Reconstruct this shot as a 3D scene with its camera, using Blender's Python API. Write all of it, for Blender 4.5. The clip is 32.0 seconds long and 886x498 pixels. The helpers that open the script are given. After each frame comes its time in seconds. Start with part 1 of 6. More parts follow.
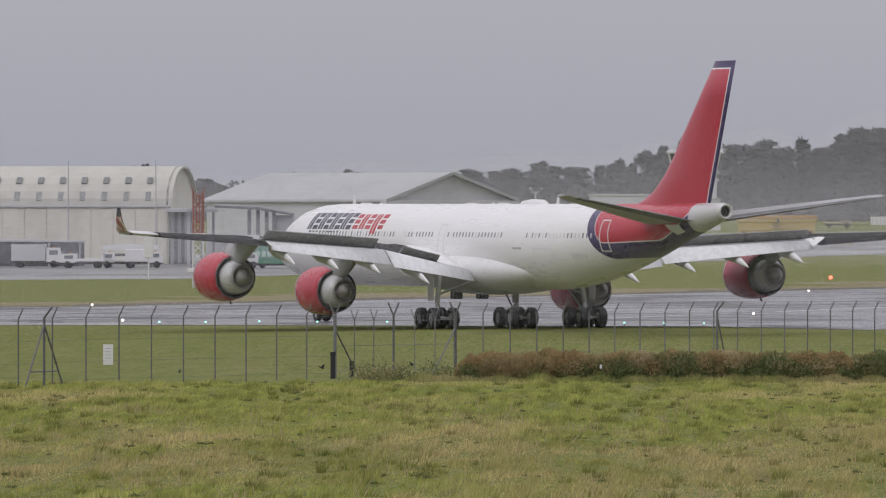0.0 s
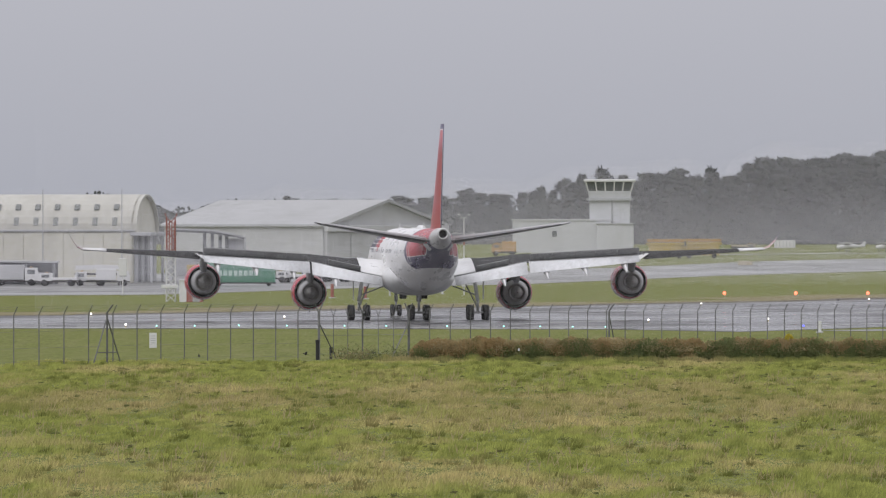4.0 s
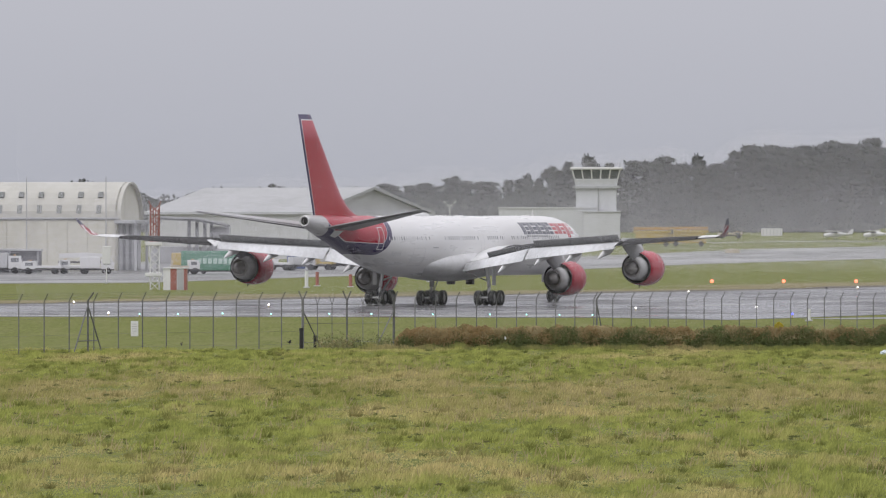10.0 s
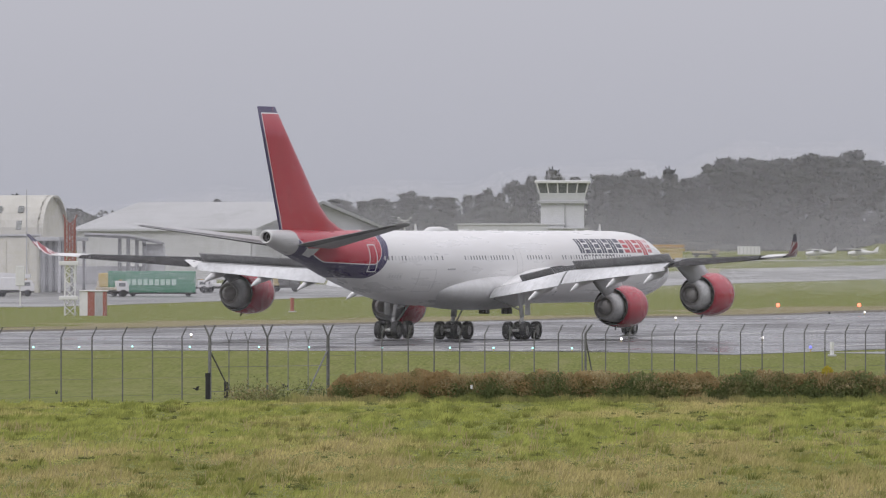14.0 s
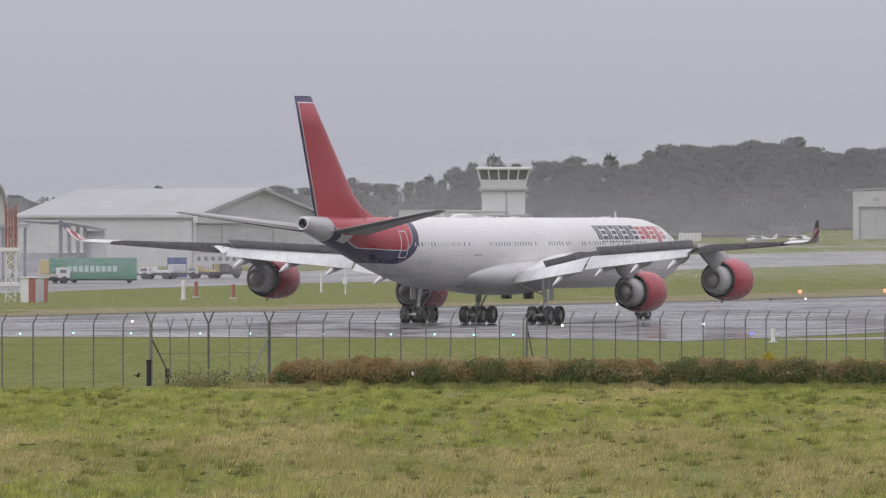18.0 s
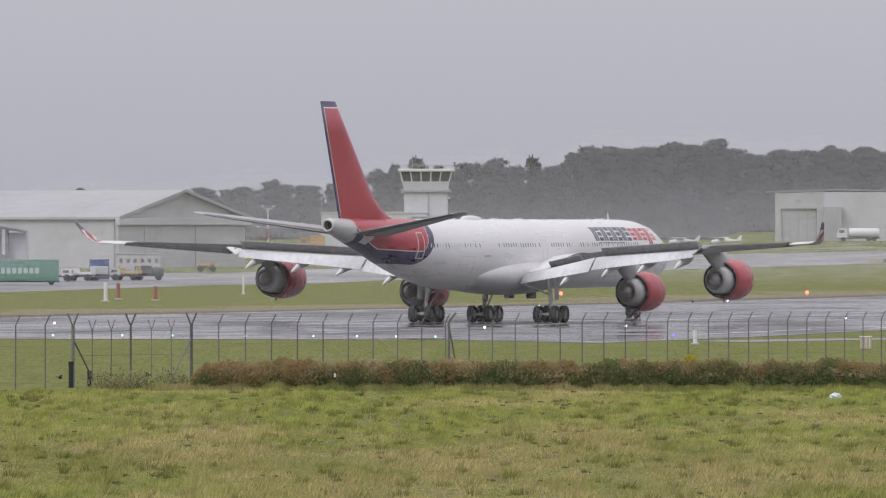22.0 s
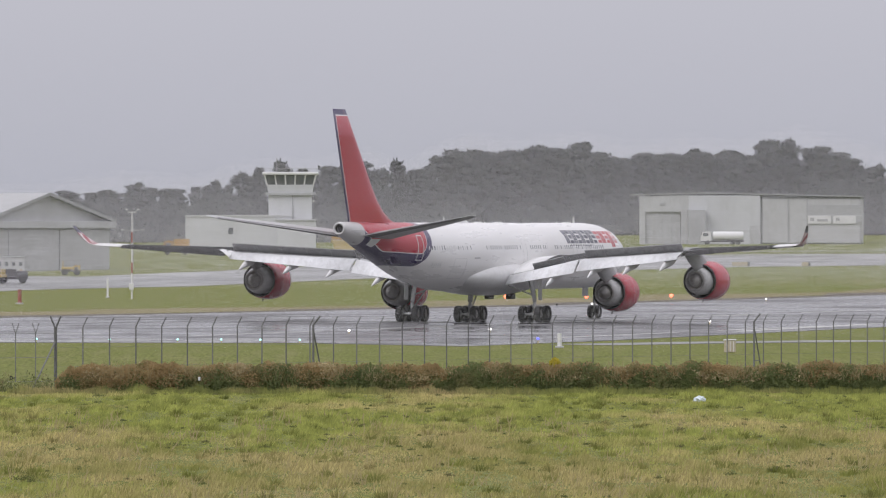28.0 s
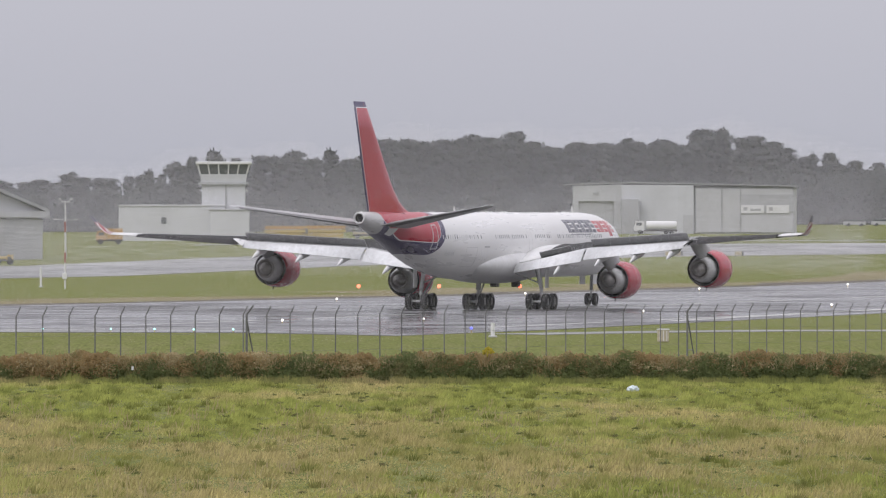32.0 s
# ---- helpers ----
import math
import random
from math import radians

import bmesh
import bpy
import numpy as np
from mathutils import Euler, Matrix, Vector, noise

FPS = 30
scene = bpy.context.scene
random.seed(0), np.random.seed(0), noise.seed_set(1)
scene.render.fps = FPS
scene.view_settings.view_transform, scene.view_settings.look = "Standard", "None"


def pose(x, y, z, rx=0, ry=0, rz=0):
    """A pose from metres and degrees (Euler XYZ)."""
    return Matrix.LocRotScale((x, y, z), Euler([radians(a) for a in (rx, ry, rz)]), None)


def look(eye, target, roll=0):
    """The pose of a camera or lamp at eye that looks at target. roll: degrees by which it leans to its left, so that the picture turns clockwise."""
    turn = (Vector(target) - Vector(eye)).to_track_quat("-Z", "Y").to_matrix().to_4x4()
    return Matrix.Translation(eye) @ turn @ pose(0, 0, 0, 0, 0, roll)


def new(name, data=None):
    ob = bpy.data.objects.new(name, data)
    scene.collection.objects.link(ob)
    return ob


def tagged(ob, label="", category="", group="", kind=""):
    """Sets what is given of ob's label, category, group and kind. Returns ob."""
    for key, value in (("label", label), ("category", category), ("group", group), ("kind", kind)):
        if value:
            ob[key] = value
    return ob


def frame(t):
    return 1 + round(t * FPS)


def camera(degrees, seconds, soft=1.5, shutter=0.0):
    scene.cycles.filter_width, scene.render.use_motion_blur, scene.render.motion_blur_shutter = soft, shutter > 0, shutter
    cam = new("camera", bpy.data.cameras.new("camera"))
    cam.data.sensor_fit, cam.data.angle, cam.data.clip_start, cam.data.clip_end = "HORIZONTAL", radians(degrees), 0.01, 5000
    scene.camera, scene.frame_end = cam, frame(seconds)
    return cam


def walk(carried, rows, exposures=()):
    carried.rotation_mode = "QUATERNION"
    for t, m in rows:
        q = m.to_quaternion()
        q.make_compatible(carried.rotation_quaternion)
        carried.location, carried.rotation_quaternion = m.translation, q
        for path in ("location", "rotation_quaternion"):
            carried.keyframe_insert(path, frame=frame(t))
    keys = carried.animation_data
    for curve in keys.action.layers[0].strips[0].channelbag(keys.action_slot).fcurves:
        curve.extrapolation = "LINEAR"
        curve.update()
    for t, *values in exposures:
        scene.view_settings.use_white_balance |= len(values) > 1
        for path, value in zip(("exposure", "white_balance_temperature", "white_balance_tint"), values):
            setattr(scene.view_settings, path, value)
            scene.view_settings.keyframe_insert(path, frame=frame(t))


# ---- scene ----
cam = camera(6.344, 32.0, soft=1.2)
# seconds, place (x, y, z), pan and tilt in degrees; the camera draws back and closes in again
WAY = [(0, 0.02, 6, 8.28, -2.178, -0.321), (0.5, -0.04, -13, 7.63, -1.942, -0.233), (1, 0.64, -32, 6.69, -1.891, -0.13), (1.5, 1.09, -51, 7.09, -1.887, -0.151),
       (2, 1.54, -70, 7.51, -1.851, -0.156), (2.5, 1.99, -89, 7.89, -1.736, -0.171), (3, 2.37, -105, 8.18, -1.675, -0.164), (3.5, 2.49, -110, 8.28, -1.629, -0.141),
       (5.5, 2.49, -110, 8.29, -1.664, -0.183), (6, 2.49, -110, 8.29, -1.664, -0.202), (6.5, 2.49, -110, 8.31, -1.668, -0.266), (7, 2.48, -110, 8.27, -1.646, -0.29),
       (7.5, 2.49, -110, 8.29, -1.616, -0.29), (8, 2.49, -110, 8.29, -1.596, -0.289), (8.5, 2.49, -110, 8.3, -1.543, -0.286), (9, 2.49, -110, 8.3, -1.507, -0.286),
       (9.5, 2.49, -110, 8.29, -1.512, -0.261), (10, 2.35, -104, 8.19, -1.534, -0.229), (10.5, 1.97, -88, 7.88, -1.551, -0.182), (11, 1.53, -69.5, 7.47, -1.529, -0.15),
       (11.5, 1.2, -50.5, 8.35, -1.552, -0.354), (12, 1.57, -31.5, 8.49, -1.487, -0.451), (12.5, 0.33, -13, 8.21, -1.406, -0.356), (13.0, 0.0, 0.0, 7.92, -1.357, -0.231),
       (13.5, 0.0, 0.0, 7.92, -1.282, -0.116), (14.0, 0.0, 0.0, 7.92, -1.229, -0.095), (14.5, 0.0, 0.0, 7.92, -1.158, -0.09), (16.5, 0.0, 0.0, 7.92, -0.957, -0.139),
       (17.0, 0.0, 0.0, 7.92, -0.949, -0.139), (17.5, 0.0, 0.0, 7.92, -0.87, -0.161), (18.0, 0.0, 0.0, 7.92, -0.807, -0.191), (18.5, 0.0, 0.0, 7.92, -0.765, -0.214),
       (19.0, 0.0, 0.0, 7.92, -0.753, -0.226), (19.5, 0.0, 0.0, 7.92, -0.733, -0.204), (20.0, 0.0, 0.0, 7.92, -0.664, -0.199), (20.5, 0.0, 0.0, 7.92, -0.57, -0.215),
       (21.0, 0.0, 0.0, 7.92, -0.44, -0.224), (21.5, 0.0, 0.0, 7.92, -0.32, -0.215), (22.0, 0.0, 0.0, 7.92, -0.25, -0.178), (22.5, 0.0, 0.0, 7.92, -0.173, -0.122),
       (23.0, 0.0, 0.0, 7.92, -0.065, -0.085), (23.5, 0.0, 0.0, 7.92, -0.029, -0.071), (24.0, 0.0, 0.0, 7.92, 0.038, -0.09), (24.5, 0.0, 0.0, 7.92, 0.145, -0.154),
       (25.0, 0.0, 0.0, 7.92, 0.276, -0.189), (25.5, 0.0, 0.0, 7.92, 0.396, -0.243), (27.5, 0.0, 0.0, 7.92, 0.713, -0.169), (28.0, 0.0, 0.0, 7.92, 0.722, -0.155),
       (28.5, 0.0, 0.0, 7.92, 0.752, -0.149), (29.0, 0.0, 0.0, 7.92, 0.776, -0.174), (29.5, 0.0, 0.0, 7.92, 0.826, -0.197), (30.0, 0.0, 0.0, 7.92, 0.898, -0.216),
       (30.5, 0.0, 0.0, 7.92, 1.019, -0.234), (31.0, 0.0, 0.0, 7.92, 1.118, -0.241), (31.5, 0.0, 0.0, 7.92, 1.163, -0.234), (32.0, 0.0, 0.0, 7.92, 1.2, -0.23)]
walk(cam, [(t, pose(x, y, z, 90 + tilt, 0, -pan)) for t, x, y, z, pan, tilt in WAY],
     exposures=[(0, 0.03, 6350, 16), (1.5, 0.09, 6350, 14.5), (6, 0.26, 6350, 14), (10, 0.30, 6350, 14), (13, 0.26, 6350, 15), (19, 0.25, 6350, 16), (25, 0.30, 6350, 16), (32, 0.36, 6350, 16)])

# ---- light: an overcast, rainy day ----
world = bpy.data.worlds.new("overcast_sky")
scene.world = world
world.use_nodes = True
wt = world.node_tree
wt.nodes.clear()
w_out = wt.nodes.new("ShaderNodeOutputWorld")
w_bg = wt.nodes.new("ShaderNodeBackground")
w_sky = wt.nodes.new("ShaderNodeTexSky")
w_sky.sky_type = 'NISHITA'
w_sky.sun_disc = False
w_sky.sun_elevation, w_sky.sun_rotation = radians(39), radians(225)
w_grey = wt.nodes.new("ShaderNodeHueSaturation")
w_grey.inputs["Saturation"].default_value = 0.1
w_grey.inputs["Value"].default_value = 0.1
w_co = wt.nodes.new("ShaderNodeTexCoord")
w_sep = wt.nodes.new("ShaderNodeSeparateXYZ")
w_ramp = wt.nodes.new("ShaderNodeValToRGB")
w_ramp.color_ramp.elements[0].position, w_ramp.color_ramp.elements[0].color = 0.0, (0.342, 0.357, 0.392, 1)
w_ramp.color_ramp.elements[1].position, w_ramp.color_ramp.elements[1].color = 1.0, (1.22, 1.22, 1.24, 1)
e = w_ramp.color_ramp.elements.new(0.035)
e.color = (0.405, 0.413, 0.440, 1)
w_mix = wt.nodes.new("ShaderNodeMix")
w_mix.data_type = 'RGBA'
w_mix.inputs[0].default_value = 0.9
wt.links.new(w_sky.outputs[0], w_grey.inputs["Color"])
wt.links.new(w_co.outputs["Generated"], w_sep.inputs[0])
wt.links.new(w_sep.outputs[2], w_ramp.inputs[0])
wt.links.new(w_grey.outputs[0], w_mix.inputs[6])
wt.links.new(w_ramp.outputs[0], w_mix.inputs[7])
wt.links.new(w_mix.outputs[2], w_bg.inputs[0])
wt.links.new(w_bg.outputs[0], w_out.inputs[0])
w_bg.inputs[1].default_value = 1.0
sun = new("sun", bpy.data.lights.new("sun", 'SUN'))
sun.data.energy, sun.data.angle, sun.data.color = 0.75, radians(30), (1.0, 0.98, 0.95)
sun.matrix_world = look((-130, -130, 150), (0, 0, 0))


# ---- materials ----
def node_mat(name):
    m = bpy.data.materials.new(name)
    m.use_nodes = True
    return m, m.node_tree, m.node_tree.nodes["Principled BSDF"]


def vmath(nt, op, a, b=None, c=None):
    n = nt.nodes.new("ShaderNodeMath")
    n.operation = op
    for k, v in enumerate((a, b, c)):
        if v is None:
            continue
        if isinstance(v, (int, float)):
            n.inputs[k].default_value = v
        else:
            nt.links.new(v, n.inputs[k])
    return n.outputs[0]


def mix(nt, f, a, b):
    n = nt.nodes.new("ShaderNodeMix")
    n.data_type = 'RGBA'
    for k, v in ((0, f), (6, a), (7, b)):
        if isinstance(v, (int, float)):
            n.inputs[k].default_value = v
        elif isinstance(v, tuple):
            n.inputs[k].default_value = (*v[:3], 1)
        else:
            nt.links.new(v, n.inputs[k])
    return n.outputs[2]


def noise_out(nt, vec, scale, detail=4, rough=0.6):
    n = nt.nodes.new("ShaderNodeTexNoise")
    n.inputs["Scale"].default_value, n.inputs["Detail"].default_value, n.inputs["Roughness"].default_value = scale, detail, rough
    if vec is not None:
        nt.links.new(vec, n.inputs["Vector"])
    return n.outputs[0]


def span(nt, v, lo, hi, a=0.0, b=1.0):
    n = nt.nodes.new("ShaderNodeMapRange")
    nt.links.new(v, n.inputs[0])
    for k, q in zip((1, 2, 3, 4), (lo, hi, a, b)):
        n.inputs[k].default_value = q
    return n.outputs[0]


def stretch(nt, vec, s):
    n = nt.nodes.new("ShaderNodeMapping")
    n.inputs["Scale"].default_value = s
    nt.links.new(vec, n.inputs["Vector"])
    return n.outputs[0]


def coords(nt, kind="Object"):
    return nt.nodes.new("ShaderNodeTexCoord").outputs[kind]


def plain(name, col, rough=0.5, metal=0.0, var=0.25, big=0.4, small=6.0, bump=0.02, dirt=(0.25, 0.24, 0.22), dirty=0.25, rnd=0.0, streak=(1, 1, 1), spec=0.5):
    """A painted, coated or raw surface: two scales of variation, dirt and a fine relief."""
    m, nt, b = node_mat(name)
    co = coords(nt)
    n1 = noise_out(nt, stretch(nt, co, streak), big, 5)
    n2 = noise_out(nt, co, small, 3)
    dark = tuple(c * (1 - var) for c in col)
    lite = tuple(min(1, c * (1 + var * 0.5)) for c in col)
    c1 = mix(nt, span(nt, n2, 0.3, 0.7), dark, lite)
    c2 = mix(nt, span(nt, n1, 0.45, 0.75, 0, dirty), c1, tuple(c * d / 0.5 for c, d in zip(col, dirt)))
    if rnd:
        oi = nt.nodes.new("ShaderNodeObjectInfo")
        hs = nt.nodes.new("ShaderNodeHueSaturation")
        nt.links.new(span(nt, oi.outputs["Random"], 0, 1, 1 - rnd, 1 + rnd), hs.inputs["Value"])
        nt.links.new(c2, hs.inputs["Color"])
        c2 = hs.outputs[0]
    nt.links.new(c2, b.inputs["Base Color"])
    nt.links.new(span(nt, n1, 0.3, 0.7, max(0.03, rough - 0.1), min(1, rough + 0.1)), b.inputs["Roughness"])
    b.inputs["Metallic"].default_value = metal
    b.inputs["Specular IOR Level"].default_value = spec
    if bump:
        bp = nt.nodes.new("ShaderNodeBump")
        bp.inputs["Strength"].default_value, bp.inputs["Distance"].default_value = 0.4, bump
        nt.links.new(n2, bp.inputs["Height"])
        nt.links.new(bp.outputs[0], b.inputs["Normal"])
    return m


RED = (0.45, 0.022, 0.044)
PURPLE = (0.032, 0.019, 0.085)
WHITE = (0.74, 0.735, 0.73)


def livery():
    """White airliner paint with a red tail field, edged by a purple band and a white line."""
    m, nt, b = node_mat("airliner_livery")
    co = coords(nt)
    s = nt.nodes.new("ShaderNodeSeparateXYZ")
    nt.links.new(co, s.inputs[0])
    x, z = s.outputs[0], s.outputs[2]
    r = 1.9
    u = vmath(nt, 'SUBTRACT', x, vmath(nt, 'MULTIPLY', vmath(nt, 'SUBTRACT', z, 5.5), 0.5))
    zb = vmath(nt, 'MULTIPLY_ADD', x, -0.035, 4.65 - 0.035 * 18)
    qx = vmath(nt, 'ADD', u, 18.0 + r)
    qz = vmath(nt, 'ADD', vmath(nt, 'SUBTRACT', zb, z), r)
    ln = vmath(nt, 'SQRT', vmath(nt, 'ADD', vmath(nt, 'POWER', vmath(nt, 'MAXIMUM', qx, 0), 2), vmath(nt, 'POWER', vmath(nt, 'MAXIMUM', qz, 0), 2)))
    d = vmath(nt, 'ADD', vmath(nt, 'SUBTRACT', ln, r), vmath(nt, 'MINIMUM', vmath(nt, 'MAXIMUM', qx, qz), 0))
    grime = noise_out(nt, stretch(nt, co, (0.12, 1, 1)), 1.1, 6)
    fine = noise_out(nt, co, 5, 3)
    white = mix(nt, span(nt, grime, 0.42, 0.75, 0, 0.30), WHITE, (0.60, 0.58, 0.55))
    red = mix(nt, span(nt, fine, 0.3, 0.7), tuple(c * 0.9 for c in RED), RED)
    c = mix(nt, vmath(nt, 'LESS_THAN', d, 0.0), white, PURPLE)
    # the purple widens under the tail
    back = vmath(nt, 'MAXIMUM', vmath(nt, 'SUBTRACT', -24.0, x), 0)
    rise = vmath(nt, 'MULTIPLY_ADD', vmath(nt, 'POWER', back, 2), 0.055, 5.8)
    e = vmath(nt, 'MAXIMUM', vmath(nt, 'ADD', d, 1.06), vmath(nt, 'SUBTRACT', rise, z))
    c = mix(nt, vmath(nt, 'LESS_THAN', e, 0.07), c, WHITE)
    c = mix(nt, vmath(nt, 'LESS_THAN', e, 0.0), c, red)
    c = mix(nt, vmath(nt, 'LESS_THAN', x, -29.9), c, (0.50, 0.495, 0.49))
    nt.links.new(c, b.inputs["Base Color"])
    nt.links.new(span(nt, grime, 0.3, 0.7, 0.22, 0.4), b.inputs["Roughness"])
    return m


def fin_paint():
    """Red fin with a purple tip and trailing band, edged by white lines."""
    m, nt, b = node_mat("fin_paint")
    co = coords(nt)
    s = nt.nodes.new("ShaderNodeSeparateXYZ")
    nt.links.new(co, s.inputs[0])
    x, z = s.outputs[0], s.outputs[2]
    te = vmath(nt, 'MULTIPLY_ADD', vmath(nt, 'SUBTRACT', z, 7.9), -3.85 / 9.35, -31.1)
    d = vmath(nt, 'SUBTRACT', x, te)
    le = vmath(nt, 'MULTIPLY_ADD', vmath(nt, 'SUBTRACT', z, 17.25), -7.0 / 6.75, -31.99)
    dl = vmath(nt, 'SUBTRACT', le, x)
    n = noise_out(nt, stretch(nt, co, (1, 1, 0.25)), 1.6, 5)
    red = mix(nt, span(nt, n, 0.3, 0.7), tuple(c * 0.86 for c in RED), RED)
    top = vmath(nt, 'SUBTRACT', 17.25, z)
    c = mix(nt, vmath(nt, 'LESS_THAN', vmath(nt, 'MINIMUM', d, top), 0.52), red, WHITE)
    c = mix(nt, vmath(nt, 'LESS_THAN', vmath(nt, 'MINIMUM', d, top), 0.44), c, PURPLE)
    c = mix(nt, vmath(nt, 'LESS_THAN', vmath(nt, 'ABSOLUTE', vmath(nt, 'SUBTRACT', d, 2.3)), 0.03), c, tuple(q * 0.7 for q in RED))
    nt.links.new(c, b.inputs["Base Color"])
    b.inputs["Roughness"].default_value = 0.28
    return m


def winglet_paint():
    """Red with white slanting lines and a dark blue tip."""
    m, nt, b = node_mat("winglet_paint")
    co = coords(nt)
    s = nt.nodes.new("ShaderNodeSeparateXYZ")
    nt.links.new(co, s.inputs[0])
    x, z = s.outputs[0], s.outputs[2]
    c = mix(nt, span(nt, noise_out(nt, co, 3, 3), 0.3, 0.7), (0.26, 0.022, 0.034), (0.33, 0.03, 0.042))
    for a in (0.75, -0.35):
        f = vmath(nt, 'FRACT', vmath(nt, 'MULTIPLY', vmath(nt, 'ADD', x, vmath(nt, 'MULTIPLY', z, a)), 0.9))
        c = mix(nt, vmath(nt, 'LESS_THAN', vmath(nt, 'ABSOLUTE', vmath(nt, 'SUBTRACT', f, 0.5)), 0.09), c, WHITE)
    c = mix(nt, vmath(nt, 'GREATER_THAN', z, 7.45), c, (0.035, 0.032, 0.07))
    nt.links.new(c, b.inputs["Base Color"])
    b.inputs["Roughness"].default_value = 0.35
    return m


def asphalt(name, base, wet):
    m, nt, b = node_mat(name)
    co = coords(nt)
    big = noise_out(nt, stretch(nt, co, (0.06, 0.025, 1)), 1.0, 6)
    streaks = noise_out(nt, stretch(nt, co, (0.11, 0.10, 1)), 1.0, 6, 0.55)
    fine = noise_out(nt, co, 3.0, 4)
    c = mix(nt, span(nt, fine, 0.3, 0.7), tuple(k * 0.75 for k in base), tuple(k * 1.3 for k in base))
    c = mix(nt, span(nt, big, 0.4, 0.7, 0, 0.5), c, tuple(k * 1.6 for k in base))
    c = mix(nt, span(nt, streaks, 0.50, 0.60, 0, 0.8), c, tuple(k * 0.42 for k in base))
    nt.links.new(c, b.inputs["Base Color"])
    pud = vmath(nt, 'ADD', vmath(nt, 'MULTIPLY', big, 0.5), vmath(nt, 'MULTIPLY', streaks, 0.5))
    nt.links.new(span(nt, pud, 0.42, 0.56, 0.62, wet), b.inputs["Roughness"])
    bp = nt.nodes.new("ShaderNodeBump")
    bp.inputs["Strength"].default_value, bp.inputs["Distance"].default_value = 0.5, 0.012
    nt.links.new(fine, bp.inputs["Height"])
    nt.links.new(bp.outputs[0], b.inputs["Normal"])
    return m


def grass_ground():
    m, nt, b = node_mat("grass_ground")
    co = coords(nt)
    big = noise_out(nt, stretch(nt, co, (0.045, 0.02, 1)), 1.0, 6)
    mid = noise_out(nt, stretch(nt, co, (0.7, 0.06, 1)), 1.0, 6)
    fine = noise_out(nt, stretch(nt, co, (5, 0.3, 1)), 1.0, 5)
    c = mix(nt, span(nt, fine, 0.3, 0.7), (0.088, 0.106, 0.030), (0.205, 0.218, 0.072))
    c = mix(nt, span(nt, mid, 0.45, 0.72, 0, 0.5), c, (0.24, 0.22, 0.115))
    c = mix(nt, span(nt, big, 0.42, 0.66, 0, 0.5), c, (0.155, 0.175, 0.055))
    nt.links.new(c, b.inputs["Base Color"])
    b.inputs["Roughness"].default_value = 0.9
    b.inputs["Specular IOR Level"].default_value = 0.03
    bp = nt.nodes.new("ShaderNodeBump")
    bp.inputs["Strength"].default_value, bp.inputs["Distance"].default_value = 0.7, 0.12
    nt.links.new(fine, bp.inputs["Height"])
    nt.links.new(bp.outputs[0], b.inputs["Normal"])
    return m


def leaf_mat(name, dark, lite, dry=None, share=0.0, scale=0.35, rnd=0.25, thin=0.25, lump=(1.6, 0.7, 1.6), drift=(1, 1, 1)):
    """Foliage: each leaf takes its own tone, patches drift from green to dry."""
    m, nt, b = node_mat(name)
    g = nt.nodes.new("ShaderNodeNewGeometry")
    co = coords(nt)
    oi = nt.nodes.new("ShaderNodeObjectInfo")
    tone = mix(nt, 0.68, g.outputs["Random Per Island"], span(nt, noise_out(nt, stretch(nt, co, lump), 1.0, 3), 0.3, 0.7))
    c = mix(nt, tone, dark, lite)
    if dry:
        n = noise_out(nt, stretch(nt, co, drift), scale, 5)
        c = mix(nt, span(nt, n, 0.60 - share * 0.3, 0.78 - share * 0.3), c, mix(nt, g.outputs["Random Per Island"], tuple(k * 0.7 for k in dry), tuple(k * 1.25 for k in dry)))
    hs = nt.nodes.new("ShaderNodeHueSaturation")
    nt.links.new(span(nt, oi.outputs["Random"], 0, 1, 1 - rnd, 1 + rnd), hs.inputs["Value"])
    nt.links.new(c, hs.inputs["Color"])
    nt.links.new(hs.outputs[0], b.inputs["Base Color"])
    b.inputs["Roughness"].default_value = 0.55
    b.inputs["Specular IOR Level"].default_value = 0.12
    # thin leaves let part of the daylight through
    tr = nt.nodes.new("ShaderNodeBsdfTranslucent")
    ad = nt.nodes.new("ShaderNodeMixShader")
    lift = nt.nodes.new("ShaderNodeMix")
    lift.data_type, lift.blend_type = 'RGBA', 'ADD'
    lift.inputs[0].default_value = 1.0
    nt.links.new(hs.outputs[0], lift.inputs[6])
    nt.links.new(hs.outputs[0], lift.inputs[7])
    nt.links.new(lift.outputs[2], tr.inputs["Color"])
    ad.inputs[0].default_value = thin
    nt.links.new(b.outputs[0], ad.inputs[1])
    nt.links.new(tr.outputs[0], ad.inputs[2])
    nt.links.new(ad.outputs[0], nt.nodes["Material Output"].inputs["Surface"])
    return m


def glow(name, col, strength):
    m, nt, b = node_mat(name)
    b.inputs["Base Color"].default_value = (*col, 1)
    b.inputs["Emission Color"].default_value = (*col, 1)
    b.inputs["Emission Strength"].default_value = strength
    b.inputs["Roughness"].default_value = 0.3
    return m


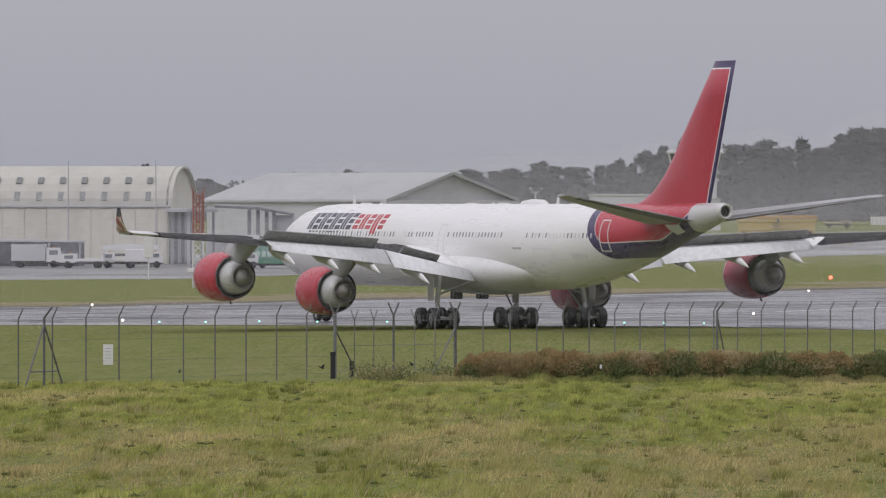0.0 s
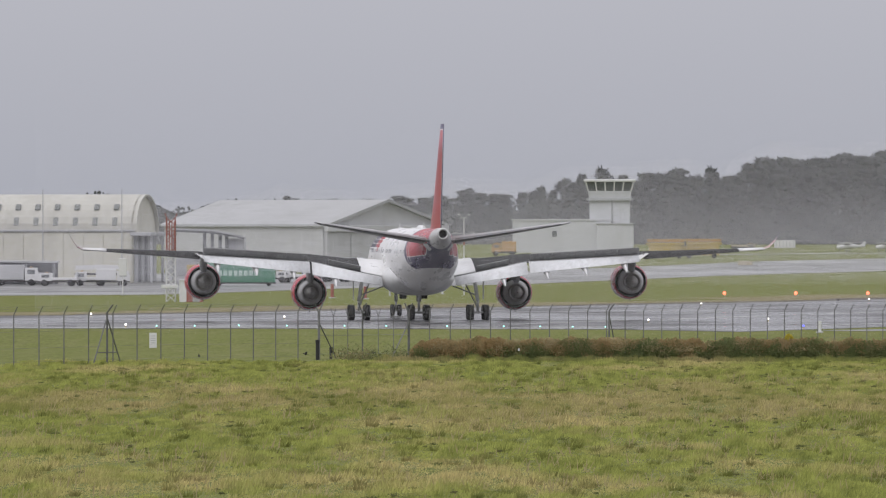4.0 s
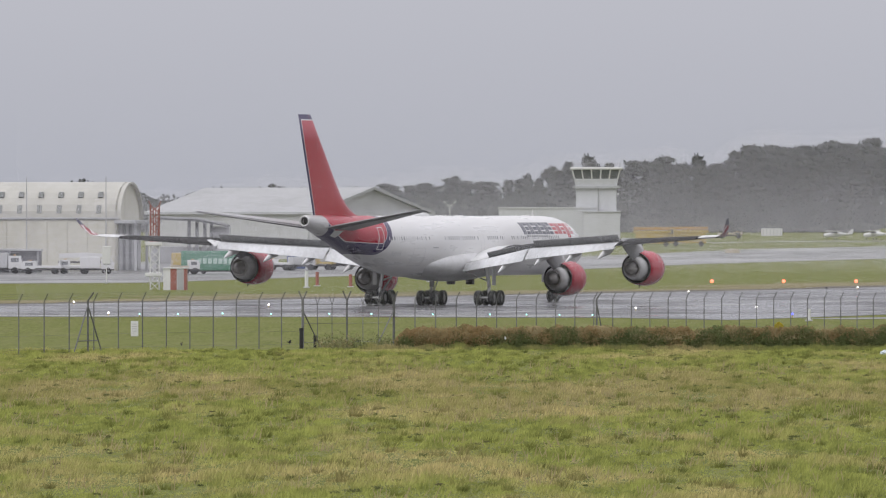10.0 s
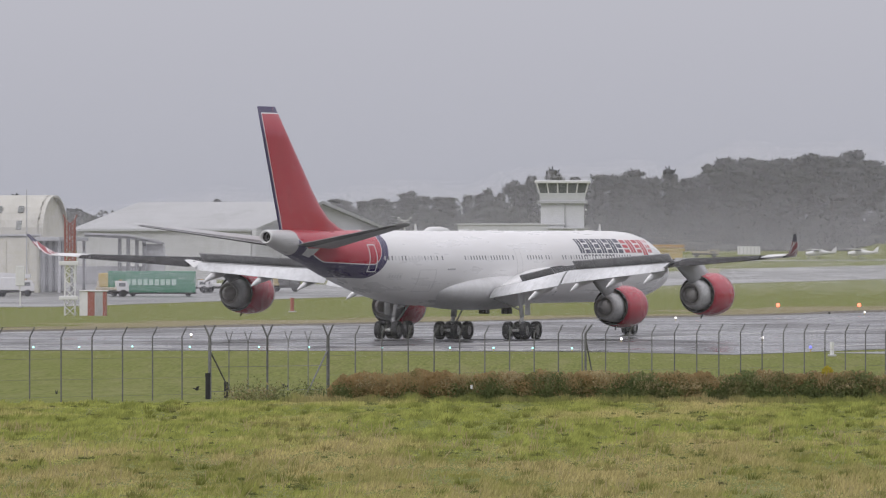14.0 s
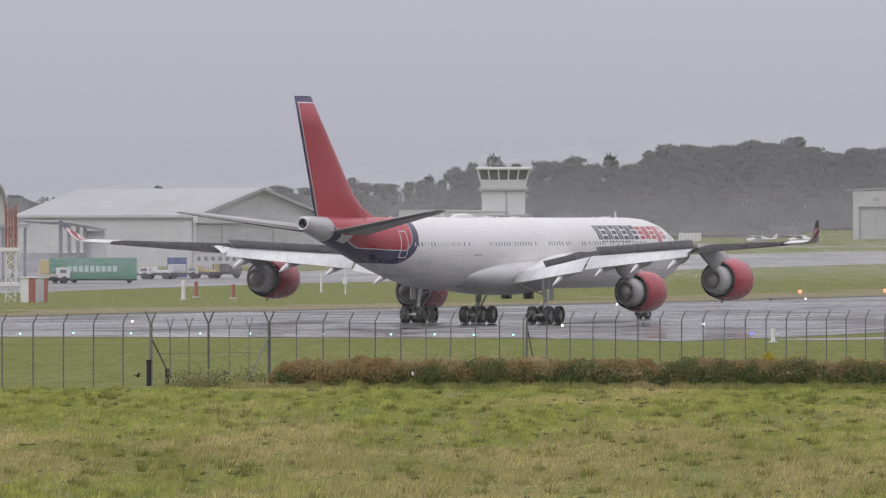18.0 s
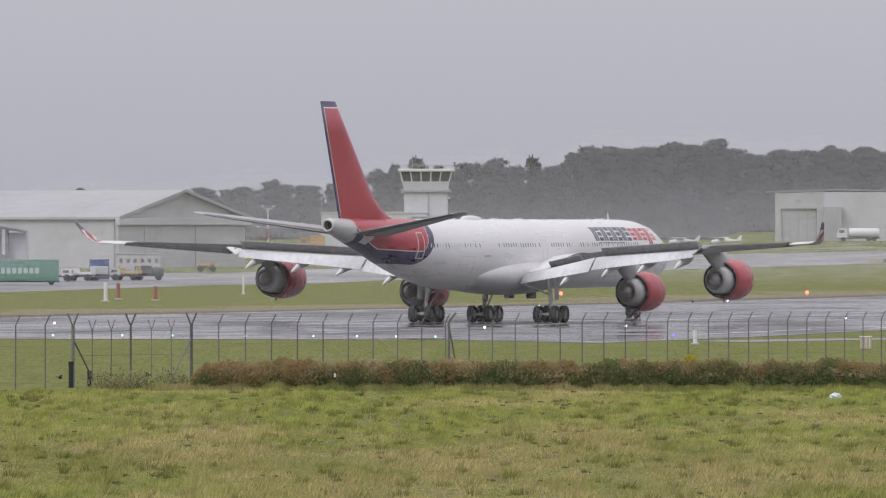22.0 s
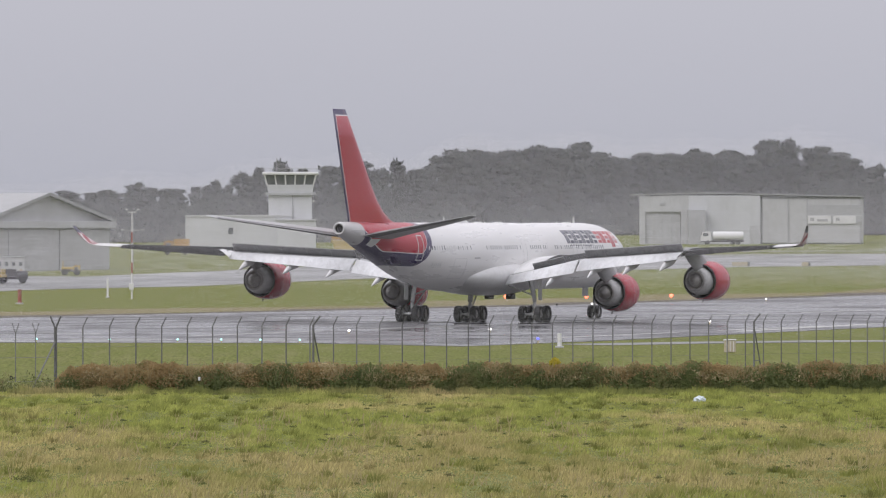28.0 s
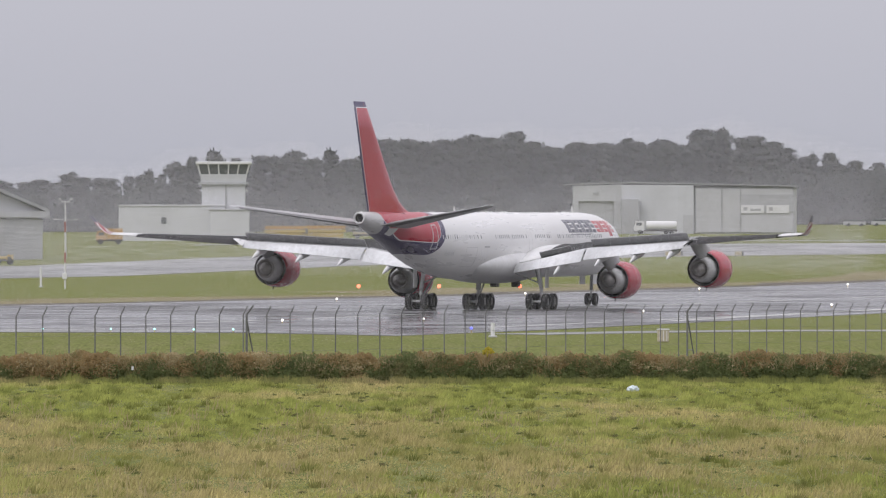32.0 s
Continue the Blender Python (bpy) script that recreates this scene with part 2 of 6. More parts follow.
M_LIVERY, M_FIN, M_WINGLET = livery(), fin_paint(), winglet_paint()
M_WHITE = plain("white_paint", (0.70, 0.70, 0.695), 0.35, var=0.08, small=3, bump=0)
# dark tone tuned to how the wing looks from behind, not a known paint
M_WINGTOP = plain("wing_dark_grey", (0.06, 0.06, 0.062), 0.85, var=0.12, small=2, bump=0, spec=0.08)
M_FLAP = plain("flap_white", (0.66, 0.67, 0.68), 0.35, var=0.12, big=0.8, small=3, bump=0, streak=(1, 3, 1), dirty=0.35)
M_SPOILER = plain("spoiler_grey", (0.36, 0.362, 0.367), 0.8, var=0.25, small=3, bump=0, spec=0.1)
M_ELEVATOR = plain("elevator_grey", (0.17, 0.17, 0.172), 0.7, var=0.15, small=2, bump=0, spec=0.15)
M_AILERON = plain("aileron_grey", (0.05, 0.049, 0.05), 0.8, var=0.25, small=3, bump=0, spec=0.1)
M_EARTH = plain("wet_earth", (0.095, 0.080, 0.058), 0.8, var=0.5, big=0.15, small=1.5, bump=0.02, streak=(0.3, 1, 1))
M_DRYTURF = plain("dry_turf", (0.235, 0.205, 0.115), 0.9, var=0.35, big=0.08, small=1.2, bump=0.02, streak=(0.3, 1, 1), spec=0.1)
M_STAB = plain("stabiliser_grey", (0.42, 0.423, 0.427), 0.6, var=0.12, small=2, bump=0, spec=0.2)
M_COWL = plain("cowl_red", RED, 0.25, var=0.1, small=1.5, bump=0, dirty=0.15)
M_DARK = plain("engine_dark", (0.065, 0.06, 0.058), 0.6, var=0.3, bump=0)
M_CORE = plain("core_metal", (0.62, 0.62, 0.61), 0.45, 0.25, var=0.2, small=5, bump=0)
M_PLUG = plain("plug_metal", (0.40, 0.38, 0.36), 0.5, 0.25, var=0.2, small=5, bump=0)
M_STEEL = plain("gear_steel", (0.38, 0.38, 0.38), 0.45, 0.4, var=0.3, small=8, bump=0)
M_RUBBER = plain("rubber", (0.032, 0.032, 0.033), 0.7, var=0.3, small=8)
M_HUB = plain("wheel_hub", (0.30, 0.30, 0.30), 0.45, 0.3, var=0.3, bump=0)
M_WINDOW = plain("cabin_window", (0.20, 0.205, 0.215), 0.25, var=0.2, bump=0)
M_SHADE = plain("closed_window_blind", (0.58, 0.58, 0.58), 0.4, var=0.1, bump=0)
M_NAVY = plain("navy_lettering", (0.028, 0.03, 0.06), 0.35, var=0.1, bump=0)
M_REDLET = plain("red_lettering", (0.45, 0.02, 0.03), 0.35, var=0.1, bump=0)
M_RUNWAY = asphalt("wet_asphalt", (0.092, 0.090, 0.092), 0.10)
M_APRON = asphalt("wet_concrete", (0.17, 0.17, 0.165), 0.3)
M_PAINT = plain("runway_paint", (0.55, 0.55, 0.52), 0.5, var=0.3, small=2)
M_GRASS = grass_ground()
M_BLADE = leaf_mat("grass_blades", (0.102, 0.120, 0.032), (0.335, 0.350, 0.097), (0.365, 0.308, 0.140), 0.42, 0.45, lump=(1.4, 0.14, 1), drift=(0.4, 0.11, 1))
M_HAY = leaf_mat("dry_grass_blades", (0.150, 0.158, 0.048), (0.350, 0.350, 0.105), (0.430, 0.362, 0.168), 0.66, 0.45, lump=(1.4, 0.14, 1), drift=(0.4, 0.11, 1))
M_TUFT = leaf_mat("dark_weeds", (0.075, 0.088, 0.030), (0.150, 0.160, 0.054), (0.14, 0.12, 0.06), 0.3, 0.4, thin=0.4)
M_SCRUB = leaf_mat("scrub_leaves", (0.06, 0.075, 0.03), (0.15, 0.16, 0.07), (0.22, 0.18, 0.10), 0.35, 0.6)
M_HEDGE = leaf_mat("hedge_leaves", (0.080, 0.100, 0.040), (0.142, 0.168, 0.066), (0.19, 0.165, 0.080), 0.22, 0.7, thin=0.5, lump=(1.1, 0.6, 1.6))
M_BRACKEN = leaf_mat("dry_bracken", (0.215, 0.155, 0.075), (0.345, 0.255, 0.128), (0.15, 0.150, 0.065), 0.36, 0.9, thin=0.5, lump=(1.0, 0.5, 1.6))
M_GORSE = leaf_mat("gorse_flowers", (0.16, 0.15, 0.03), (0.42, 0.34, 0.04))
M_STRAW = leaf_mat("straw_stems", (0.25, 0.205, 0.11), (0.42, 0.35, 0.20))
M_PINE = leaf_mat("pine_needles", (0.047, 0.052, 0.048), (0.069, 0.074, 0.067), rnd=0.10, thin=0.5, lump=(0.3, 0.3, 0.3))
M_BARK = plain("pine_bark", (0.12, 0.105, 0.09), 0.85, var=0.3, small=3, bump=0.03)
M_POST = plain("galvanised_post", (0.165, 0.165, 0.165), 0.6, 0.2, var=0.3, small=9, bump=0.004, rnd=0.2)
M_WIRE = plain("fence_wire", (0.20, 0.20, 0.20), 0.6, 0.3, var=0.3, bump=0)
M_BLACK = plain("black_post", (0.02, 0.02, 0.022), 0.6, var=0.3, bump=0)
M_CREAM = plain("cream_cladding", (0.60, 0.585, 0.50), 0.6, var=0.1, big=0.15, small=0.9, dirty=0.35, streak=(1, 1, 0.3))
M_CREAMR = plain("cream_roof", (0.46, 0.45, 0.40), 0.5, var=0.1, big=0.15, small=0.9, dirty=0.3)
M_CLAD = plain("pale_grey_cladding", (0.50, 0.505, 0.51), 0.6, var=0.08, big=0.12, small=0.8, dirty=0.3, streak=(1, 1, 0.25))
M_ROOF = plain("pale_grey_roof", (0.37, 0.375, 0.375), 0.6, var=0.08, big=0.12, small=0.8, dirty=0.25)
M_CLAD2 = plain("mid_grey_cladding", (0.42, 0.425, 0.435), 0.6, var=0.1, big=0.12, small=0.8, dirty=0.3)
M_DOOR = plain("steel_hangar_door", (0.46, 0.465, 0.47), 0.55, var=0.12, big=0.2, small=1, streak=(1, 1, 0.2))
# serves dark door leaves, and surfaces coloured dark to stand for shade
M_DKDOOR_SHADE = plain("dark_door_and_shade", (0.20, 0.205, 0.21), 0.6, var=0.2, big=0.3, small=1)
M_GLASS = plain("dark_glass", (0.15, 0.16, 0.165), 0.12, var=0.2, bump=0)
M_ROOFLIGHT = plain("rooflight", (0.18, 0.19, 0.18), 0.3, var=0.2, bump=0)
M_RENDER = plain("white_render", (0.56, 0.57, 0.58), 0.7, var=0.05, big=0.2, small=1.2, dirty=0.2, streak=(1, 1, 0.3))
# yellow and orange are paled in colour to imitate haze over far vehicles
M_YELLOW = plain("hazed_yellow_paint", (0.50, 0.38, 0.13), 0.45, var=0.2, bump=0)
M_ORANGE = plain("hazed_orange_paint", (0.50, 0.31, 0.12), 0.45, var=0.2, bump=0)
M_GREEN = plain("green_container", (0.07, 0.25, 0.15), 0.5, var=0.15, bump=0)
M_PALEGREEN = plain("pale_green_lettering", (0.45, 0.60, 0.52), 0.5, var=0.1, bump=0)
M_BLUE = plain("blue_container", (0.05, 0.09, 0.24), 0.5, var=0.2, bump=0)
# red washed out in colour to imitate haze over the mast
M_MASTRED = plain("hazed_mast_red", (0.34, 0.125, 0.10), 0.5, var=0.2, bump=0)
M_BEIGE = plain("beige_box", (0.50, 0.44, 0.33), 0.6, var=0.2, bump=0)
M_SILVER = plain("wet_plastic_bag", (0.62, 0.70, 0.72), 0.25, var=0.3, small=14, bump=0.01)
M_BIRD = plain("crow_feathers", (0.015, 0.015, 0.017), 0.6, var=0.2, bump=0)
# pale matte colour of the threads that imitate haze
M_HAZE = plain("haze_thread", (0.78, 0.77, 0.83), 0.9, var=0.05, bump=0, dirty=0)
G_WHITE = glow("white_light", (1.0, 0.97, 0.90), 1.6)
G_GREEN = glow("green_light", (0.45, 1.0, 0.90), 1.1)
G_RED = glow("red_light", (1.0, 0.14, 0.07), 3.0)
G_BLUE = glow("blue_light", (0.16, 0.18, 1.0), 1.0)


# ---- mesh helpers ----
def mesh_ob(name, bm, material, parent=None, smooth=False, label=""):
    me = bpy.data.meshes.new(name)
    bm.normal_update()
    bm.to_mesh(me)
    bm.free()
    for mt in (material if isinstance(material, (list, tuple)) else [material]):
        me.materials.append(mt)
    if smooth:
        me.shade_smooth()
    ob = new(name, me)
    if parent is not None:
        ob.parent = parent
    if label:
        ob["label"] = label
    return ob


def part(name, bm, material, parent, label="", smooth=False):
    return mesh_ob(name, bm, material, parent, smooth, label)


def thing(name, m, label, category, group="", kind=""):
    ob = new(name)
    ob.matrix_basis = m
    ob.empty_display_size = 0.3
    return tagged(ob, label, category, group, kind)


def box(bm, c, s, bevel=0.0, m=None, mi=0):
    r = bmesh.ops.create_cube(bm, size=1.0)
    vs = r["verts"]
    for v in vs:
        v.co = Vector((c[0] + v.co.x * s[0], c[1] + v.co.y * s[1], c[2] + v.co.z * s[2]))
    if bevel:
        es = list({e for v in vs for e in v.link_edges})
        r2 = bmesh.ops.bevel(bm, geom=es, offset=bevel, segments=1, affect='EDGES')
        vs = list({v for f in r2["faces"] for v in f.verts} | {v for v in vs if v.is_valid})
    if m is not None:
        for v in vs:
            v.co = m @ v.co
    if mi:
        for f in {f for v in vs for f in v.link_faces}:
            f.material_index = mi
    return bm


def bbox(c, s, bevel=0.0, m=None):
    return box(bmesh.new(), c, s, bevel, m)


def rod(bm, a, b, r, n=6, r2=None, caps=True):
    a, b = Vector(a), Vector(b)
    q = (b - a).to_track_quat('Z', 'Y').to_matrix()
    rings = []
    for p, rr in ((a, r), (b, r if r2 is None else r2)):
        rings.append([bm.verts.new(p + q @ Vector((rr * math.cos(k * math.tau / n), rr * math.sin(k * math.tau / n), 0))) for k in range(n)])
    for k in range(n):
        bm.faces.new((rings[0][k], rings[0][(k + 1) % n], rings[1][(k + 1) % n], rings[1][k]))
    if caps:
        bm.faces.new(rings[0][::-1])
        bm.faces.new(rings[1])
    return bm


def brod(a, b, r, n=6, r2=None):
    return rod(bmesh.new(), a, b, r, n, r2)


def loft(bm, rings, closed=True, caps=True, mi=0):
    """Skin a row of rings (lists of points, all of one length)."""
    vr = [[bm.verts.new(p) for p in ring] for ring in rings]
    n = len(rings[0])
    for a, b in zip(vr, vr[1:]):
        for k in range(n if closed else n - 1):
            f = bm.faces.new((a[k], a[(k + 1) % n], b[(k + 1) % n], b[k]))
            f.material_index = mi
    if caps:
        bm.faces.new(vr[0][::-1]).material_index = mi
        bm.faces.new(vr[-1]).material_index = mi
    return bm


def turned(profile, n=28, caps=False, c=(0, 0, 0)):
    """Surface of revolution about the x axis: rows of (x, radius)."""
    bm = bmesh.new()
    loft(bm, [[(c[0] + x, c[1] + r * math.cos(k * math.tau / n), c[2] + r * math.sin(k * math.tau / n)) for k in range(n)] for x, r in profile], True, caps)
    bmesh.ops.recalc_face_normals(bm, faces=bm.faces)
    return bm


def prism(pts, lo, hi, axis='y'):
    """An outline in (x, z) drawn out along y, or in (x, y) along z."""
    bm = bmesh.new()
    if axis == 'y':
        rings = [[(p[0], q, p[1]) for p in pts] for q in (lo, hi)]
    elif axis == 'x':
        rings = [[(q, p[0], p[1]) for p in pts] for q in (lo, hi)]
    else:
        rings = [[(p[0], p[1], q) for p in pts] for q in (lo, hi)]
    loft(bm, rings)
    bmesh.ops.recalc_face_normals(bm, faces=bm.faces)
    return bm


def lerp_table(table, v):
    for (a, p), (b, q) in zip(table, table[1:]):
        if v <= b:
            return p + (q - p) * max(0.0, (v - a) / (b - a))
    return table[-1][1]


def ground_z(x, y):
    z = lerp_table([(330, 0.75), (350, 0.68), (470, -0.35), (505, -0.05), (530, 0), (900, 0), (1040, 0.25), (1165, 1.7), (1320, 3.5), (1472, 4.8), (1500, 5.3), (1640, 6.3), (1700, 6.5)], y)
    # the far field is lowered on the tower's side to fit the camera's view
    return z - 1.5 * max(0.0, min(1.0, (y - 1360) / 100)) * max(0.0, min(1.0, (54 - x) / 6))


# ---- ground ----
def build_ground():
    bm = bmesh.new()
    xs = [-2600, -1200, -600, -300, -160] + [-120 + 6 * k for k in range(48)] + [180, 320, 600, 1200, 2600]
    ys = [-600, -300, -150] + [-100 + 10 * k for k in range(44)] + [345 + 8 * k for k in range(26)] + sorted([560 + 40 * k for k in range(30)] + [900.5, 1165, 1472, 1501, 1700]) + [1800, 2100, 2600, 3400, 4600]
    rows = []
    for y in ys:
        row = []
        for x in xs:
            z = ground_z(x, y)
            if y < 520:
                z += 0.10 * noise.noise((x * 0.09, y * 0.05, 0))
            row.append(bm.verts.new((x, y, z)))
        rows.append(row)
    for a, b in zip(rows, rows[1:]):
        for k in range(len(xs) - 1):
            bm.faces.new((a[k], a[k + 1], b[k + 1], b[k]))
    tagged(mesh_ob("ground", bm, M_GRASS, smooth=True), "rough wet grass field with yellowed patches", "grass", kind="structure")


def sheet(name, outline, lift, material, label, category):
    """A paved sheet with a thin edge, laid on the ground."""
    bm = bmesh.new()
    vs = [bm.verts.new((x, y, ground_z(x, y) + lift)) for x, y in outline]
    f = bm.faces.new(vs)
    bmesh.ops.recalc_face_normals(bm, faces=bm.faces)
    if f.normal.z < 0:
        f.normal_flip()
    ys = [p[1] for p in outline]
    if max(ys) - min(ys) > 60:
        for k in [560 + 40 * j for j in range(38)] + [900.5, 1165, 1472, 1501, 1700]:
            if min(ys) < k < max(ys):
                bmesh.ops.bisect_plane(bm, geom=bm.verts[:] + bm.edges[:] + bm.faces[:], plane_co=(0, k, 0), plane_no=(0, 1, 0))
        for v in bm.verts:
            v.co.z = ground_z(v.co.x, v.co.y) + lift
    r = bmesh.ops.extrude_face_region(bm, geom=bm.faces[:])
    for v in r["geom"]:
        if isinstance(v, bmesh.types.BMVert):
            v.co.z -= lift + 0.05
    bmesh.ops.recalc_face_normals(bm, faces=bm.faces)
    ob = mesh_ob(name, bm, material)
    return tagged(ob, label, category, kind="structure")


def build_paving():
    # turning pad and runway that runs off to the far right
    d = Vector((math.sin(radians(18.7)), math.cos(radians(18.7))))
    far = [(-160, 520), (-110, 575), (-51, 652), (-21, 716), (17, 796), (74, 962)] + [(74 + d.x * k, 962 + d.y * k) for k in (400, 900)]
    near = [(-160, 548), (-36, 551), (-2, 546), (8, 531), (18, 556), (26.5, 583), (50, 655)] + [(50 + d.x * k, 655 + d.y * k) for k in (300, 700, 1200)]
    far[0] = (-160, 556)
    far[1] = (-110, 590)
    sheet("runway", near + far[::-1], 0.03, M_RUNWAY, "wet dark asphalt runway and turning pad with sky shine", "runway")
    sheet("taxiway", [(14, 540), (24, 552), (34, 559), (60, 557), (160, 562), (160, 555), (60, 551), (36, 552), (26, 545), (18, 536)], 0.025, M_APRON, "wet asphalt strip beside the runway", "taxiway")
    # service apron that runs along the hangars
    sheet("apron", [(-240, 860), (-90, 868), (-62, 890), (-36, 1000), (10, 1112), (59, 1192), (110, 1225), (300, 1290), (300, 1400), (120, 1335), (62, 1312), (20, 1255), (-36, 1110), (-66, 1130), (-140, 1120), (-240, 1110)],
          0.03, M_APRON, "wet concrete apron and taxiway in front of the hangars", "apron")
    sheet("service_road", [(-12, 1300), (30, 1343), (67, 1354), (140, 1372), (260, 1400), (260, 1408), (140, 1380), (67, 1362), (28, 1351), (-14, 1306)], 0.05, M_APRON, "wet narrow perimeter road in the grass", "road")
    # painted lines
    def line(a, b, w, name="runway_line"):
        a, b = Vector(a), Vector(b)
        n = (b - a).normalized()
        n = Vector((-n.y, n.x)) * w / 2
        sheet(name, [tuple(a + n), tuple(b + n), tuple(b - n), tuple(a - n)], 0.036, M_PAINT, "worn white line painted on the wet runway", "marking")
    for off, w in ((6.0, 0.6), (34.0, 0.6)):
        o = Vector((50 - d.y * off, 655 + d.x * off))
        for k in range(0, 9):
            a = o + d * (k * 42 - 90)
            line(a, a + d * 30, w)
    for k in range(7):
        a = Vector((-62 + k * 6.5, 575 + k * 3.0))
        line(a, a + Vector((5.0, 1.0)), 0.9)
    for y0, w in ((553.0, 0.9), (556.5, 0.7), (561.0, 0.8), (567.5, 0.8)):
        for k in range(6):
            a = -60 + k * 9.5 + (y0 * 3) % 4
            line((a, y0 + 0.2 * k), (a + 7.0, y0 + 0.2 * k + 0.5), w)
    line((30, 606), (58, 704), 0.9)
    # bare earth and yellowed turf along the far edge
    rnd = random.Random(21)
    for lo, hi, mt, nm, lb, lift in ((-0.5, 8, M_EARTH, "runway_shoulder", "strip of bare brown earth along the runway", 0.022), (7, 26, M_DRYTURF, "dry_verge", "strip of yellowed turf beside the runway", 0.014)):
        inner, outer = [], []
        for a, b in zip(far[1:], far[2:-1]):
            a, b = Vector(a), Vector(b)
            n = (b - a).normalized()
            n = Vector((-n.y, n.x))
            for k in range(8):
                p = a.lerp(b, k / 8)
                inner.append(tuple(p + n * (lo - rnd.random() * 0.8)))
                outer.append(tuple(p + n * hi * rnd.uniform(0.5, 1.25)))
        sheet(nm, inner + outer[::-1], lift, mt, lb, "earth")


# ---- trees ----
def pine_meshes(n):
    """Trunks and crowns of wind-shaped pines, to be shared."""
    out = []
    for k in range(n):
        rnd = random.Random(40 + k)
        h = 16.0
        bm = bmesh.new()
        lean = Vector((rnd.uniform(-1, 1), rnd.uniform(-1, 1), 0))
        pts = [Vector((0, 0, -0.6)), Vector((0, 0, 5)) + lean * 0.3, Vector((0, 0, 10)) + lean * 0.7, Vector((0, 0, h - 0.8)) + lean]
        for (a, b), (r1, r2) in zip(zip(pts, pts[1:]), ((0.34, 0.27), (0.27, 0.2), (0.2, 0.06))):
            rod(bm, a, b, r1, 6, r2)
        tall = k % 4 == 3
        base = 3.0 if tall else rnd.uniform(3.8, 5.2) if k < 8 else rnd.uniform(7.6, 8.8)
        lobes = []
        for j in range(16):
            f = j / 15
            z = base + (h - base) * f
            if tall:
                rad = (1 - f) * 2.6 + 0.5
            else:
                rad = (3.4 if k < 8 else 2.9) * math.sin(0.55 + 2.3 * f) + 0.5
            ang = rnd.uniform(0, math.tau)
            off = rad * rnd.uniform(0.25, 0.8)
            c = Vector((math.cos(ang) * off, math.sin(ang) * off, z)) + lean * (z / h)
            lobes.append((c, rnd.uniform(1.0, 1.9) * (0.75 if tall else 1), rnd.uniform(0.6, 1.1)))
            rod(bm, Vector((0, 0, z - 1.0)) + lean * (z / h), c, 0.09, 4, 0.03)
        trunk = bpy.data.meshes.new("trunk")
        bm.to_mesh(trunk)
        bm.free()
        trunk.materials.append(M_BARK)
        verts, faces = [], []
        for c, rh, rv in lobes:
            # the dense heart of each bough, hidden under its sprays
            i, nu, nv = len(verts), 8, 5
            for a in range(nv):
                th = math.pi * (a + 0.5) / nv
                for b in range(nu):
                    ph = math.tau * b / nu
                    k2 = 0.80 + 0.22 * noise.noise((c.x + 2 * math.cos(ph), c.z + 2 * math.cos(th), k))
                    verts.append((c.x + rh * 1.2 * k2 * math.sin(th) * math.cos(ph), c.y + rh * 1.2 * k2 * math.sin(th) * math.sin(ph), c.z + rv * k2 * math.cos(th)))
            for a in range(nv - 1):
                for b in range(nu):
                    faces.append((i + a * nu + b, i + (a + 1) * nu + b, i + (a + 1) * nu + (b + 1) % nu, i + a * nu + (b + 1) % nu))
            faces.append(tuple(range(i + nu - 1, i - 1, -1)))
            faces.append(tuple(range(i + (nv - 1) * nu, i + nv * nu)))
            for j in range(170):
                out_to = Vector((rnd.gauss(0, 1), rnd.gauss(0, 1), rnd.gauss(0, 1))).normalized()
                d = out_to * rnd.uniform(0.62, 1.06)
                p = c + Vector((d.x * rh * 1.25, d.y * rh * 1.25, d.z * rv))
                s = rnd.uniform(0.16, 0.34)
                # each spray lies nearly flat on its bough
                face = (out_to + Vector((rnd.gauss(0, 0.28), rnd.gauss(0, 0.28), rnd.gauss(0.1, 0.28)))).normalized()
                u = face.cross(Vector((rnd.gauss(0, 1), rnd.gauss(0, 1), rnd.gauss(0, 1)))).normalized()
                v = face.cross(u)
                i = len(verts)
                verts += [tuple(p - u * s), tuple(p + v * s * 0.8), tuple(p + u * s), tuple(p - v * s * 0.8)]
                faces.append((i, i + 1, i + 2, i + 3))
            # short tufts that fray the outline
            if c.z > h * 0.72:
                for j in range(5):
                    p = c + Vector((rnd.uniform(-1, 1) * rh, rnd.uniform(-1, 1) * rh, rv * rnd.uniform(0.1, 0.7)))
                    i, g = len(verts), rnd.uniform(0.35, 1.1 if tall else 0.55)
                    lean_x = rnd.gauss(0, 0.25)
                    verts += [tuple(p + Vector((-0.22, 0, 0))), tuple(p + Vector((0.22, 0.05, 0))), tuple(p + Vector((lean_x + 0.08, 0, g))), tuple(p + Vector((lean_x - 0.08, 0, g)))]
                    faces.append((i, i + 1, i + 2, i + 3))
        crown = bpy.data.meshes.new("crown")
        crown.from_pydata(verts, [], faces)
        crown.materials.append(M_PINE)
        out.append((trunk, crown))
    return out


# crest of the wood: x, height of the tops over the runway
CREST = [(-134, 11.0), (-95, 12.2), (-82, 15.3), (-70, 14.4), (-62, 14.0), (-45, 17.3), (-30, 16.3), (-22, 18.9), (-14, 20.2), (-5, 19.9), (5, 21.7), (12, 19.2), (20, 23.2), (26, 25.3), (36, 23.5), (48, 25.5),
         (58, 23.2), (69, 24.3), (80, 23.5), (92, 26.3), (103, 23.7), (114, 21.2), (124, 18.7), (140, 17.2), (165, 16.2), (200, 15.7)]


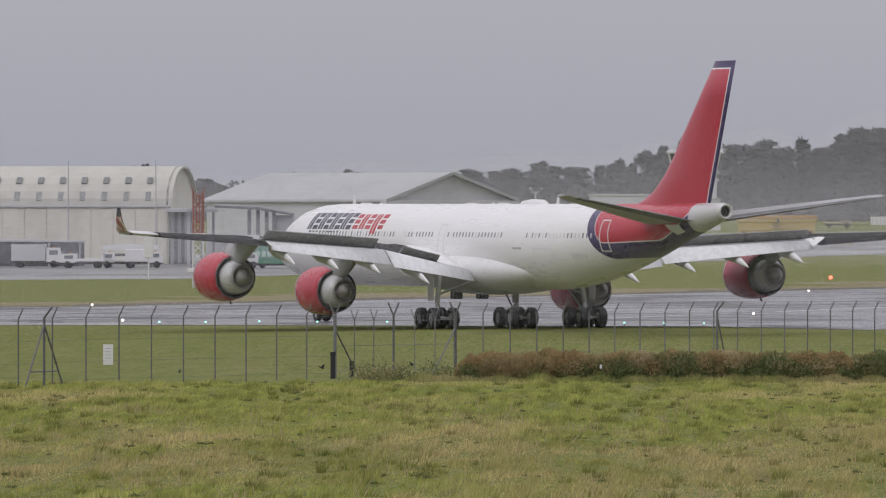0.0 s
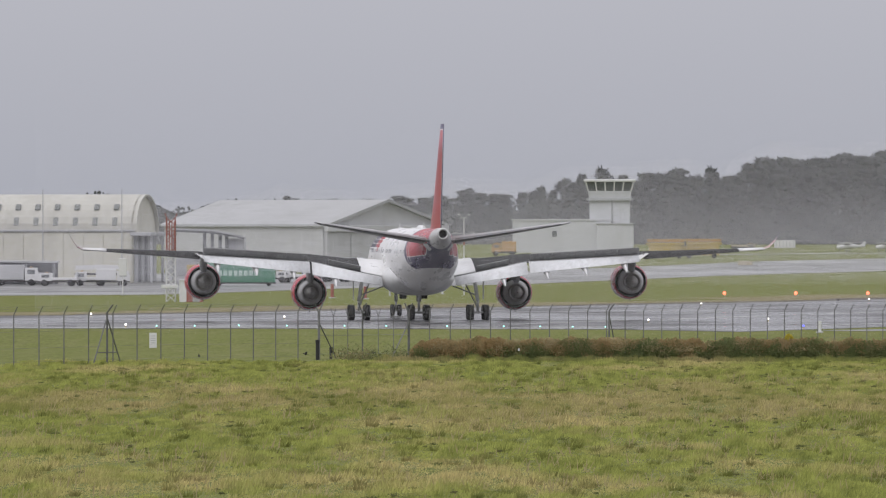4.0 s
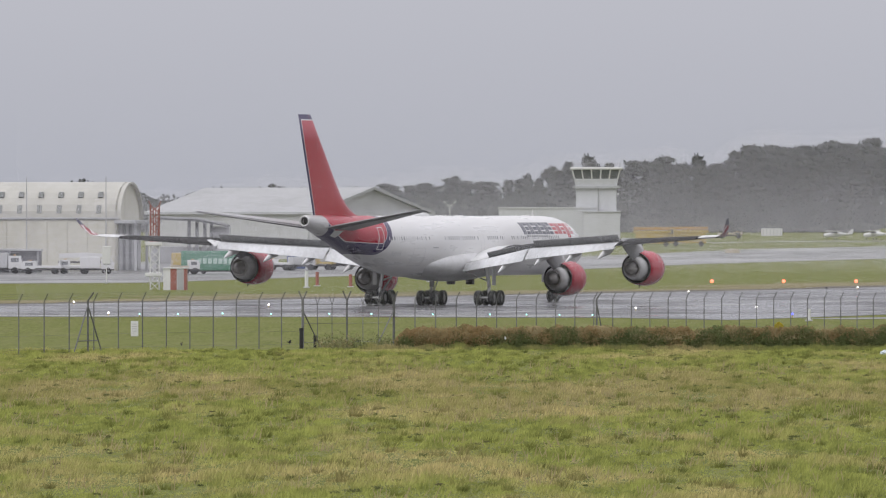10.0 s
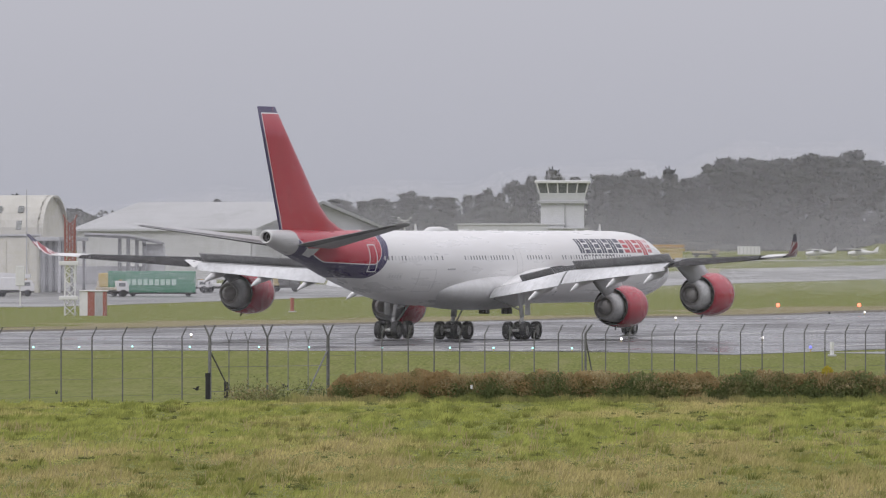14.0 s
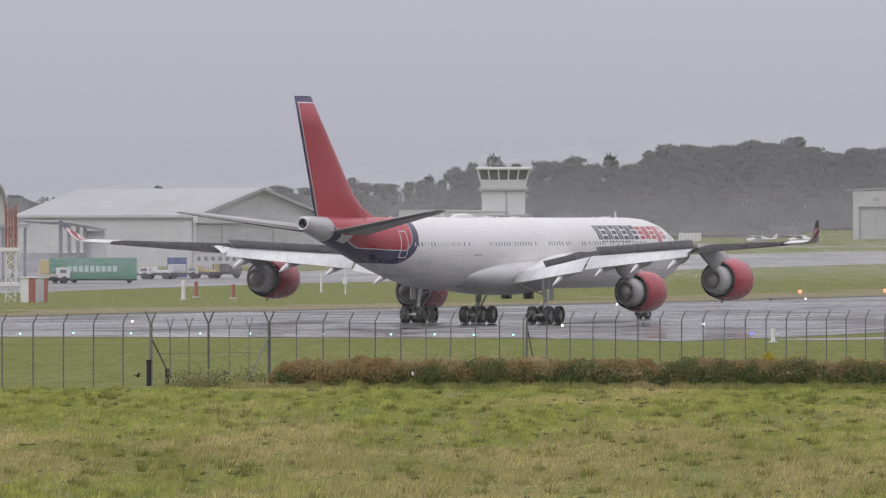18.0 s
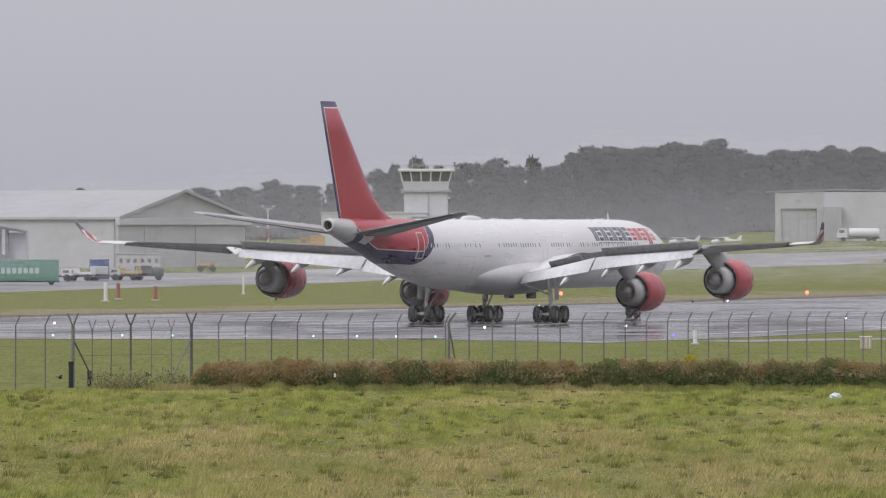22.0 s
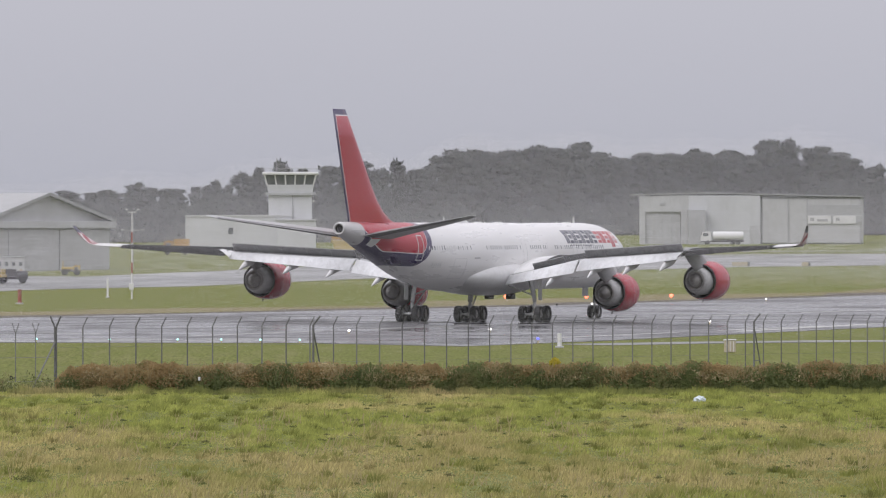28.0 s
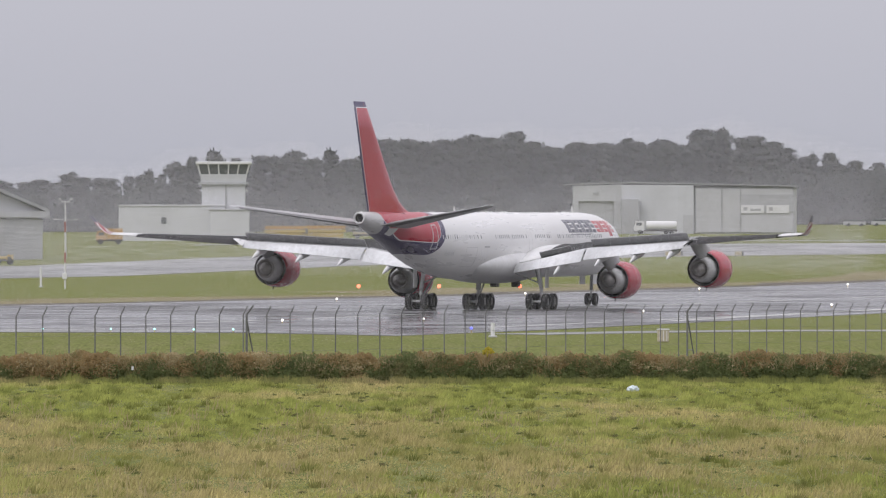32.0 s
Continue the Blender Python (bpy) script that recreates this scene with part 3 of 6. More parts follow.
def build_trees():
    kinds = pine_meshes(11)  # the last three carry their crowns high on bare stems
    rnd = random.Random(7)
    x = -132.0
    k = 0
    while x < 200:
        for row in range(3):
            xx = x + rnd.uniform(-2.0, 2.0) + row * 1.5
            yy = 1650 + row * 14 + rnd.uniform(-5, 5)
            top = lerp_table(CREST, xx) * rnd.uniform(0.90, 1.0) - (0.0 if row else 0.6)
            if row == 0:
                top -= rnd.choice((0, 0.5, 2.0, 4.0))
            base = ground_z(xx, yy) - 0.1
            s = max(5.0, top - base) / 16.0
            kind = kinds[k % 8] if not (-30 < xx < 15) else kinds[rnd.choice((3, 7, 3, 1))]
            if 24 < xx < 88 and k % 2:
                kind = kinds[8 + k // 2 % 3]
            t = thing("pine_tree", pose(xx, yy, base, 0, 0, rnd.uniform(0, 360)), "dark grey-green pine in the misty wood behind the airfield", "tree", "pines of the wood")
            w = s * rnd.uniform(0.9, 1.25) * (1.15 if s < 0.8 else 1)
            t.scale = (w, w, s)
            for nm, me in zip(("trunk", "crown"), kind):
                o = new(nm, me)
                o.parent = t
            k += 1
        x += rnd.uniform(3.2, 4.6)


def lone_pine(x, y, top, wide):
    """A tall ragged pine that stands clear of the wood."""
    kind = pine_meshes(4)[3]
    base = ground_z(x, y) - 0.1
    t = thing("pine_tree", pose(x, y, base, 0, 0, 40), "tall ragged pine that rises over the tower roof", "tree", "pines of the wood")
    t.scale = (wide, wide, (top - base) / 16.0)
    for nm, me in zip(("trunk", "crown"), kind):
        new(nm, me).parent = t


def build_undergrowth():
    """Shrubs that close the foot of the wood."""
    rnd = random.Random(9)
    verts, faces = [], []
    for k in range(64000):
        x = rnd.uniform(-135, 200)
        y = 1632 + rnd.uniform(0, 52)
        hh = 7.8 + 4.5 * noise.noise((x * 0.10, y * 0.05, 1)) + 3.0 * min(1.0, max(0.0, (x - 92) / 10)) - 1.6 * min(1.0, max(0.0, (33 - abs(x - 56)) / 6))
        p = Vector((x, y, ground_z(x, y) + rnd.uniform(0, 1) ** 0.8 * hh))
        s = rnd.uniform(0.2, 0.5)
        face = Vector((rnd.gauss(0, 0.3), -1, rnd.gauss(0.35, 0.25))).normalized()
        u = face.cross(Vector((rnd.gauss(0, 1), rnd.gauss(0, 1), rnd.gauss(0, 1)))).normalized()
        v = face.cross(u)
        i = len(verts)
        verts += [tuple(p - u * s), tuple(p + v * s * 0.7), tuple(p + u * s), tuple(p - v * s * 0.7)]
        faces.append((i, i + 1, i + 2, i + 3))
    # a rough bank of twigs closes the foot behind the leaves
    i = len(verts)
    for k in range(336):
        x = -135 + k
        g = ground_z(x, 1660)
        hh = 5.6 + 3.2 * noise.noise((x * 0.10, 83, 1)) + 2.0 * min(1.0, max(0.0, (x - 92) / 10))
        for q in range(4):
            verts.append((x, 1652 + 3 * q + 1.5 * noise.noise((x * 0.4, q, 4)), g - 0.2 + hh * q / 3))
    for k in range(335):
        for q in range(3):
            a = i + 4 * k + q
            faces.append((a, a + 4, a + 5, a + 1))
    me = bpy.data.meshes.new("undergrowth")
    me.from_pydata(verts, [], faces)
    me.materials.append(M_PINE)
    tagged(new("undergrowth", me), "dense dark shrubs at the foot of the wood", "shrubs", kind="stuff")


# ---- field, hedge and fence ----
def blades(count, area, rnd, height, width, where=None):
    verts, faces = [], []
    x0, x1, y0, y1 = area
    for k in range(count):
        x, y = rnd.uniform(x0, x1), y0 + (y1 - y0) * rnd.random()
        if where and not where(x, y):
            continue
        z = ground_z(x, y) + 0.10 * noise.noise((x * 0.09, y * 0.05, 0))
        n = noise.noise((x * 1.3, y * 0.12, 7)) + 0.6 * noise.noise((x * 0.35, y * 0.05, 2))
        h = height * (0.5 + 0.5 * rnd.random()) * max(0.40, 1.0 + 2.3 * n)
        for j in range(3):
            a = rnd.uniform(0, math.tau)
            w = width * rnd.uniform(0.6, 1.3)
            px, py = x + rnd.uniform(-0.16, 0.16), y + rnd.uniform(-0.16, 0.16)
            lx, ly = rnd.gauss(0.10, 0.14) * h * 2, rnd.gauss(0, 0.12) * h * 2
            ca, sa = math.cos(a) * w, math.sin(a) * w * 0.4
            i = len(verts)
            verts += [(px - ca, py - sa, z), (px + ca, py + sa, z), (px + lx, py + ly, z + h * rnd.uniform(0.7, 1.15))]
            faces.append((i, i + 1, i + 2))
    return verts, faces


def stuff(name, verts, faces, material, label, category):
    me = bpy.data.meshes.new(name)
    me.from_pydata(verts, [], faces)
    me.materials.append(material)
    return tagged(new(name, me), label, category, kind="stuff")


def build_field():
    rnd = random.Random(3)
    def seen(x, y):
        return abs(x) < 9 + 0.085 * (y + 10)

    def dry(x, y):
        """A belt across the meadow where the grass has gone to straw."""
        belt = 1.0 - abs(y - 236 + 14 * noise.noise((x * 0.06, 0, 6))) / 40
        return belt + 0.75 * noise.noise((x * 0.16, y * 0.03, 11)) + 0.5 * noise.noise((x * 0.6, y * 0.08, 12)) + rnd.gauss(0, 0.22) > 0.36

    v, f = blades(230000, (-34, 30, 90, 346), rnd, 0.13, 0.034, lambda x, y: seen(x, y) and not dry(x, y))
    stuff("field_grass", v, f, M_BLADE, "tussocky wet meadow grass, green with straw-coloured patches", "grass")
    v, f = blades(230000, (-34, 30, 90, 346), rnd, 0.14, 0.032, lambda x, y: seen(x, y) and dry(x, y))
    stuff("dry_grass", v, f, M_HAY, "straw-coloured grass in a belt across the meadow", "grass")
    # dark low mounds of weeds
    v, f = [], []
    spots = [(-5.4, 262, 0.34), (-13.0, 300, 0.3), (3.2, 318, 0.3), (9.5, 290, 0.3), (-9.0, 225, 0.36), (14.0, 240, 0.34), (-16, 255, 0.3), (20, 315, 0.3), (-2.0, 180, 0.3), (5, 200, 0.34)]
    for k in range(600):
        y = 105 + 238 * rnd.random() ** 0.8
        spots.append((rnd.uniform(-1, 1) * (9 + 0.07 * y), y, rnd.uniform(0.05, 0.16) * (1.7 if rnd.random() < 0.12 else 1)))
    for x, y, r in spots:
        for k in range(int(420 * r) + 20):
            d = Vector((rnd.gauss(0, 1), rnd.gauss(0, 1), abs(rnd.gauss(0, 0.8)))) * 0.55
            px, py = x + d.x * r, y + d.y * r * 1.6
            pz = ground_z(px, py) + 0.10 * noise.noise((px * 0.09, py * 0.05, 0)) + 0.06 + d.z * r * 0.5
            face = (d + Vector((rnd.gauss(0, 0.4), -0.3 + rnd.gauss(0, 0.4), 0.4))).normalized()
            u = face.cross(Vector((rnd.gauss(0, 1), rnd.gauss(0, 1), rnd.gauss(0, 1)))).normalized() * rnd.uniform(0.016, 0.040)
            w, i, p = face.cross(u) * 0.6, len(v), Vector((px, py, pz))
            v += [tuple(p - u), tuple(p + w), tuple(p + u), tuple(p - w)]
            f.append((i, i + 1, i + 2, i + 3))
    stuff("weed_clumps", v, f, M_TUFT, "dark clumps of weeds in the meadow", "weeds")
    # tussocks of long grass
    v, f = [], []
    for k in range(900):
        y = 100 + 240 * rnd.random() ** 0.85
        x, r = rnd.uniform(-1, 1) * (9 + 0.07 * y), rnd.uniform(0.12, 0.34)
        for q in range(46):
            a, d = rnd.uniform(0, math.tau), r * rnd.random() ** 0.6
            px, py = x + math.cos(a) * d, y + math.sin(a) * d * 1.5
            z, h, w, i = ground_z(px, py) + 0.08 * noise.noise((px * 0.09, py * 0.05, 0)), rnd.uniform(0.16, 0.34) * (1.15 - 0.6 * d / r), rnd.uniform(0.010, 0.022), len(v)
            v += [(px - w, py, z), (px + w, py, z), (px + math.cos(a) * h * 0.55 + 0.04, py + math.sin(a) * h * 0.5, z + h)]
            f.append((i, i + 1, i + 2))
    stuff("grass_tussocks", v, f, M_BLADE, "tufted tussocks of long wet grass in the meadow", "grass")
    # pale seed stems standing over the grass
    v, f = [], []
    for k in range(700):
        x, y = rnd.uniform(-26, 24), rnd.uniform(95, 300)
        for q in range(rnd.randint(3, 9)):
            px, py = x + rnd.gauss(0, 0.22), y + rnd.gauss(0, 0.4)
            z, i, h = ground_z(px, py), len(v), rnd.uniform(0.14, 0.42)
            lx = rnd.gauss(0.05, 0.12)
            v += [(px - 0.012, py, z), (px + 0.012, py, z), (px + lx + 0.008, py, z + h), (px + lx - 0.008, py, z + h)]
            f.append((i, i + 1, i + 2, i + 3))
    stuff("seed_stems", v, f, M_STRAW, "pale dry grass stems standing over the meadow", "grass")


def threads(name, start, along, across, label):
    """Loose hair-thin pale threads, added to stand for haze: where each begins, how it runs, and its width."""
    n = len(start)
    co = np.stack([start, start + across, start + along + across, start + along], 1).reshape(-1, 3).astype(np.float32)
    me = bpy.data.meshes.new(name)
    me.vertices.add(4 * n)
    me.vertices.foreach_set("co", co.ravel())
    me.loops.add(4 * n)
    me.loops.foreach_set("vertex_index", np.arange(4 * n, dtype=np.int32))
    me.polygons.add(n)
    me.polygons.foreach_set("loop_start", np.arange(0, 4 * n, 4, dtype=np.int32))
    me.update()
    me.materials.append(M_HAZE)
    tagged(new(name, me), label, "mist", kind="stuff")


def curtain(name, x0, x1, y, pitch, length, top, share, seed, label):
    """Short upright threads that imitate haze, evenly strewn: share gives how thick they hang at a height between the
    ground and the top.
    """
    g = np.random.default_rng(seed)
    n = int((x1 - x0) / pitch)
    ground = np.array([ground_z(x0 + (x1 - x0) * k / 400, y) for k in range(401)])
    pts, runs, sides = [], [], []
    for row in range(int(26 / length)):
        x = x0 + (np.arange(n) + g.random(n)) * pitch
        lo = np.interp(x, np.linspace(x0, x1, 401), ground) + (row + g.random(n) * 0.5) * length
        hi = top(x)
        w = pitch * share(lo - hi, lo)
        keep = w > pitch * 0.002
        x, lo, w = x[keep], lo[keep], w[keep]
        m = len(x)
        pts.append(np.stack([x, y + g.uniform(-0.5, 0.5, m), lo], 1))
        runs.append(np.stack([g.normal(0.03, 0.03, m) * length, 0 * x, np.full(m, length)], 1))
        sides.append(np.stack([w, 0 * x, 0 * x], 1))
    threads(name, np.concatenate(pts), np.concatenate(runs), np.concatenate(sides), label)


def build_haze():
    crest_x, crest_z = [c[0] for c in CREST], [c[1] for c in CREST]
    # threads added before the wood and the airliner to imitate haze
    curtain("haze_veil", -136, 166, 1622, 0.020, 1.3, lambda x: np.interp(x, crest_x, crest_z), lambda over, z: np.interp(over, [-12, -1, 2.2], [0.275, 0.245, 0.0]), 12, "hair-thin pale threads that veil the wood as haze")
    curtain("haze_veil", -46, 60, 498, 0.010, 0.65, lambda x: 0 * x + 20, lambda over, z: np.interp(z, [0, 1.6, 10, 20], [0, 0.05, 0.045, 0]), 15, "hair-thin pale threads standing for haze before the airliner")
    # level haze threads over the apron, thinning out upwards
    g = np.random.default_rng(13)
    pts, runs, sides, pitch = [], [], [], 0.016
    rows = int(14.0 / pitch)
    for x in np.arange(-112, 70, 4.0):
        z = 0.3 + (np.arange(rows) + g.random(rows)) * pitch
        w = pitch * 0.21 * np.minimum(1, (z - 0.28) / 2.0) * np.minimum(1, (14.4 - z) / 9.5)
        pts.append(np.stack([x + g.uniform(0, 4.0, rows), 990 + g.uniform(-0.5, 0.5, rows), z], 1))
        runs.append(np.stack([np.full(rows, 4.0), 0 * z, 0 * z], 1))
        sides.append(np.stack([0 * z, 0 * z, w], 1))
    threads("haze_wisps", np.concatenate(pts), np.concatenate(runs), np.concatenate(sides), "level pale threads standing for haze over the apron")


def build_hedge():
    """A bank of bramble, bracken and straw: dark green below, rusty and pale above."""
    rnd = random.Random(5)
    x0, x1 = -12.4, 36.0
    green, rust, pale = ([], []), ([], []), ([], [])
    for k in range(130000):
        x = x0 + (x1 - x0) * rnd.random()
        q = rnd.random() ** 0.75
        y = 345.5 + rnd.gauss(0, 0.45) - (0.5 - q) * 0.7
        top = 1.34 + 0.26 * noise.noise((x * 0.55, 0, 2)) + 0.13 * noise.noise((x * 1.7, 0, 4)) + 0.14 * noise.noise((x * 6, y, 8))
        top *= min(1, 0.50 + (x - x0) * 0.8)
        z = ground_z(x, y) - 0.05 + top * q
        size = rnd.uniform(0.025, 0.07)
        face = Vector((rnd.gauss(0, 0.45), -0.7 + rnd.gauss(0, 0.4), 0.55 + rnd.gauss(0, 0.4))).normalized()
        u = face.cross(Vector((rnd.gauss(0, 1), rnd.gauss(0, 1), rnd.gauss(0, 1)))).normalized()
        w = face.cross(u)
        p = Vector((x, y, z))
        dry = (q - 0.54) * 1.35 + 1.15 * noise.noise((x * 0.45, 0, 9)) + 0.9 * noise.noise((x * 1.5, z * 1.3, 3)) + rnd.gauss(0, 0.26) + max(-0.16, 0.55 - (x - x0) * 0.06)
        vv, ff = rust if dry > 0.16 else green
        if q > 0.5 and noise.noise((x * 0.8, z * 1.1, 21)) + rnd.gauss(0, 0.22) > 0.40:
            vv, ff = pale
        i = len(vv)
        vv += [tuple(p - u * size), tuple(p + w * size * 0.6), tuple(p + u * size), tuple(p - w * size * 0.6)]
        ff.append((i, i + 1, i + 2, i + 3))
    # dense woody heart
    core = []
    for k in range(190):
        x = x0 + 0.5 + k * 0.25
        hgt = max(0.25, (0.55 + 0.30 * noise.noise((x * 0.55, 0, 2))) * min(1, 0.4 + (x - x0) * 0.6))
        z = ground_z(x, 345.5)
        core.append([(x, 345.8 + 0.35 * a, z - 0.1 + hgt * b) for a, b in ((-1, 0), (-0.95, 0.6), (-0.5, 0.95), (0.5, 0.95), (0.95, 0.6), (1, 0))])
    v, f = green
    i = len(v)
    for ring in core:
        v += ring
    for k in range(len(core) - 1):
        for j in range(5):
            f.append((i + 6 * k + j, i + 6 * k + j + 1, i + 6 * k + j + 7, i + 6 * k + j + 6))
    stuff("hedge", v, f, M_HEDGE, "low dense bank of dark green bramble along the field", "hedge")
    stuff("bracken", *rust, M_BRACKEN, "rusty dry bracken grown through the top of the hedge", "bracken")
    # pale straw lying in patches and standing in tufts on the crest
    v, f = pale
    for k in range(260):
        x = x0 + 1 + (x1 - x0 - 1) * rnd.random()
        if noise.noise((x * 0.6, 3, 1)) < -0.05:
            continue
        for j in range(9):
            px, py = x + rnd.gauss(0, 0.12), 345.3 + rnd.uniform(-0.6, 0.5)
            z, i = ground_z(px, py) + rnd.uniform(0.55, 1.1), len(v)
            lx, hh = rnd.gauss(0, 0.16), rnd.uniform(0.2, 0.45)
            v += [(px - 0.012, py, z), (px + 0.012, py, z), (px + lx + 0.006, py, z + hh), (px + lx - 0.006, py, z + hh)]
            f.append((i, i + 1, i + 2, i + 3))
    stuff("straw_tufts", v, f, M_STRAW, "pale dry straw standing over the hedge", "grass")
    # rank grass along the foot of the hedge
    v, f = [], []
    for k in range(11000):
        x, y = rnd.uniform(x0 - 2, x1), 344.3 + rnd.gauss(0, 0.28)
        z, h, w, i = ground_z(x, y), rnd.uniform(0.12, 0.36) * (1.1 + 0.8 * noise.noise((x * 1.2, 0, 5))), rnd.uniform(0.02, 0.045), len(v)
        v += [(x - w, y, z), (x + w, y, z), (x + rnd.gauss(0, 0.1), y + h * 0.8, z + h)]
        f.append((i, i + 1, i + 2))
    stuff("rank_grass", v, f, M_BLADE, "rank green grass along the foot of the hedge", "grass")
    # a gorse bush in flower
    v, f = [], []
    for k in range(260):
        d = Vector((rnd.gauss(0, 1), rnd.gauss(0, 1), rnd.gauss(0, 1))).normalized() * rnd.uniform(0.3, 1)
        p = Vector((9.2 + d.x * 0.26, 345.6 + d.y * 0.2, ground_z(9.2, 345.6) + 1.35 + d.z * 0.24))
        u, i = Vector((rnd.gauss(0, 1), rnd.gauss(0, 0.4), rnd.gauss(0, 1))).normalized() * 0.05, len(v)
        w = Vector((-u.z, 0, u.x))
        v += [tuple(p - u), tuple(p + w), tuple(p + u), tuple(p - w)]
        f.append((i, i + 1, i + 2, i + 3))
    g = thing("gorse_bush", pose(0, 0, 0), "small yellow-flowered gorse bush in the hedge", "bush")
    me = bpy.data.meshes.new("flowers")
    me.from_pydata(v, [], f)
    me.materials.append(M_GORSE)
    new("flowers", me).parent = g
    part("stem", brod((9.2, 345.6, ground_z(9.2, 345.6) - 0.05), (9.2, 345.6, ground_z(9.2, 345.6) + 1.3), 0.03, 5), M_BARK, g)
    # scrub at the gate
    v, f = [], []
    for k in range(3000):
        x = rnd.choice((-16.4, -15.6, -14.9, -13.6, -12.9)) + rnd.gauss(0, 0.42)
        y = 350 + rnd.gauss(0, 0.8)
        z = ground_z(x, y) + abs(rnd.gauss(0, 0.36))
        s = rnd.uniform(0.03, 0.09)
        u = Vector((rnd.gauss(0, 0.7), rnd.gauss(0, 0.7), rnd.gauss(0.4, 1))).normalized()
        w = u.cross(Vector((rnd.gauss(0, 1), rnd.gauss(0, 1), rnd.gauss(0, 1)))).normalized()
        p = Vector((x, y, z))
        i = len(v)
        v += [tuple(p - u * s), tuple(p + w * s * 0.4), tuple(p + u * s), tuple(p - w * s * 0.4)]
        f.append((i, i + 1, i + 2, i + 3))
    stuff("gate_scrub", v, f, M_SCRUB, "thin scrubby weeds at the foot of the gate", "scrub")


FENCE0 = Vector((340 * math.sin(radians(-4.5)), 340 * math.cos(radians(-4.5))))
FENCEV = Vector((math.sin(radians(23.5)), math.cos(radians(23.5))))
FENCE_H = 2.75


def fence_at(s):
    p = FENCE0 + FENCEV * s
    base = 0.85 - 1.25 * max(0.0, min(1.0, s / 150))
    return Vector((p.x, p.y, base))


def post_mesh(crank=1, r=0.031):
    bm = bmesh.new()
    rod(bm, (0, 0, -1.2), (0, 0, FENCE_H), r, 6)
    rod(bm, (0, 0, FENCE_H - 0.02), (0.22 * crank, -0.1, FENCE_H + 0.44), r * 0.85, 6)
    me = bpy.data.meshes.new("post")
    bm.to_mesh(me)
    bm.free()
    me.materials.append(M_POST)
    return me


def build_fence():
    f = thing("perimeter_fence", pose(0, 0, 0), "tall galvanised chain-link fence with cranked barbed-wire tops", "fence")
    me = post_mesh()
    gate = (21.35, 33.65)
    posts = [1.05 + 2.92 * k for k in range(-13, 7)] + [36.6 + 2.92 * k for k in range(62)]
    for s in posts:
        o = new("post", me)
        o.parent = f
        o.location = fence_at(s)
    # braces at the strainer posts
    for s in (-5.5, 63.3, 125.6, 186.0):
        p = fence_at(s)
        bm = bmesh.new()
        rod(bm, p + Vector((0, 0, -0.6)), p + Vector((0, 0, FENCE_H + 0.02)), 0.055, 6)
        rod(bm, p + Vector((0, 0, FENCE_H)), p + Vector((0.34, -0.1, FENCE_H + 0.46)), 0.045, 6)
        part("strainer_post", bm, M_POST, f)
        for sg in ((-1, 1) if s < 20 else (1,)):
            q = fence_at(s + sg * (1.9 if s < 20 else 1.4))
            bm = bmesh.new()
            rod(bm, p + Vector((0, 0, FENCE_H - 0.25)), q + Vector((0, 0, -0.5)), 0.042, 6)
            rod(bm, p + Vector((0, 0, 0.55)), p.lerp(q, 0.62) + Vector((0, 0, 0.55)), 0.03, 5)
            part("brace", bm, M_POST, f)
    # line wires and barbed strands
    for dz, dx in ((0.15, 0), (0.9, 0), (1.8, 0), (2.65, 0), (2.9, 0.07), (3.05, 0.14), (3.17, 0.2)):
        for a, b in ((-36.0, gate[0]), (gate[1], 214.0)):
            bm = bmesh.new()
            k = a
            while k < b:
                k2 = min(b, k + 3.0)
                rod(bm, fence_at(k) + Vector((dx, -dx * 0.4, dz)), fence_at(k2) + Vector((dx, -dx * 0.4, dz)), 0.006, 3, caps=False)
                k = k2
            part("wire", bm, M_WIRE, f)
    # gate: two leaves between stout posts with double-cranked tops
    g = thing("field_gate", pose(0, 0, 0), "tall double wire gate with forked barbed tops, closed", "gate")
    for s in (21.35, 27.25, 33.65):
        p = fence_at(s)
        bm = bmesh.new()
        rod(bm, p + Vector((0, 0, -0.9)), p + Vector((0, 0, FENCE_H - 0.05)), 0.075 if s != 27.25 else 0.05, 8)
        for sg in (-1, 1):
            rod(bm, p + Vector((0, 0, FENCE_H - 0.1)), p + Vector((sg * 0.24, -0.05, FENCE_H + 0.5)), 0.04, 6)
        part("gate_post", bm, M_POST, g)
    for a, b in ((21.35, 27.2), (27.3, 33.65)):
        leaf = fence_at(a).lerp(fence_at(b), 0.5)
        bm = bmesh.new()
        for dz in (0.25, 1.35, 2.45):
            rod(bm, fence_at(a) + Vector((0, 0, dz)), fence_at(b) + Vector((0, 0, dz)), 0.012, 5)
        for k in range(1, 3):
            q = fence_at(a + (b - a) * k / 3)
            rod(bm, q + Vector((0, 0, 0.25)), q + Vector((0, 0, 2.45)), 0.025, 5)
            for sg in (-1, 1):
                rod(bm, q + Vector((0, 0, 2.45)), q + Vector((sg * 0.16, 0, 2.95)), 0.02, 4)
        part("gate_leaf", bm, M_POST, g)
    for a, b in ((21.35, 24.0), (33.65, 31.0)):
        bm = brod(fence_at(a) + Vector((0, 0, 2.1)), fence_at(b) + Vector((0, 0, -0.3)), 0.04)
        part("gate_brace", bm, M_POST, g)
    # two black marker posts by the gate
    for x, y, h, r in ((-18.2, 357.5, 1.25, 0.11), (-17.6, 362, 0.8, 0.09)):
        t = thing("marker_post", pose(x, y, ground_z(x, y) - 0.1), "short thick black post beside the gate", "post", "black posts at the gate")
        bm = brod((0, 0, 0), (0, 0, h), r, 10)
        part("shaft", bm, M_BLACK, t)
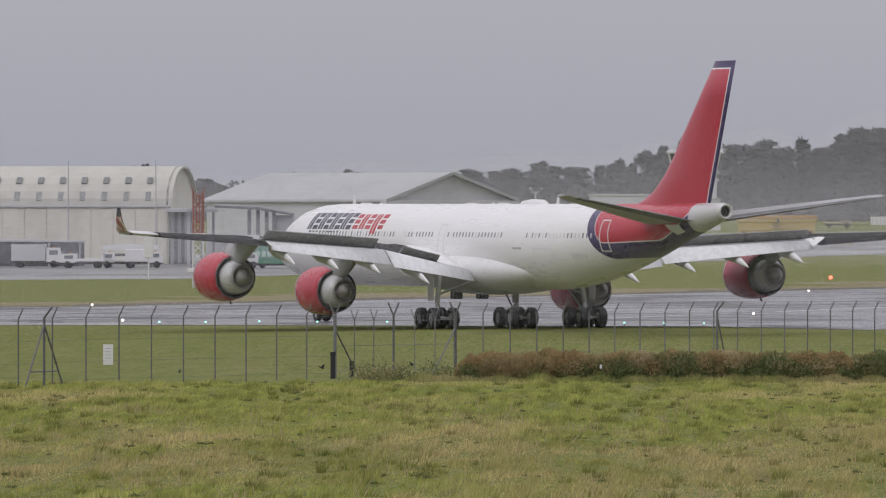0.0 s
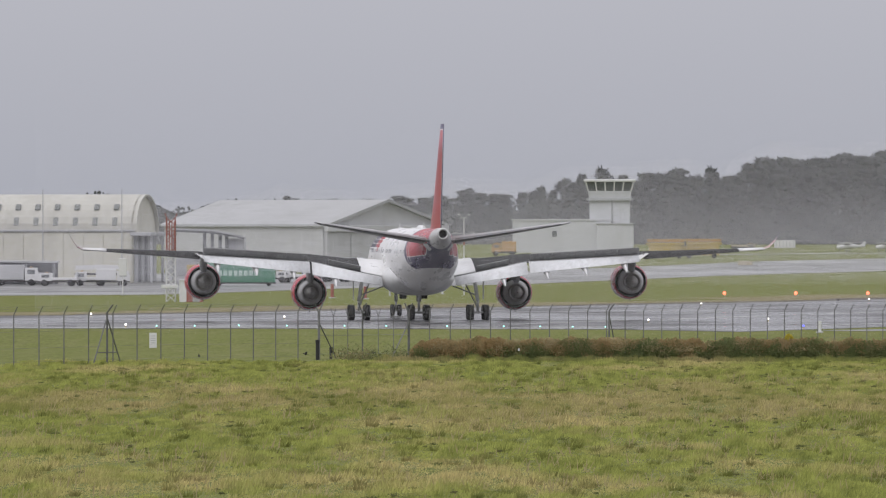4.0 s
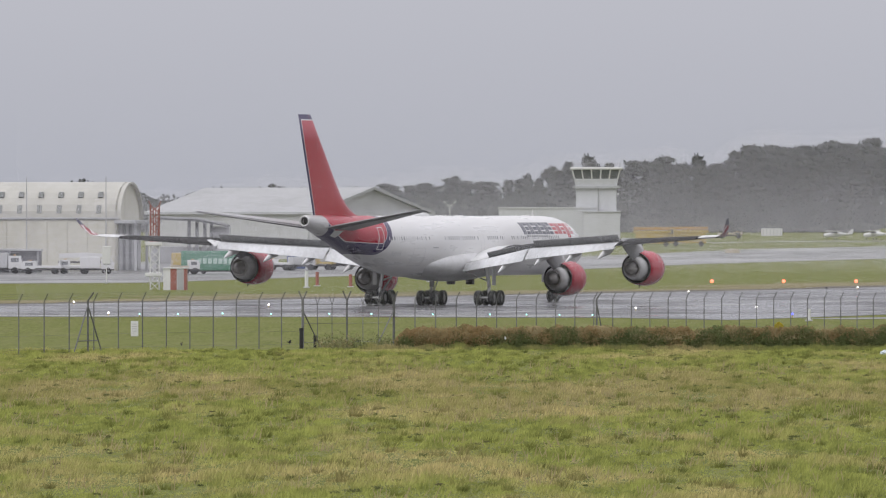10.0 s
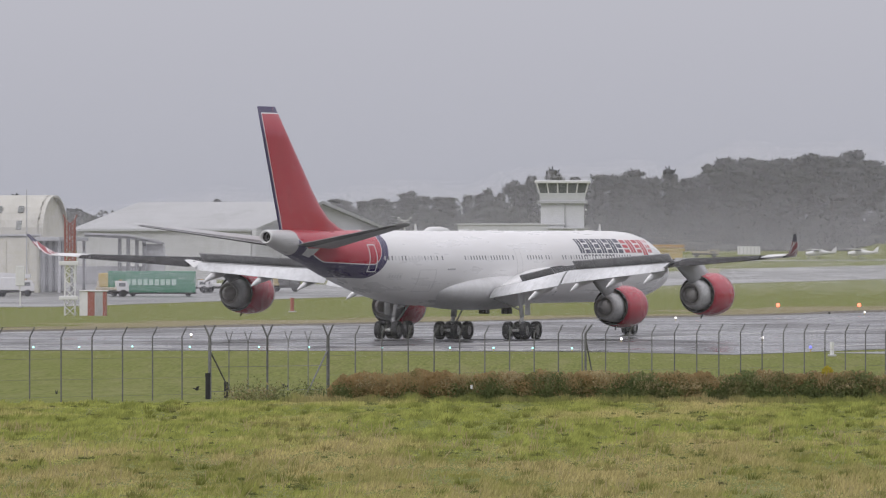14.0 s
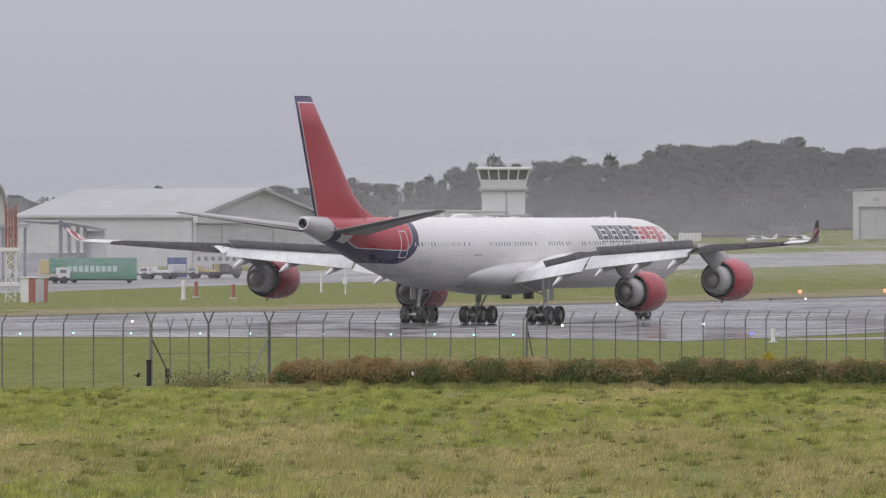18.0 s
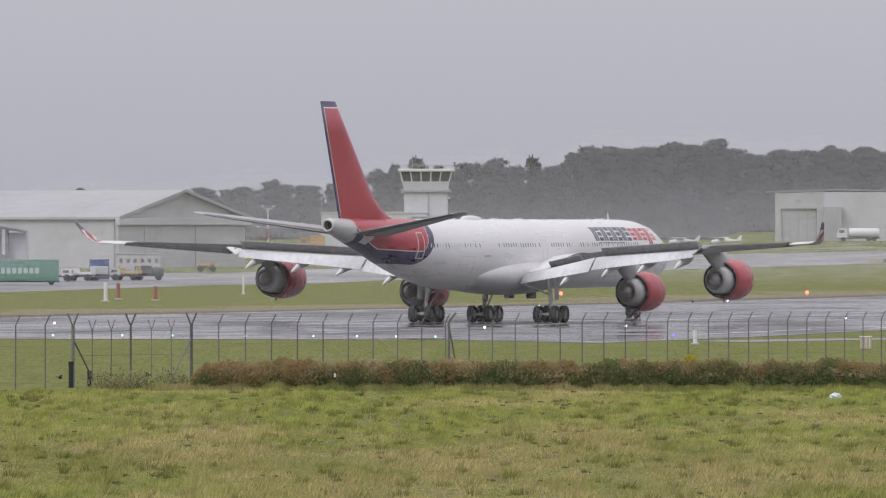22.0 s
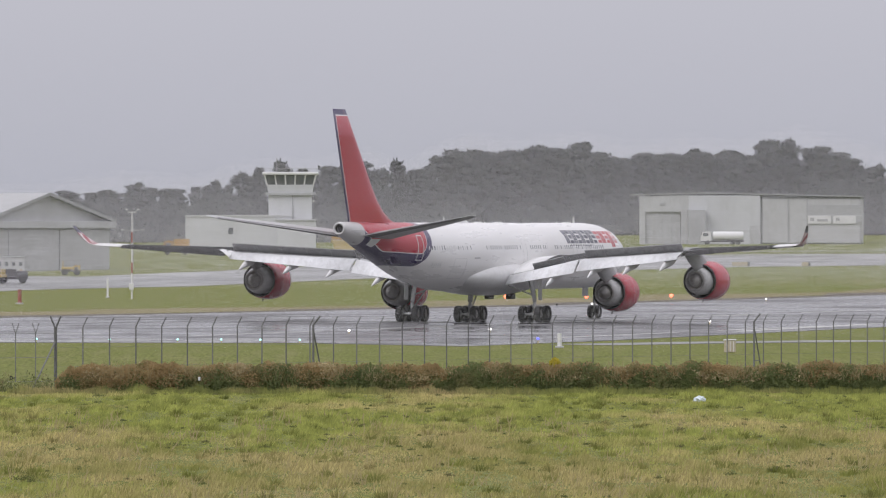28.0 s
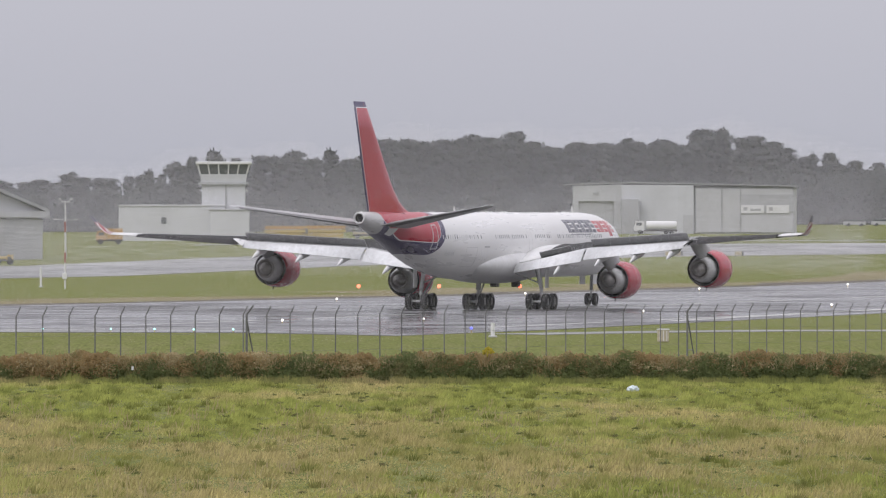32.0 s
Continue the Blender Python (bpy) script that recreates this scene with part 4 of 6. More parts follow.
        part("cap", brod((0, 0, h - 0.16), (0, 0, h + 0.012), r * 1.12, 10), M_BLACK, t)
    # white notice on the fence, with bars for its writing
    p = fence_at(0.1)
    t = thing("fence_notice", pose(p.x - 0.0, p.y - 0.08, p.z + 1.15, 0, 0, -5), "white weathered notice panel wired to the fence", "sign")
    part("panel", bbox((0, 0, 0), (0.42, 0.02, 0.85), 0.004), M_WHITE, t)
    for k in range(4):
        part("writing_bar", bbox((0, -0.014, 0.25 - k * 0.13), (0.26, 0.006, 0.03)), M_STAB, t)


def bird(x, y, z, turn):
    t = thing("crow", pose(x, y, z, 0, 0, turn), "small black crow, wings half raised", "bird", "crows")
    t.scale = (0.65, 0.65, 0.65)
    bm = bmesh.new()
    bmesh.ops.create_icosphere(bm, subdivisions=2, radius=1.0)
    for v in bm.verts:
        v.co = Vector((v.co.x * 0.17, v.co.y * 0.075, v.co.z * 0.075 + 0.16 + v.co.x * 0.05))
    part("body", bm, M_BIRD, t, smooth=True)
    bm = bmesh.new()
    bmesh.ops.create_icosphere(bm, subdivisions=1, radius=0.055)
    for v in bm.verts:
        v.co += Vector((0.2, 0, 0.23))
    rod(bm, (0.24, 0, 0.23), (0.32, 0, 0.215), 0.018, 5, 0.004)
    part("head", bm, M_BIRD, t)
    for sg in (-1, 1):
        part("wing", prism([(0.1, 0.17), (-0.04, 0.36), (-0.2, 0.40), (-0.12, 0.17)], sg * 0.06, sg * 0.075), M_BIRD, t)
        part("leg", brod((0, sg * 0.03, 0), (0.01, sg * 0.03, 0.11), 0.007, 4), M_BIRD, t)
    part("tail", prism([(-0.12, 0.15), (-0.34, 0.12), (-0.34, 0.135), (-0.12, 0.17)], -0.05, 0.05), M_BIRD, t)


# ---- airliner: x forward, y to its left, z up, origin under the main gear ----
BODY = [(39.8, 4.72, 0.03, 0.03), (39.55, 4.76, 0.42, 0.40), (39.0, 4.84, 0.85, 0.80), (38.2, 4.95, 1.26, 1.20), (37.0, 5.08, 1.70, 1.64), (35.4, 5.24, 2.14, 2.12), (33.6, 5.36, 2.50, 2.50), (31.5, 5.43, 2.72, 2.74), (29.0, 5.45, 2.82, 2.82),
        (-8.0, 5.45, 2.82, 2.82), (-11.0, 5.52, 2.78, 2.76), (-14.0, 5.68, 2.66, 2.60), (-17.0, 5.92, 2.45, 2.36), (-20.0, 6.22, 2.16, 2.06), (-23.0, 6.56, 1.82, 1.72), (-26.0, 6.93, 1.44, 1.37), (-28.5, 7.23, 1.13, 1.08), (-30.5, 7.46, 0.89, 0.86), (-32.2, 7.65, 0.68, 0.66), (-33.3, 7.78, 0.52, 0.51)]


def body_at(x):
    for a, b in zip(BODY, BODY[1:]):
        if b[0] <= x <= a[0]:
            f = (a[0] - x) / (a[0] - b[0])
            return [p + (q - p) * f for p, q in zip(a[1:], b[1:])]
    return BODY[-1][1:]


def on_skin(x, z, side, lift=0.0):
    """The point of the hull's skin at the station x and height z."""
    zc, ry, rz = body_at(x)
    k = max(-0.99, min(0.99, (z - zc) / rz))
    return Vector((x, side * (ry * math.sqrt(1 - k * k) + lift), z))


def skin_patch(corners, side, lift, nz=3, nx=1):
    """A plate that hugs the hull: four corners as (x, z), with a small thickness."""
    (ax, az), (bx, bz), (cx, cz), (dx, dz) = corners
    bm = bmesh.new()
    grid = []
    for i in range(nz + 1):
        f = i / nz
        row = []
        for j in range(nx + 1):
            g = j / nx
            x = (ax * (1 - g) + bx * g) * (1 - f) + (dx * (1 - g) + cx * g) * f
            z = (az * (1 - g) + bz * g) * (1 - f) + (dz * (1 - g) + cz * g) * f
            row.append(bm.verts.new(on_skin(x, z, side, lift)))
        grid.append(row)
    for a, b in zip(grid, grid[1:]):
        for j in range(nx):
            bm.faces.new((a[j], a[j + 1], b[j + 1], b[j]))
    bmesh.ops.recalc_face_normals(bm, faces=bm.faces)
    fs = list(bm.faces)
    if sum(f.normal.y for f in fs) * side < 0:
        for f in fs:
            f.normal_flip()
    r = bmesh.ops.extrude_face_region(bm, geom=fs)
    for v in r["geom"]:
        if isinstance(v, bmesh.types.BMVert):
            v.co.y -= side * (lift + 0.03)
    bmesh.ops.recalc_face_normals(bm, faces=bm.faces)
    return bm


def foil(chord, thick, n=9):
    """Wing section as (aft of the nose, up)."""
    up, lo = [], []
    for k in range(n + 1):
        u = (1 - math.cos(math.pi * k / n)) / 2
        t = 5 * thick * (0.2969 * math.sqrt(u) - 0.126 * u - 0.3516 * u * u + 0.2843 * u ** 3 - 0.1036 * u ** 4)
        up.append((u * chord, t * chord * 1.1 + 0.012 * chord * math.sin(math.pi * u)))
        lo.append((u * chord, -t * chord * 0.9 + 0.012 * chord * math.sin(math.pi * u)))
    return up + lo[-2:0:-1]


def surface(sections, side=1, droop=None):
    """Loft of wing sections: (nose x, y, z, chord, thickness, nose-up angle in degrees)."""
    rings = []
    for x, y, z, c, t, a in sections:
        ca, sa = math.cos(radians(a)), math.sin(radians(a))
        rings.append([(x - (u * ca + w * sa), y * side, z + (w * ca - u * sa)) for u, w in foil(c, t)])
    bm = bmesh.new()
    loft(bm, rings)
    bmesh.ops.recalc_face_normals(bm, faces=bm.faces)
    return bm


def le(y):
    return 11.8 - 0.66 * (y - 2.8)


def te(y):
    return -2.3 - 0.06 * (y - 2.8) if y < 9.8 else -2.72 - (y - 9.8) * 0.298


def wz(y):
    """Height of the trailing edge: steep inboard, shallow outboard."""
    return lerp_table([(1.2, 3.35), (3.3, 3.80), (9.8, 5.15), (19.6, 5.75), (30.7, 6.40)], y)


def inc(y):
    return lerp_table([(1.2, 4.6), (9.8, 2.0), (19.7, 1.0), (31, 0.5)], y)


def section(y, f, t, dx=0.0, dz=0.0):
    """A wing section at the span y, cut off at the part f of its chord."""
    c = le(y) - te(y)
    return (le(y) + dx, y, wz(y) + c * math.sin(radians(inc(y))) + dz, c * f, t / f ** 0.35, inc(y))


def build_wing(plane, side):
    # the fixed wing ends at the flap shroud inboard, at the true trailing edge outboard
    sec = []
    for y in (5.2, 6.0, 9.8, 14.0, 19.7):
        sec.append(section(y, 0.80, 0.10 if y > 5.5 else 0.12))
    wing = part("wing", surface(sec, side), M_WINGTOP, plane, "dark grey swept wing with lowered flaps and raised spoilers", True)
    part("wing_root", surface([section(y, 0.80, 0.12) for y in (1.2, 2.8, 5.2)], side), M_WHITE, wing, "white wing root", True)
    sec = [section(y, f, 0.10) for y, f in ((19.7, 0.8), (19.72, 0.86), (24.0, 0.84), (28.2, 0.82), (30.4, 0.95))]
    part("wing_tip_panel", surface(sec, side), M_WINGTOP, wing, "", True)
    part("wing_end", surface([section(y, 1.01, 0.10, 0.02, 0.01) for y in (28.3, 29.4, 30.5)], side), M_WHITE, wing, "white wing end", True)
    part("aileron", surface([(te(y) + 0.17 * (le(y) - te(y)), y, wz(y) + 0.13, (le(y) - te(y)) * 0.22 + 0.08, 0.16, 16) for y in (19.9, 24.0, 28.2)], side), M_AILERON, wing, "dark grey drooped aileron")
    # winglet
    part("winglet", surface([(-6.7, 30.45, 6.42, 2.1, 0.09, 0), (-7.2, 30.85, 6.58, 1.8, 0.09, 0), (-8.4, 31.35, 7.2, 1.2, 0.08, 0), (-9.6, 31.75, 8.0, 0.6, 0.08, 0)], side), M_WINGLET, wing, "red winglet with white slanting lines and a dark tip", True)
    # flaps
    for ya, yb, ca, cb, ang in ((3.3, 9.7, 1.35, 2.0, 34), (9.9, 19.55, 1.85, 1.05, 33)):
        part("flap", surface([(te(y) + 0.16 * (le(y) - te(y)) - 0.25, y, wz(y) + 0.08, c, 0.12, ang) for y, c in ((ya, ca), ((ya + yb) / 2, (ca + cb) / 2), (yb, cb))], side), M_FLAP, wing, "white lowered wing flap streaked with grime", True)
        part("flap_vane", surface([(te(y) + 0.24 * (le(y) - te(y)) - 0.2, y, wz(y) + 0.16, 0.75, 0.10, 20) for y in (ya, yb)], side), M_SPOILER, wing)
    # spoilers, raised
    edges = [(5.2, 8.1)] + [(10.1 + 1.9 * k, 10.1 + 1.9 * (k + 1) - 0.03) for k in range(5)]
    for ya, yb in edges:
        bm = bmesh.new()
        rings = []
        for y in (ya, yb):
            x = te(y) + 0.25 * (le(y) - te(y))
            z = wz(y) + (0.22 if ya < 9 else 0.26)
            c = 1.05 if y > 9.5 else 0.95
            an = radians(33 if ya > 9 else 30)
            rings.append([(x, y * side, z), (x - c * math.cos(an), y * side, z + c * math.sin(an)), (x - c * math.cos(an) - 0.02, y * side, z + c * math.sin(an) - 0.05), (x - 0.05, y * side, z - 0.14)])
        loft(bm, rings)
        bmesh.ops.recalc_face_normals(bm, faces=bm.faces)
        part("spoiler", bm, M_SPOILER, wing, "dark grey spoiler panel raised on the wing")
    # flap track fairings
    for y, ch in ((7.6, 1.8), (11.4, 1.52), (14.8, 1.38), (18.3, 1.2)):
        x0 = te(y) + 0.30 * (le(y) - te(y)) + 0.6
        x1, z1 = te(y) + 0.16 * (le(y) - te(y)) - 0.25 - ch * 0.84 - 1.35, wz(y) + 0.05 - ch * 0.55 - 0.72
        ln, z0 = x0 - x1, wz(y) - 0.35
        dr = z0 - z1
        rows = []
        for k in range(9):
            u = k / 8
            r = 0.40 * min(1, 0.45 + 2.2 * u) * (1 - u) ** 0.7 + 0.015
            if u == 1:
                r = 0.02
            cx, cz = x0 - ln * u, z0 - dr * u ** 1.35
            rows.append([(cx, (y + r * math.cos(j * math.tau / 10)) * side, cz + r * 1.35 * math.sin(j * math.tau / 10)) for j in range(10)])
        bm = bmesh.new()
        loft(bm, rows)
        bmesh.ops.recalc_face_normals(bm, faces=bm.faces)
        part("flap_fairing", bm, M_WHITE, wing, "white pointed flap-track fairing", True)
    # white end fitting of the outer flap
    part("flap_end_fitting", surface([(-3.6, 19.5, 5.78, 2.4, 0.10, 8), (-3.8, 20.3, 5.8, 2.2, 0.12, -6)], side), M_WHITE, wing)
    return wing


def build_engine(plane, x, y, z):
    """Turbofan, plug tip at x; long red cowl, dark fan exit, bare metal core."""
    en = part("engine", turned([(x + 5.75, 1.30), (x + 5.95, 1.40), (x + 5.85, 1.50), (x + 5.3, 1.60), (x + 4.2, 1.65), (x + 3.3, 1.61), (x + 2.6, 1.51), (x + 2.0, 1.40), (x + 2.0, 1.35), (x + 2.7, 1.33)], 32, c=(0, y, z)),
              M_COWL, plane, "glossy red engine cowl with dark exhaust end", True)
    part("intake_lip", turned([(x + 5.9, 1.26), (x + 6.02, 1.34), (x + 6.0, 1.42), (x + 5.8, 1.505), (x + 5.55, 1.565)], 32, c=(0, y, z)), M_CORE, en, "bare metal intake lip", True)
    part("exit_lip", turned([(x + 2.08, 1.42), (x + 1.96, 1.395), (x + 1.95, 1.34), (x + 3.0, 1.28)], 32, c=(0, y, z)), M_DARK, en, "dark fan exit ring", True)
    part("fan_disc", turned([(x + 2.95, 1.30), (x + 2.9, 0.02)], 24, c=(0, y, z)), M_DARK, en)
    part("core_cowl", turned([(x + 2.95, 1.16), (x + 2.2, 1.16), (x + 1.5, 1.08), (x + 0.72, 0.82), (x + 0.72, 0.74), (x + 1.1, 0.66)], 28, c=(0, y, z)), M_CORE, en, "bare metal core cowl", True)
    part("core_ring", turned([(x + 0.80, 0.85), (x + 0.62, 0.77), (x + 0.61, 0.71), (x + 1.0, 0.66), (x + 1.0, 0.3)], 28, c=(0, y, z)), M_PLUG, en, "", True)
    part("plug", turned([(x + 1.0, 0.56), (x + 0.55, 0.50), (x + 0.15, 0.26), (x, 0.04)], 20, c=(0, y, z)), M_PLUG, en, "", True)
    s = 1 if y > 0 else -1
    top = wz(abs(y)) + 0.05
    bm = bmesh.new()
    rings = []
    for zz, xf, xa, w in ((z + 0.75, x + 4.4, x + 0.9, 0.32), (z + 1.5, x + 4.6, x - 0.8, 0.36), (top, x + 3.2, x - 2.6, 0.30), (top + 0.45, x + 2.0, x - 2.2, 0.2)):
        rings.append([(xf, y, zz), ((xf + xa) / 2 + 0.8, y + w, zz), (xa + 0.6, y + w * 0.7, zz), (xa, y, zz), (xa + 0.6, y - w * 0.7, zz), ((xf + xa) / 2 + 0.8, y - w, zz)])
    loft(bm, rings)
    bmesh.ops.recalc_face_normals(bm, faces=bm.faces)
    part("pylon", bm, M_STAB, en, "grey engine pylon", True)
    part("drain_mast", prism([(x + 2.7, z - 1.8), (x + 2.9, z - 1.58), (x + 3.1, z - 1.58), (x + 2.85, z - 1.8)], y - 0.03, y + 0.03), M_DARK, en)


def wheel_mesh(r, w):
    bm = bmesh.new()
    prof = [(-w * 0.30, r * 0.52), (-w * 0.46, r * 0.66), (-w * 0.5, r * 0.84), (-w * 0.38, r * 0.97), (0, r), (w * 0.38, r * 0.97), (w * 0.5, r * 0.84), (w * 0.46, r * 0.66), (w * 0.30, r * 0.52)]
    n = 24
    loft(bm, [[(q * math.cos(k * math.tau / n), a, q * math.sin(k * math.tau / n)) for k in range(n)] for a, q in prof], True, False)
    for sg in (-1, 1):
        rows = [[(q * math.cos(k * math.tau / n), sg * a, q * math.sin(k * math.tau / n)) for k in range(n)] for a, q in ((w * 0.30, r * 0.53), (w * 0.24, r * 0.40), (w * 0.34, r * 0.22), (w * 0.36, r * 0.05))]
        loft(bm, rows, True, False, 1)
        for k in range(6):
            a = k * math.tau / 6
            p = Vector((r * 0.31 * math.cos(a), sg * w * 0.3, r * 0.31 * math.sin(a)))
            before = set(bm.faces)
            rod(bm, p, p + Vector((0, sg * w * 0.06, 0)), r * 0.06, 5)
            for f in set(bm.faces) - before:
                f.material_index = 1
    bmesh.ops.recalc_face_normals(bm, faces=bm.faces)
    me = bpy.data.meshes.new("wheel")
    bm.to_mesh(me)
    bm.free()
    me.materials.append(M_RUBBER)
    me.materials.append(M_HUB)
    me.shade_smooth()
    return me


WHEELS = []


def build_gear(plane):
    main, nose = wheel_mesh(0.70, 0.54), wheel_mesh(0.56, 0.40)
    for x, y, top in ((0, 5.37, 4.1), (0, -5.37, 4.1), (-0.76, 0, 2.9)):
        bm = bmesh.new()
        rod(bm, (x, y, 0.75), (x, y, 1.9), 0.12, 10)
        rod(bm, (x, y, 1.7), (x + 0.15, y - (0.35 if y > 0 else -0.35 if y < 0 else 0), top), 0.17 if y else 0.23, 10)
        leg = part("main_gear", bm, M_WHITE if y else M_STEEL, plane, "steel main landing-gear leg with a four-wheel bogie", True)
        bm = bmesh.new()
        rod(bm, (x - 1.05, y, 0.7), (x + 1.05, y, 0.7), 0.13, 8)
        for k in (-0.99, 0.99):
            rod(bm, (x + k, y - 0.7, 0.7), (x + k, y + 0.7, 0.7), 0.09, 8)
        part("bogie_beam", bm, M_STEEL, leg)
        bm = brod((x + 0.2, y, 1.1), (x + 1.9, y - (1.2 if y > 0 else -1.2 if y < 0 else 0), top - 0.4), 0.07)
        part("drag_brace", bm, M_STEEL, leg)
        bm = bmesh.new()
        rod(bm, (x - 0.18, y, 1.75), (x - 0.55, y, 1.35), 0.05, 5)
        rod(bm, (x - 0.55, y, 1.35), (x - 0.2, y, 0.95), 0.05, 5)
        part("torque_link", bm, M_STEEL, leg)
        if y:
            s = 1 if y > 0 else -1
            part("gear_door", bbox((x - 0.1, y + s * 0.50, 2.85), (0.95, 0.06, 2.0), 0.02), M_WHITE, leg, "white gear door")
            part("side_stay", brod((x, y, 2.2), (x - 0.1, y - s * 2.3, 3.1), 0.07), M_STEEL, leg)
        for kx in (-0.99, 0.99):
            for ky in (-0.70, 0.70):
                o = new("wheel", main)
                o.parent = leg
                o.location = (x + kx, y + ky, 0.70)
                WHEELS.append((o, Vector((x + kx, y + ky, 0.70)), 0.70))
    bm = bmesh.new()
    rod(bm, (33.12, 0, 0.56), (33.12, 0, 1.5), 0.10, 8)
    rod(bm, (33.12, 0, 1.4), (33.3, 0, 3.2), 0.16, 8)
    leg = part("nose_gear", bm, M_STEEL, plane, "steel nose-gear leg with two wheels", True)
    part("axle", brod((33.12, -0.42, 0.56), (33.12, 0.42, 0.56), 0.07), M_STEEL, leg)
    part("drag_brace", brod((33.2, 0, 1.6), (34.9, 0, 3.0), 0.06), M_STEEL, leg)
    for s in (-1, 1):
        part("gear_door", bbox((32.4, s * 0.62, 2.35), (1.7, 0.05, 0.9), 0.02), M_WHITE, leg)
        o = new("wheel", nose)
        o.parent = leg
        o.location = (33.12, s * 0.33, 0.56)
        WHEELS.append((o, Vector((33.12, s * 0.33, 0.56)), 0.56))


def build_airliner():
    plane = thing("airliner", pose(0, 0, 0), "large white four-engined airliner with red and purple tail, taxiing", "airliner")
    # hull
    rings = []
    xs = [b[0] for b in BODY[:9]] + [29 - 37 * k / 14 for k in range(1, 14)] + [b[0] for b in BODY[9:]]
    n = 56
    for x in xs:
        zc, ry, rz = body_at(x)
        rings.append([(x, ry * math.cos(k * math.tau / n), zc + rz * math.sin(k * math.tau / n)) for k in range(n)])
    bm = bmesh.new()
    loft(bm, rings, True, False)
    bm.faces.new([bm.verts.new(p) for p in rings[0]])
    bmesh.ops.remove_doubles(bm, verts=bm.verts, dist=0.0005)
    bmesh.ops.recalc_face_normals(bm, faces=bm.faces)
    hull = part("fuselage", bm, M_LIVERY, plane, "white fuselage with a red tail field edged in purple", True)
    # wing-body fairing
    rings = []
    for k in range(25):
        u = k / 24
        x = 15.0 - 24.5 * u
        f = max(0.02, math.sin(math.pi * (0.04 + 0.93 * u)) ** 0.55)
        w, h = 3.28 * (0.72 + 0.28 * f), 1.95 * f
        rings.append([(x, w * f ** 0.3 * (abs(math.cos(a)) ** 0.75) * (1 if math.cos(a) > 0 else -1), 3.85 + h * math.sin(a) * (0.85 if math.sin(a) < 0 else 0.8)) for a in (j * math.tau / 36 for j in range(36))])
    bm = bmesh.new()
    loft(bm, rings)
    bmesh.ops.recalc_face_normals(bm, faces=bm.faces)
    part("belly_fairing", bm, M_WHITE, hull, "white bulged wing-root fairing", True)
    # tail pipe
    part("tail_pipe", turned([(-33.0, 0.54), (-33.42, 0.50), (-33.55, 0.46), (-33.5, 0.36), (-32.6, 0.33)], 24, c=(0, 0, 7.79)), M_CORE, hull, "bare metal tail pipe", True)
    part("pipe_liner", turned([(-33.3, 0.345), (-32.7, 0.34), (-32.65, 0.01)], 20, c=(0, 0, 7.79)), M_DARK, hull)
    # fin
    lead = [(7.5, -17.2), (8.1, -19.4), (8.5, -21.2), (9.1, -22.9), (10.0, -24.35), (11.2, -25.75), (12.5, -27.07), (15.0, -29.66), (17.25, -31.99)]
    rings = []
    for z, xl in lead:
        xt = -31.1 - 3.85 / 9.35 * (z - 7.9)
        c = xl - xt
        rings.append([(xl - u, w, z) for u, w in foil(c, 0.085 if z > 9 else 0.06)])
    bm = bmesh.new()
    loft(bm, rings)
    bmesh.ops.recalc_face_normals(bm, faces=bm.faces)
    fin = part("fin", bm, M_FIN, plane, "tall red fin with purple tip and trailing band", True)
    # stabilisers
    for s in (-1, 1):
        sec = [(-23.6 - 0.80 * (y - 0.6), y, 7.02 + 0.165 * (y - 0.8), 6.6 - 0.425 * (y - 0.6), 0.10, -1.5) for y in (0.6, 2.0, 6.0, 10.4)] + [(-32.2, 11.05, 8.76, 1.75, 0.07, -1.5)]
        part("stabiliser", surface(sec, s), M_STAB, plane, "grey tailplane half", True)
        rear = [(x - 0.68 * c, y, z + 0.012 * c, 0.335 * c, 0.17, -1.5) for x, y, z, c in ((-23.6 - 0.80 * (y - 0.6), y, 7.02 + 0.165 * (y - 0.8), 6.6 - 0.425 * (y - 0.6)) for y in (1.3, 2.0, 6.0, 10.2))]
        part("elevator", surface(rear, s), M_ELEVATOR, plane, "dark grey elevator", True)
        part("stabiliser_seal", skin_patch([(-29.0, 6.5), (-28.0, 6.3), (-27.2, 6.95), (-28.8, 6.95)], s, 0.05, 2, 2), M_WHITE, hull, "bare white plate under the tailplane")
        build_wing(plane, s)
        for x, y, z in ((5.64, 9.4, 2.44), (-0.96, 19.34, 3.46)):
            build_engine(plane, x, s * y, z)
        # cabin windows
        rnd = random.Random(11)
        groups = [(27.0, 13.5), (11.6, 10.4), (9.7, 6.8), (4.3, 4.2), (3.4, -4.9), (-8.7, -8.8), (-9.6, -18.2)]
        for a, b in groups:
            x = a
            while x >= b:
                z = 6.22
                bm = skin_patch([(x + 0.09, z - 0.16), (x - 0.09, z - 0.16), (x - 0.09, z + 0.16), (x + 0.09, z + 0.16)], s, 0.008, 1, 1)
                part("window", bm, M_SHADE if (rnd.random() < 0.1 or x < -9 and rnd.random() < 0.6) else M_WINDOW, hull)
                x -= 0.53
        # doors: outlines of plates let into the hull
        def frame_lines(x0, x1, z0, z1, mt, w=0.045, name="door_outline"):
            for c in ([(x0, z0), (x1, z0), (x1, z0 + w), (x0, z0 + w)], [(x0, z1 - w), (x1, z1 - w), (x1, z1), (x0, z1)], [(x0, z0), (x0 - w, z0), (x0 - w, z1), (x0, z1)], [(x1 + w, z0), (x1, z0), (x1, z1), (x1 + w, z1)]):
                part(name, skin_patch(c, s, 0.035 if mt == M_WHITE else 0.012, 6, 2), mt, hull)
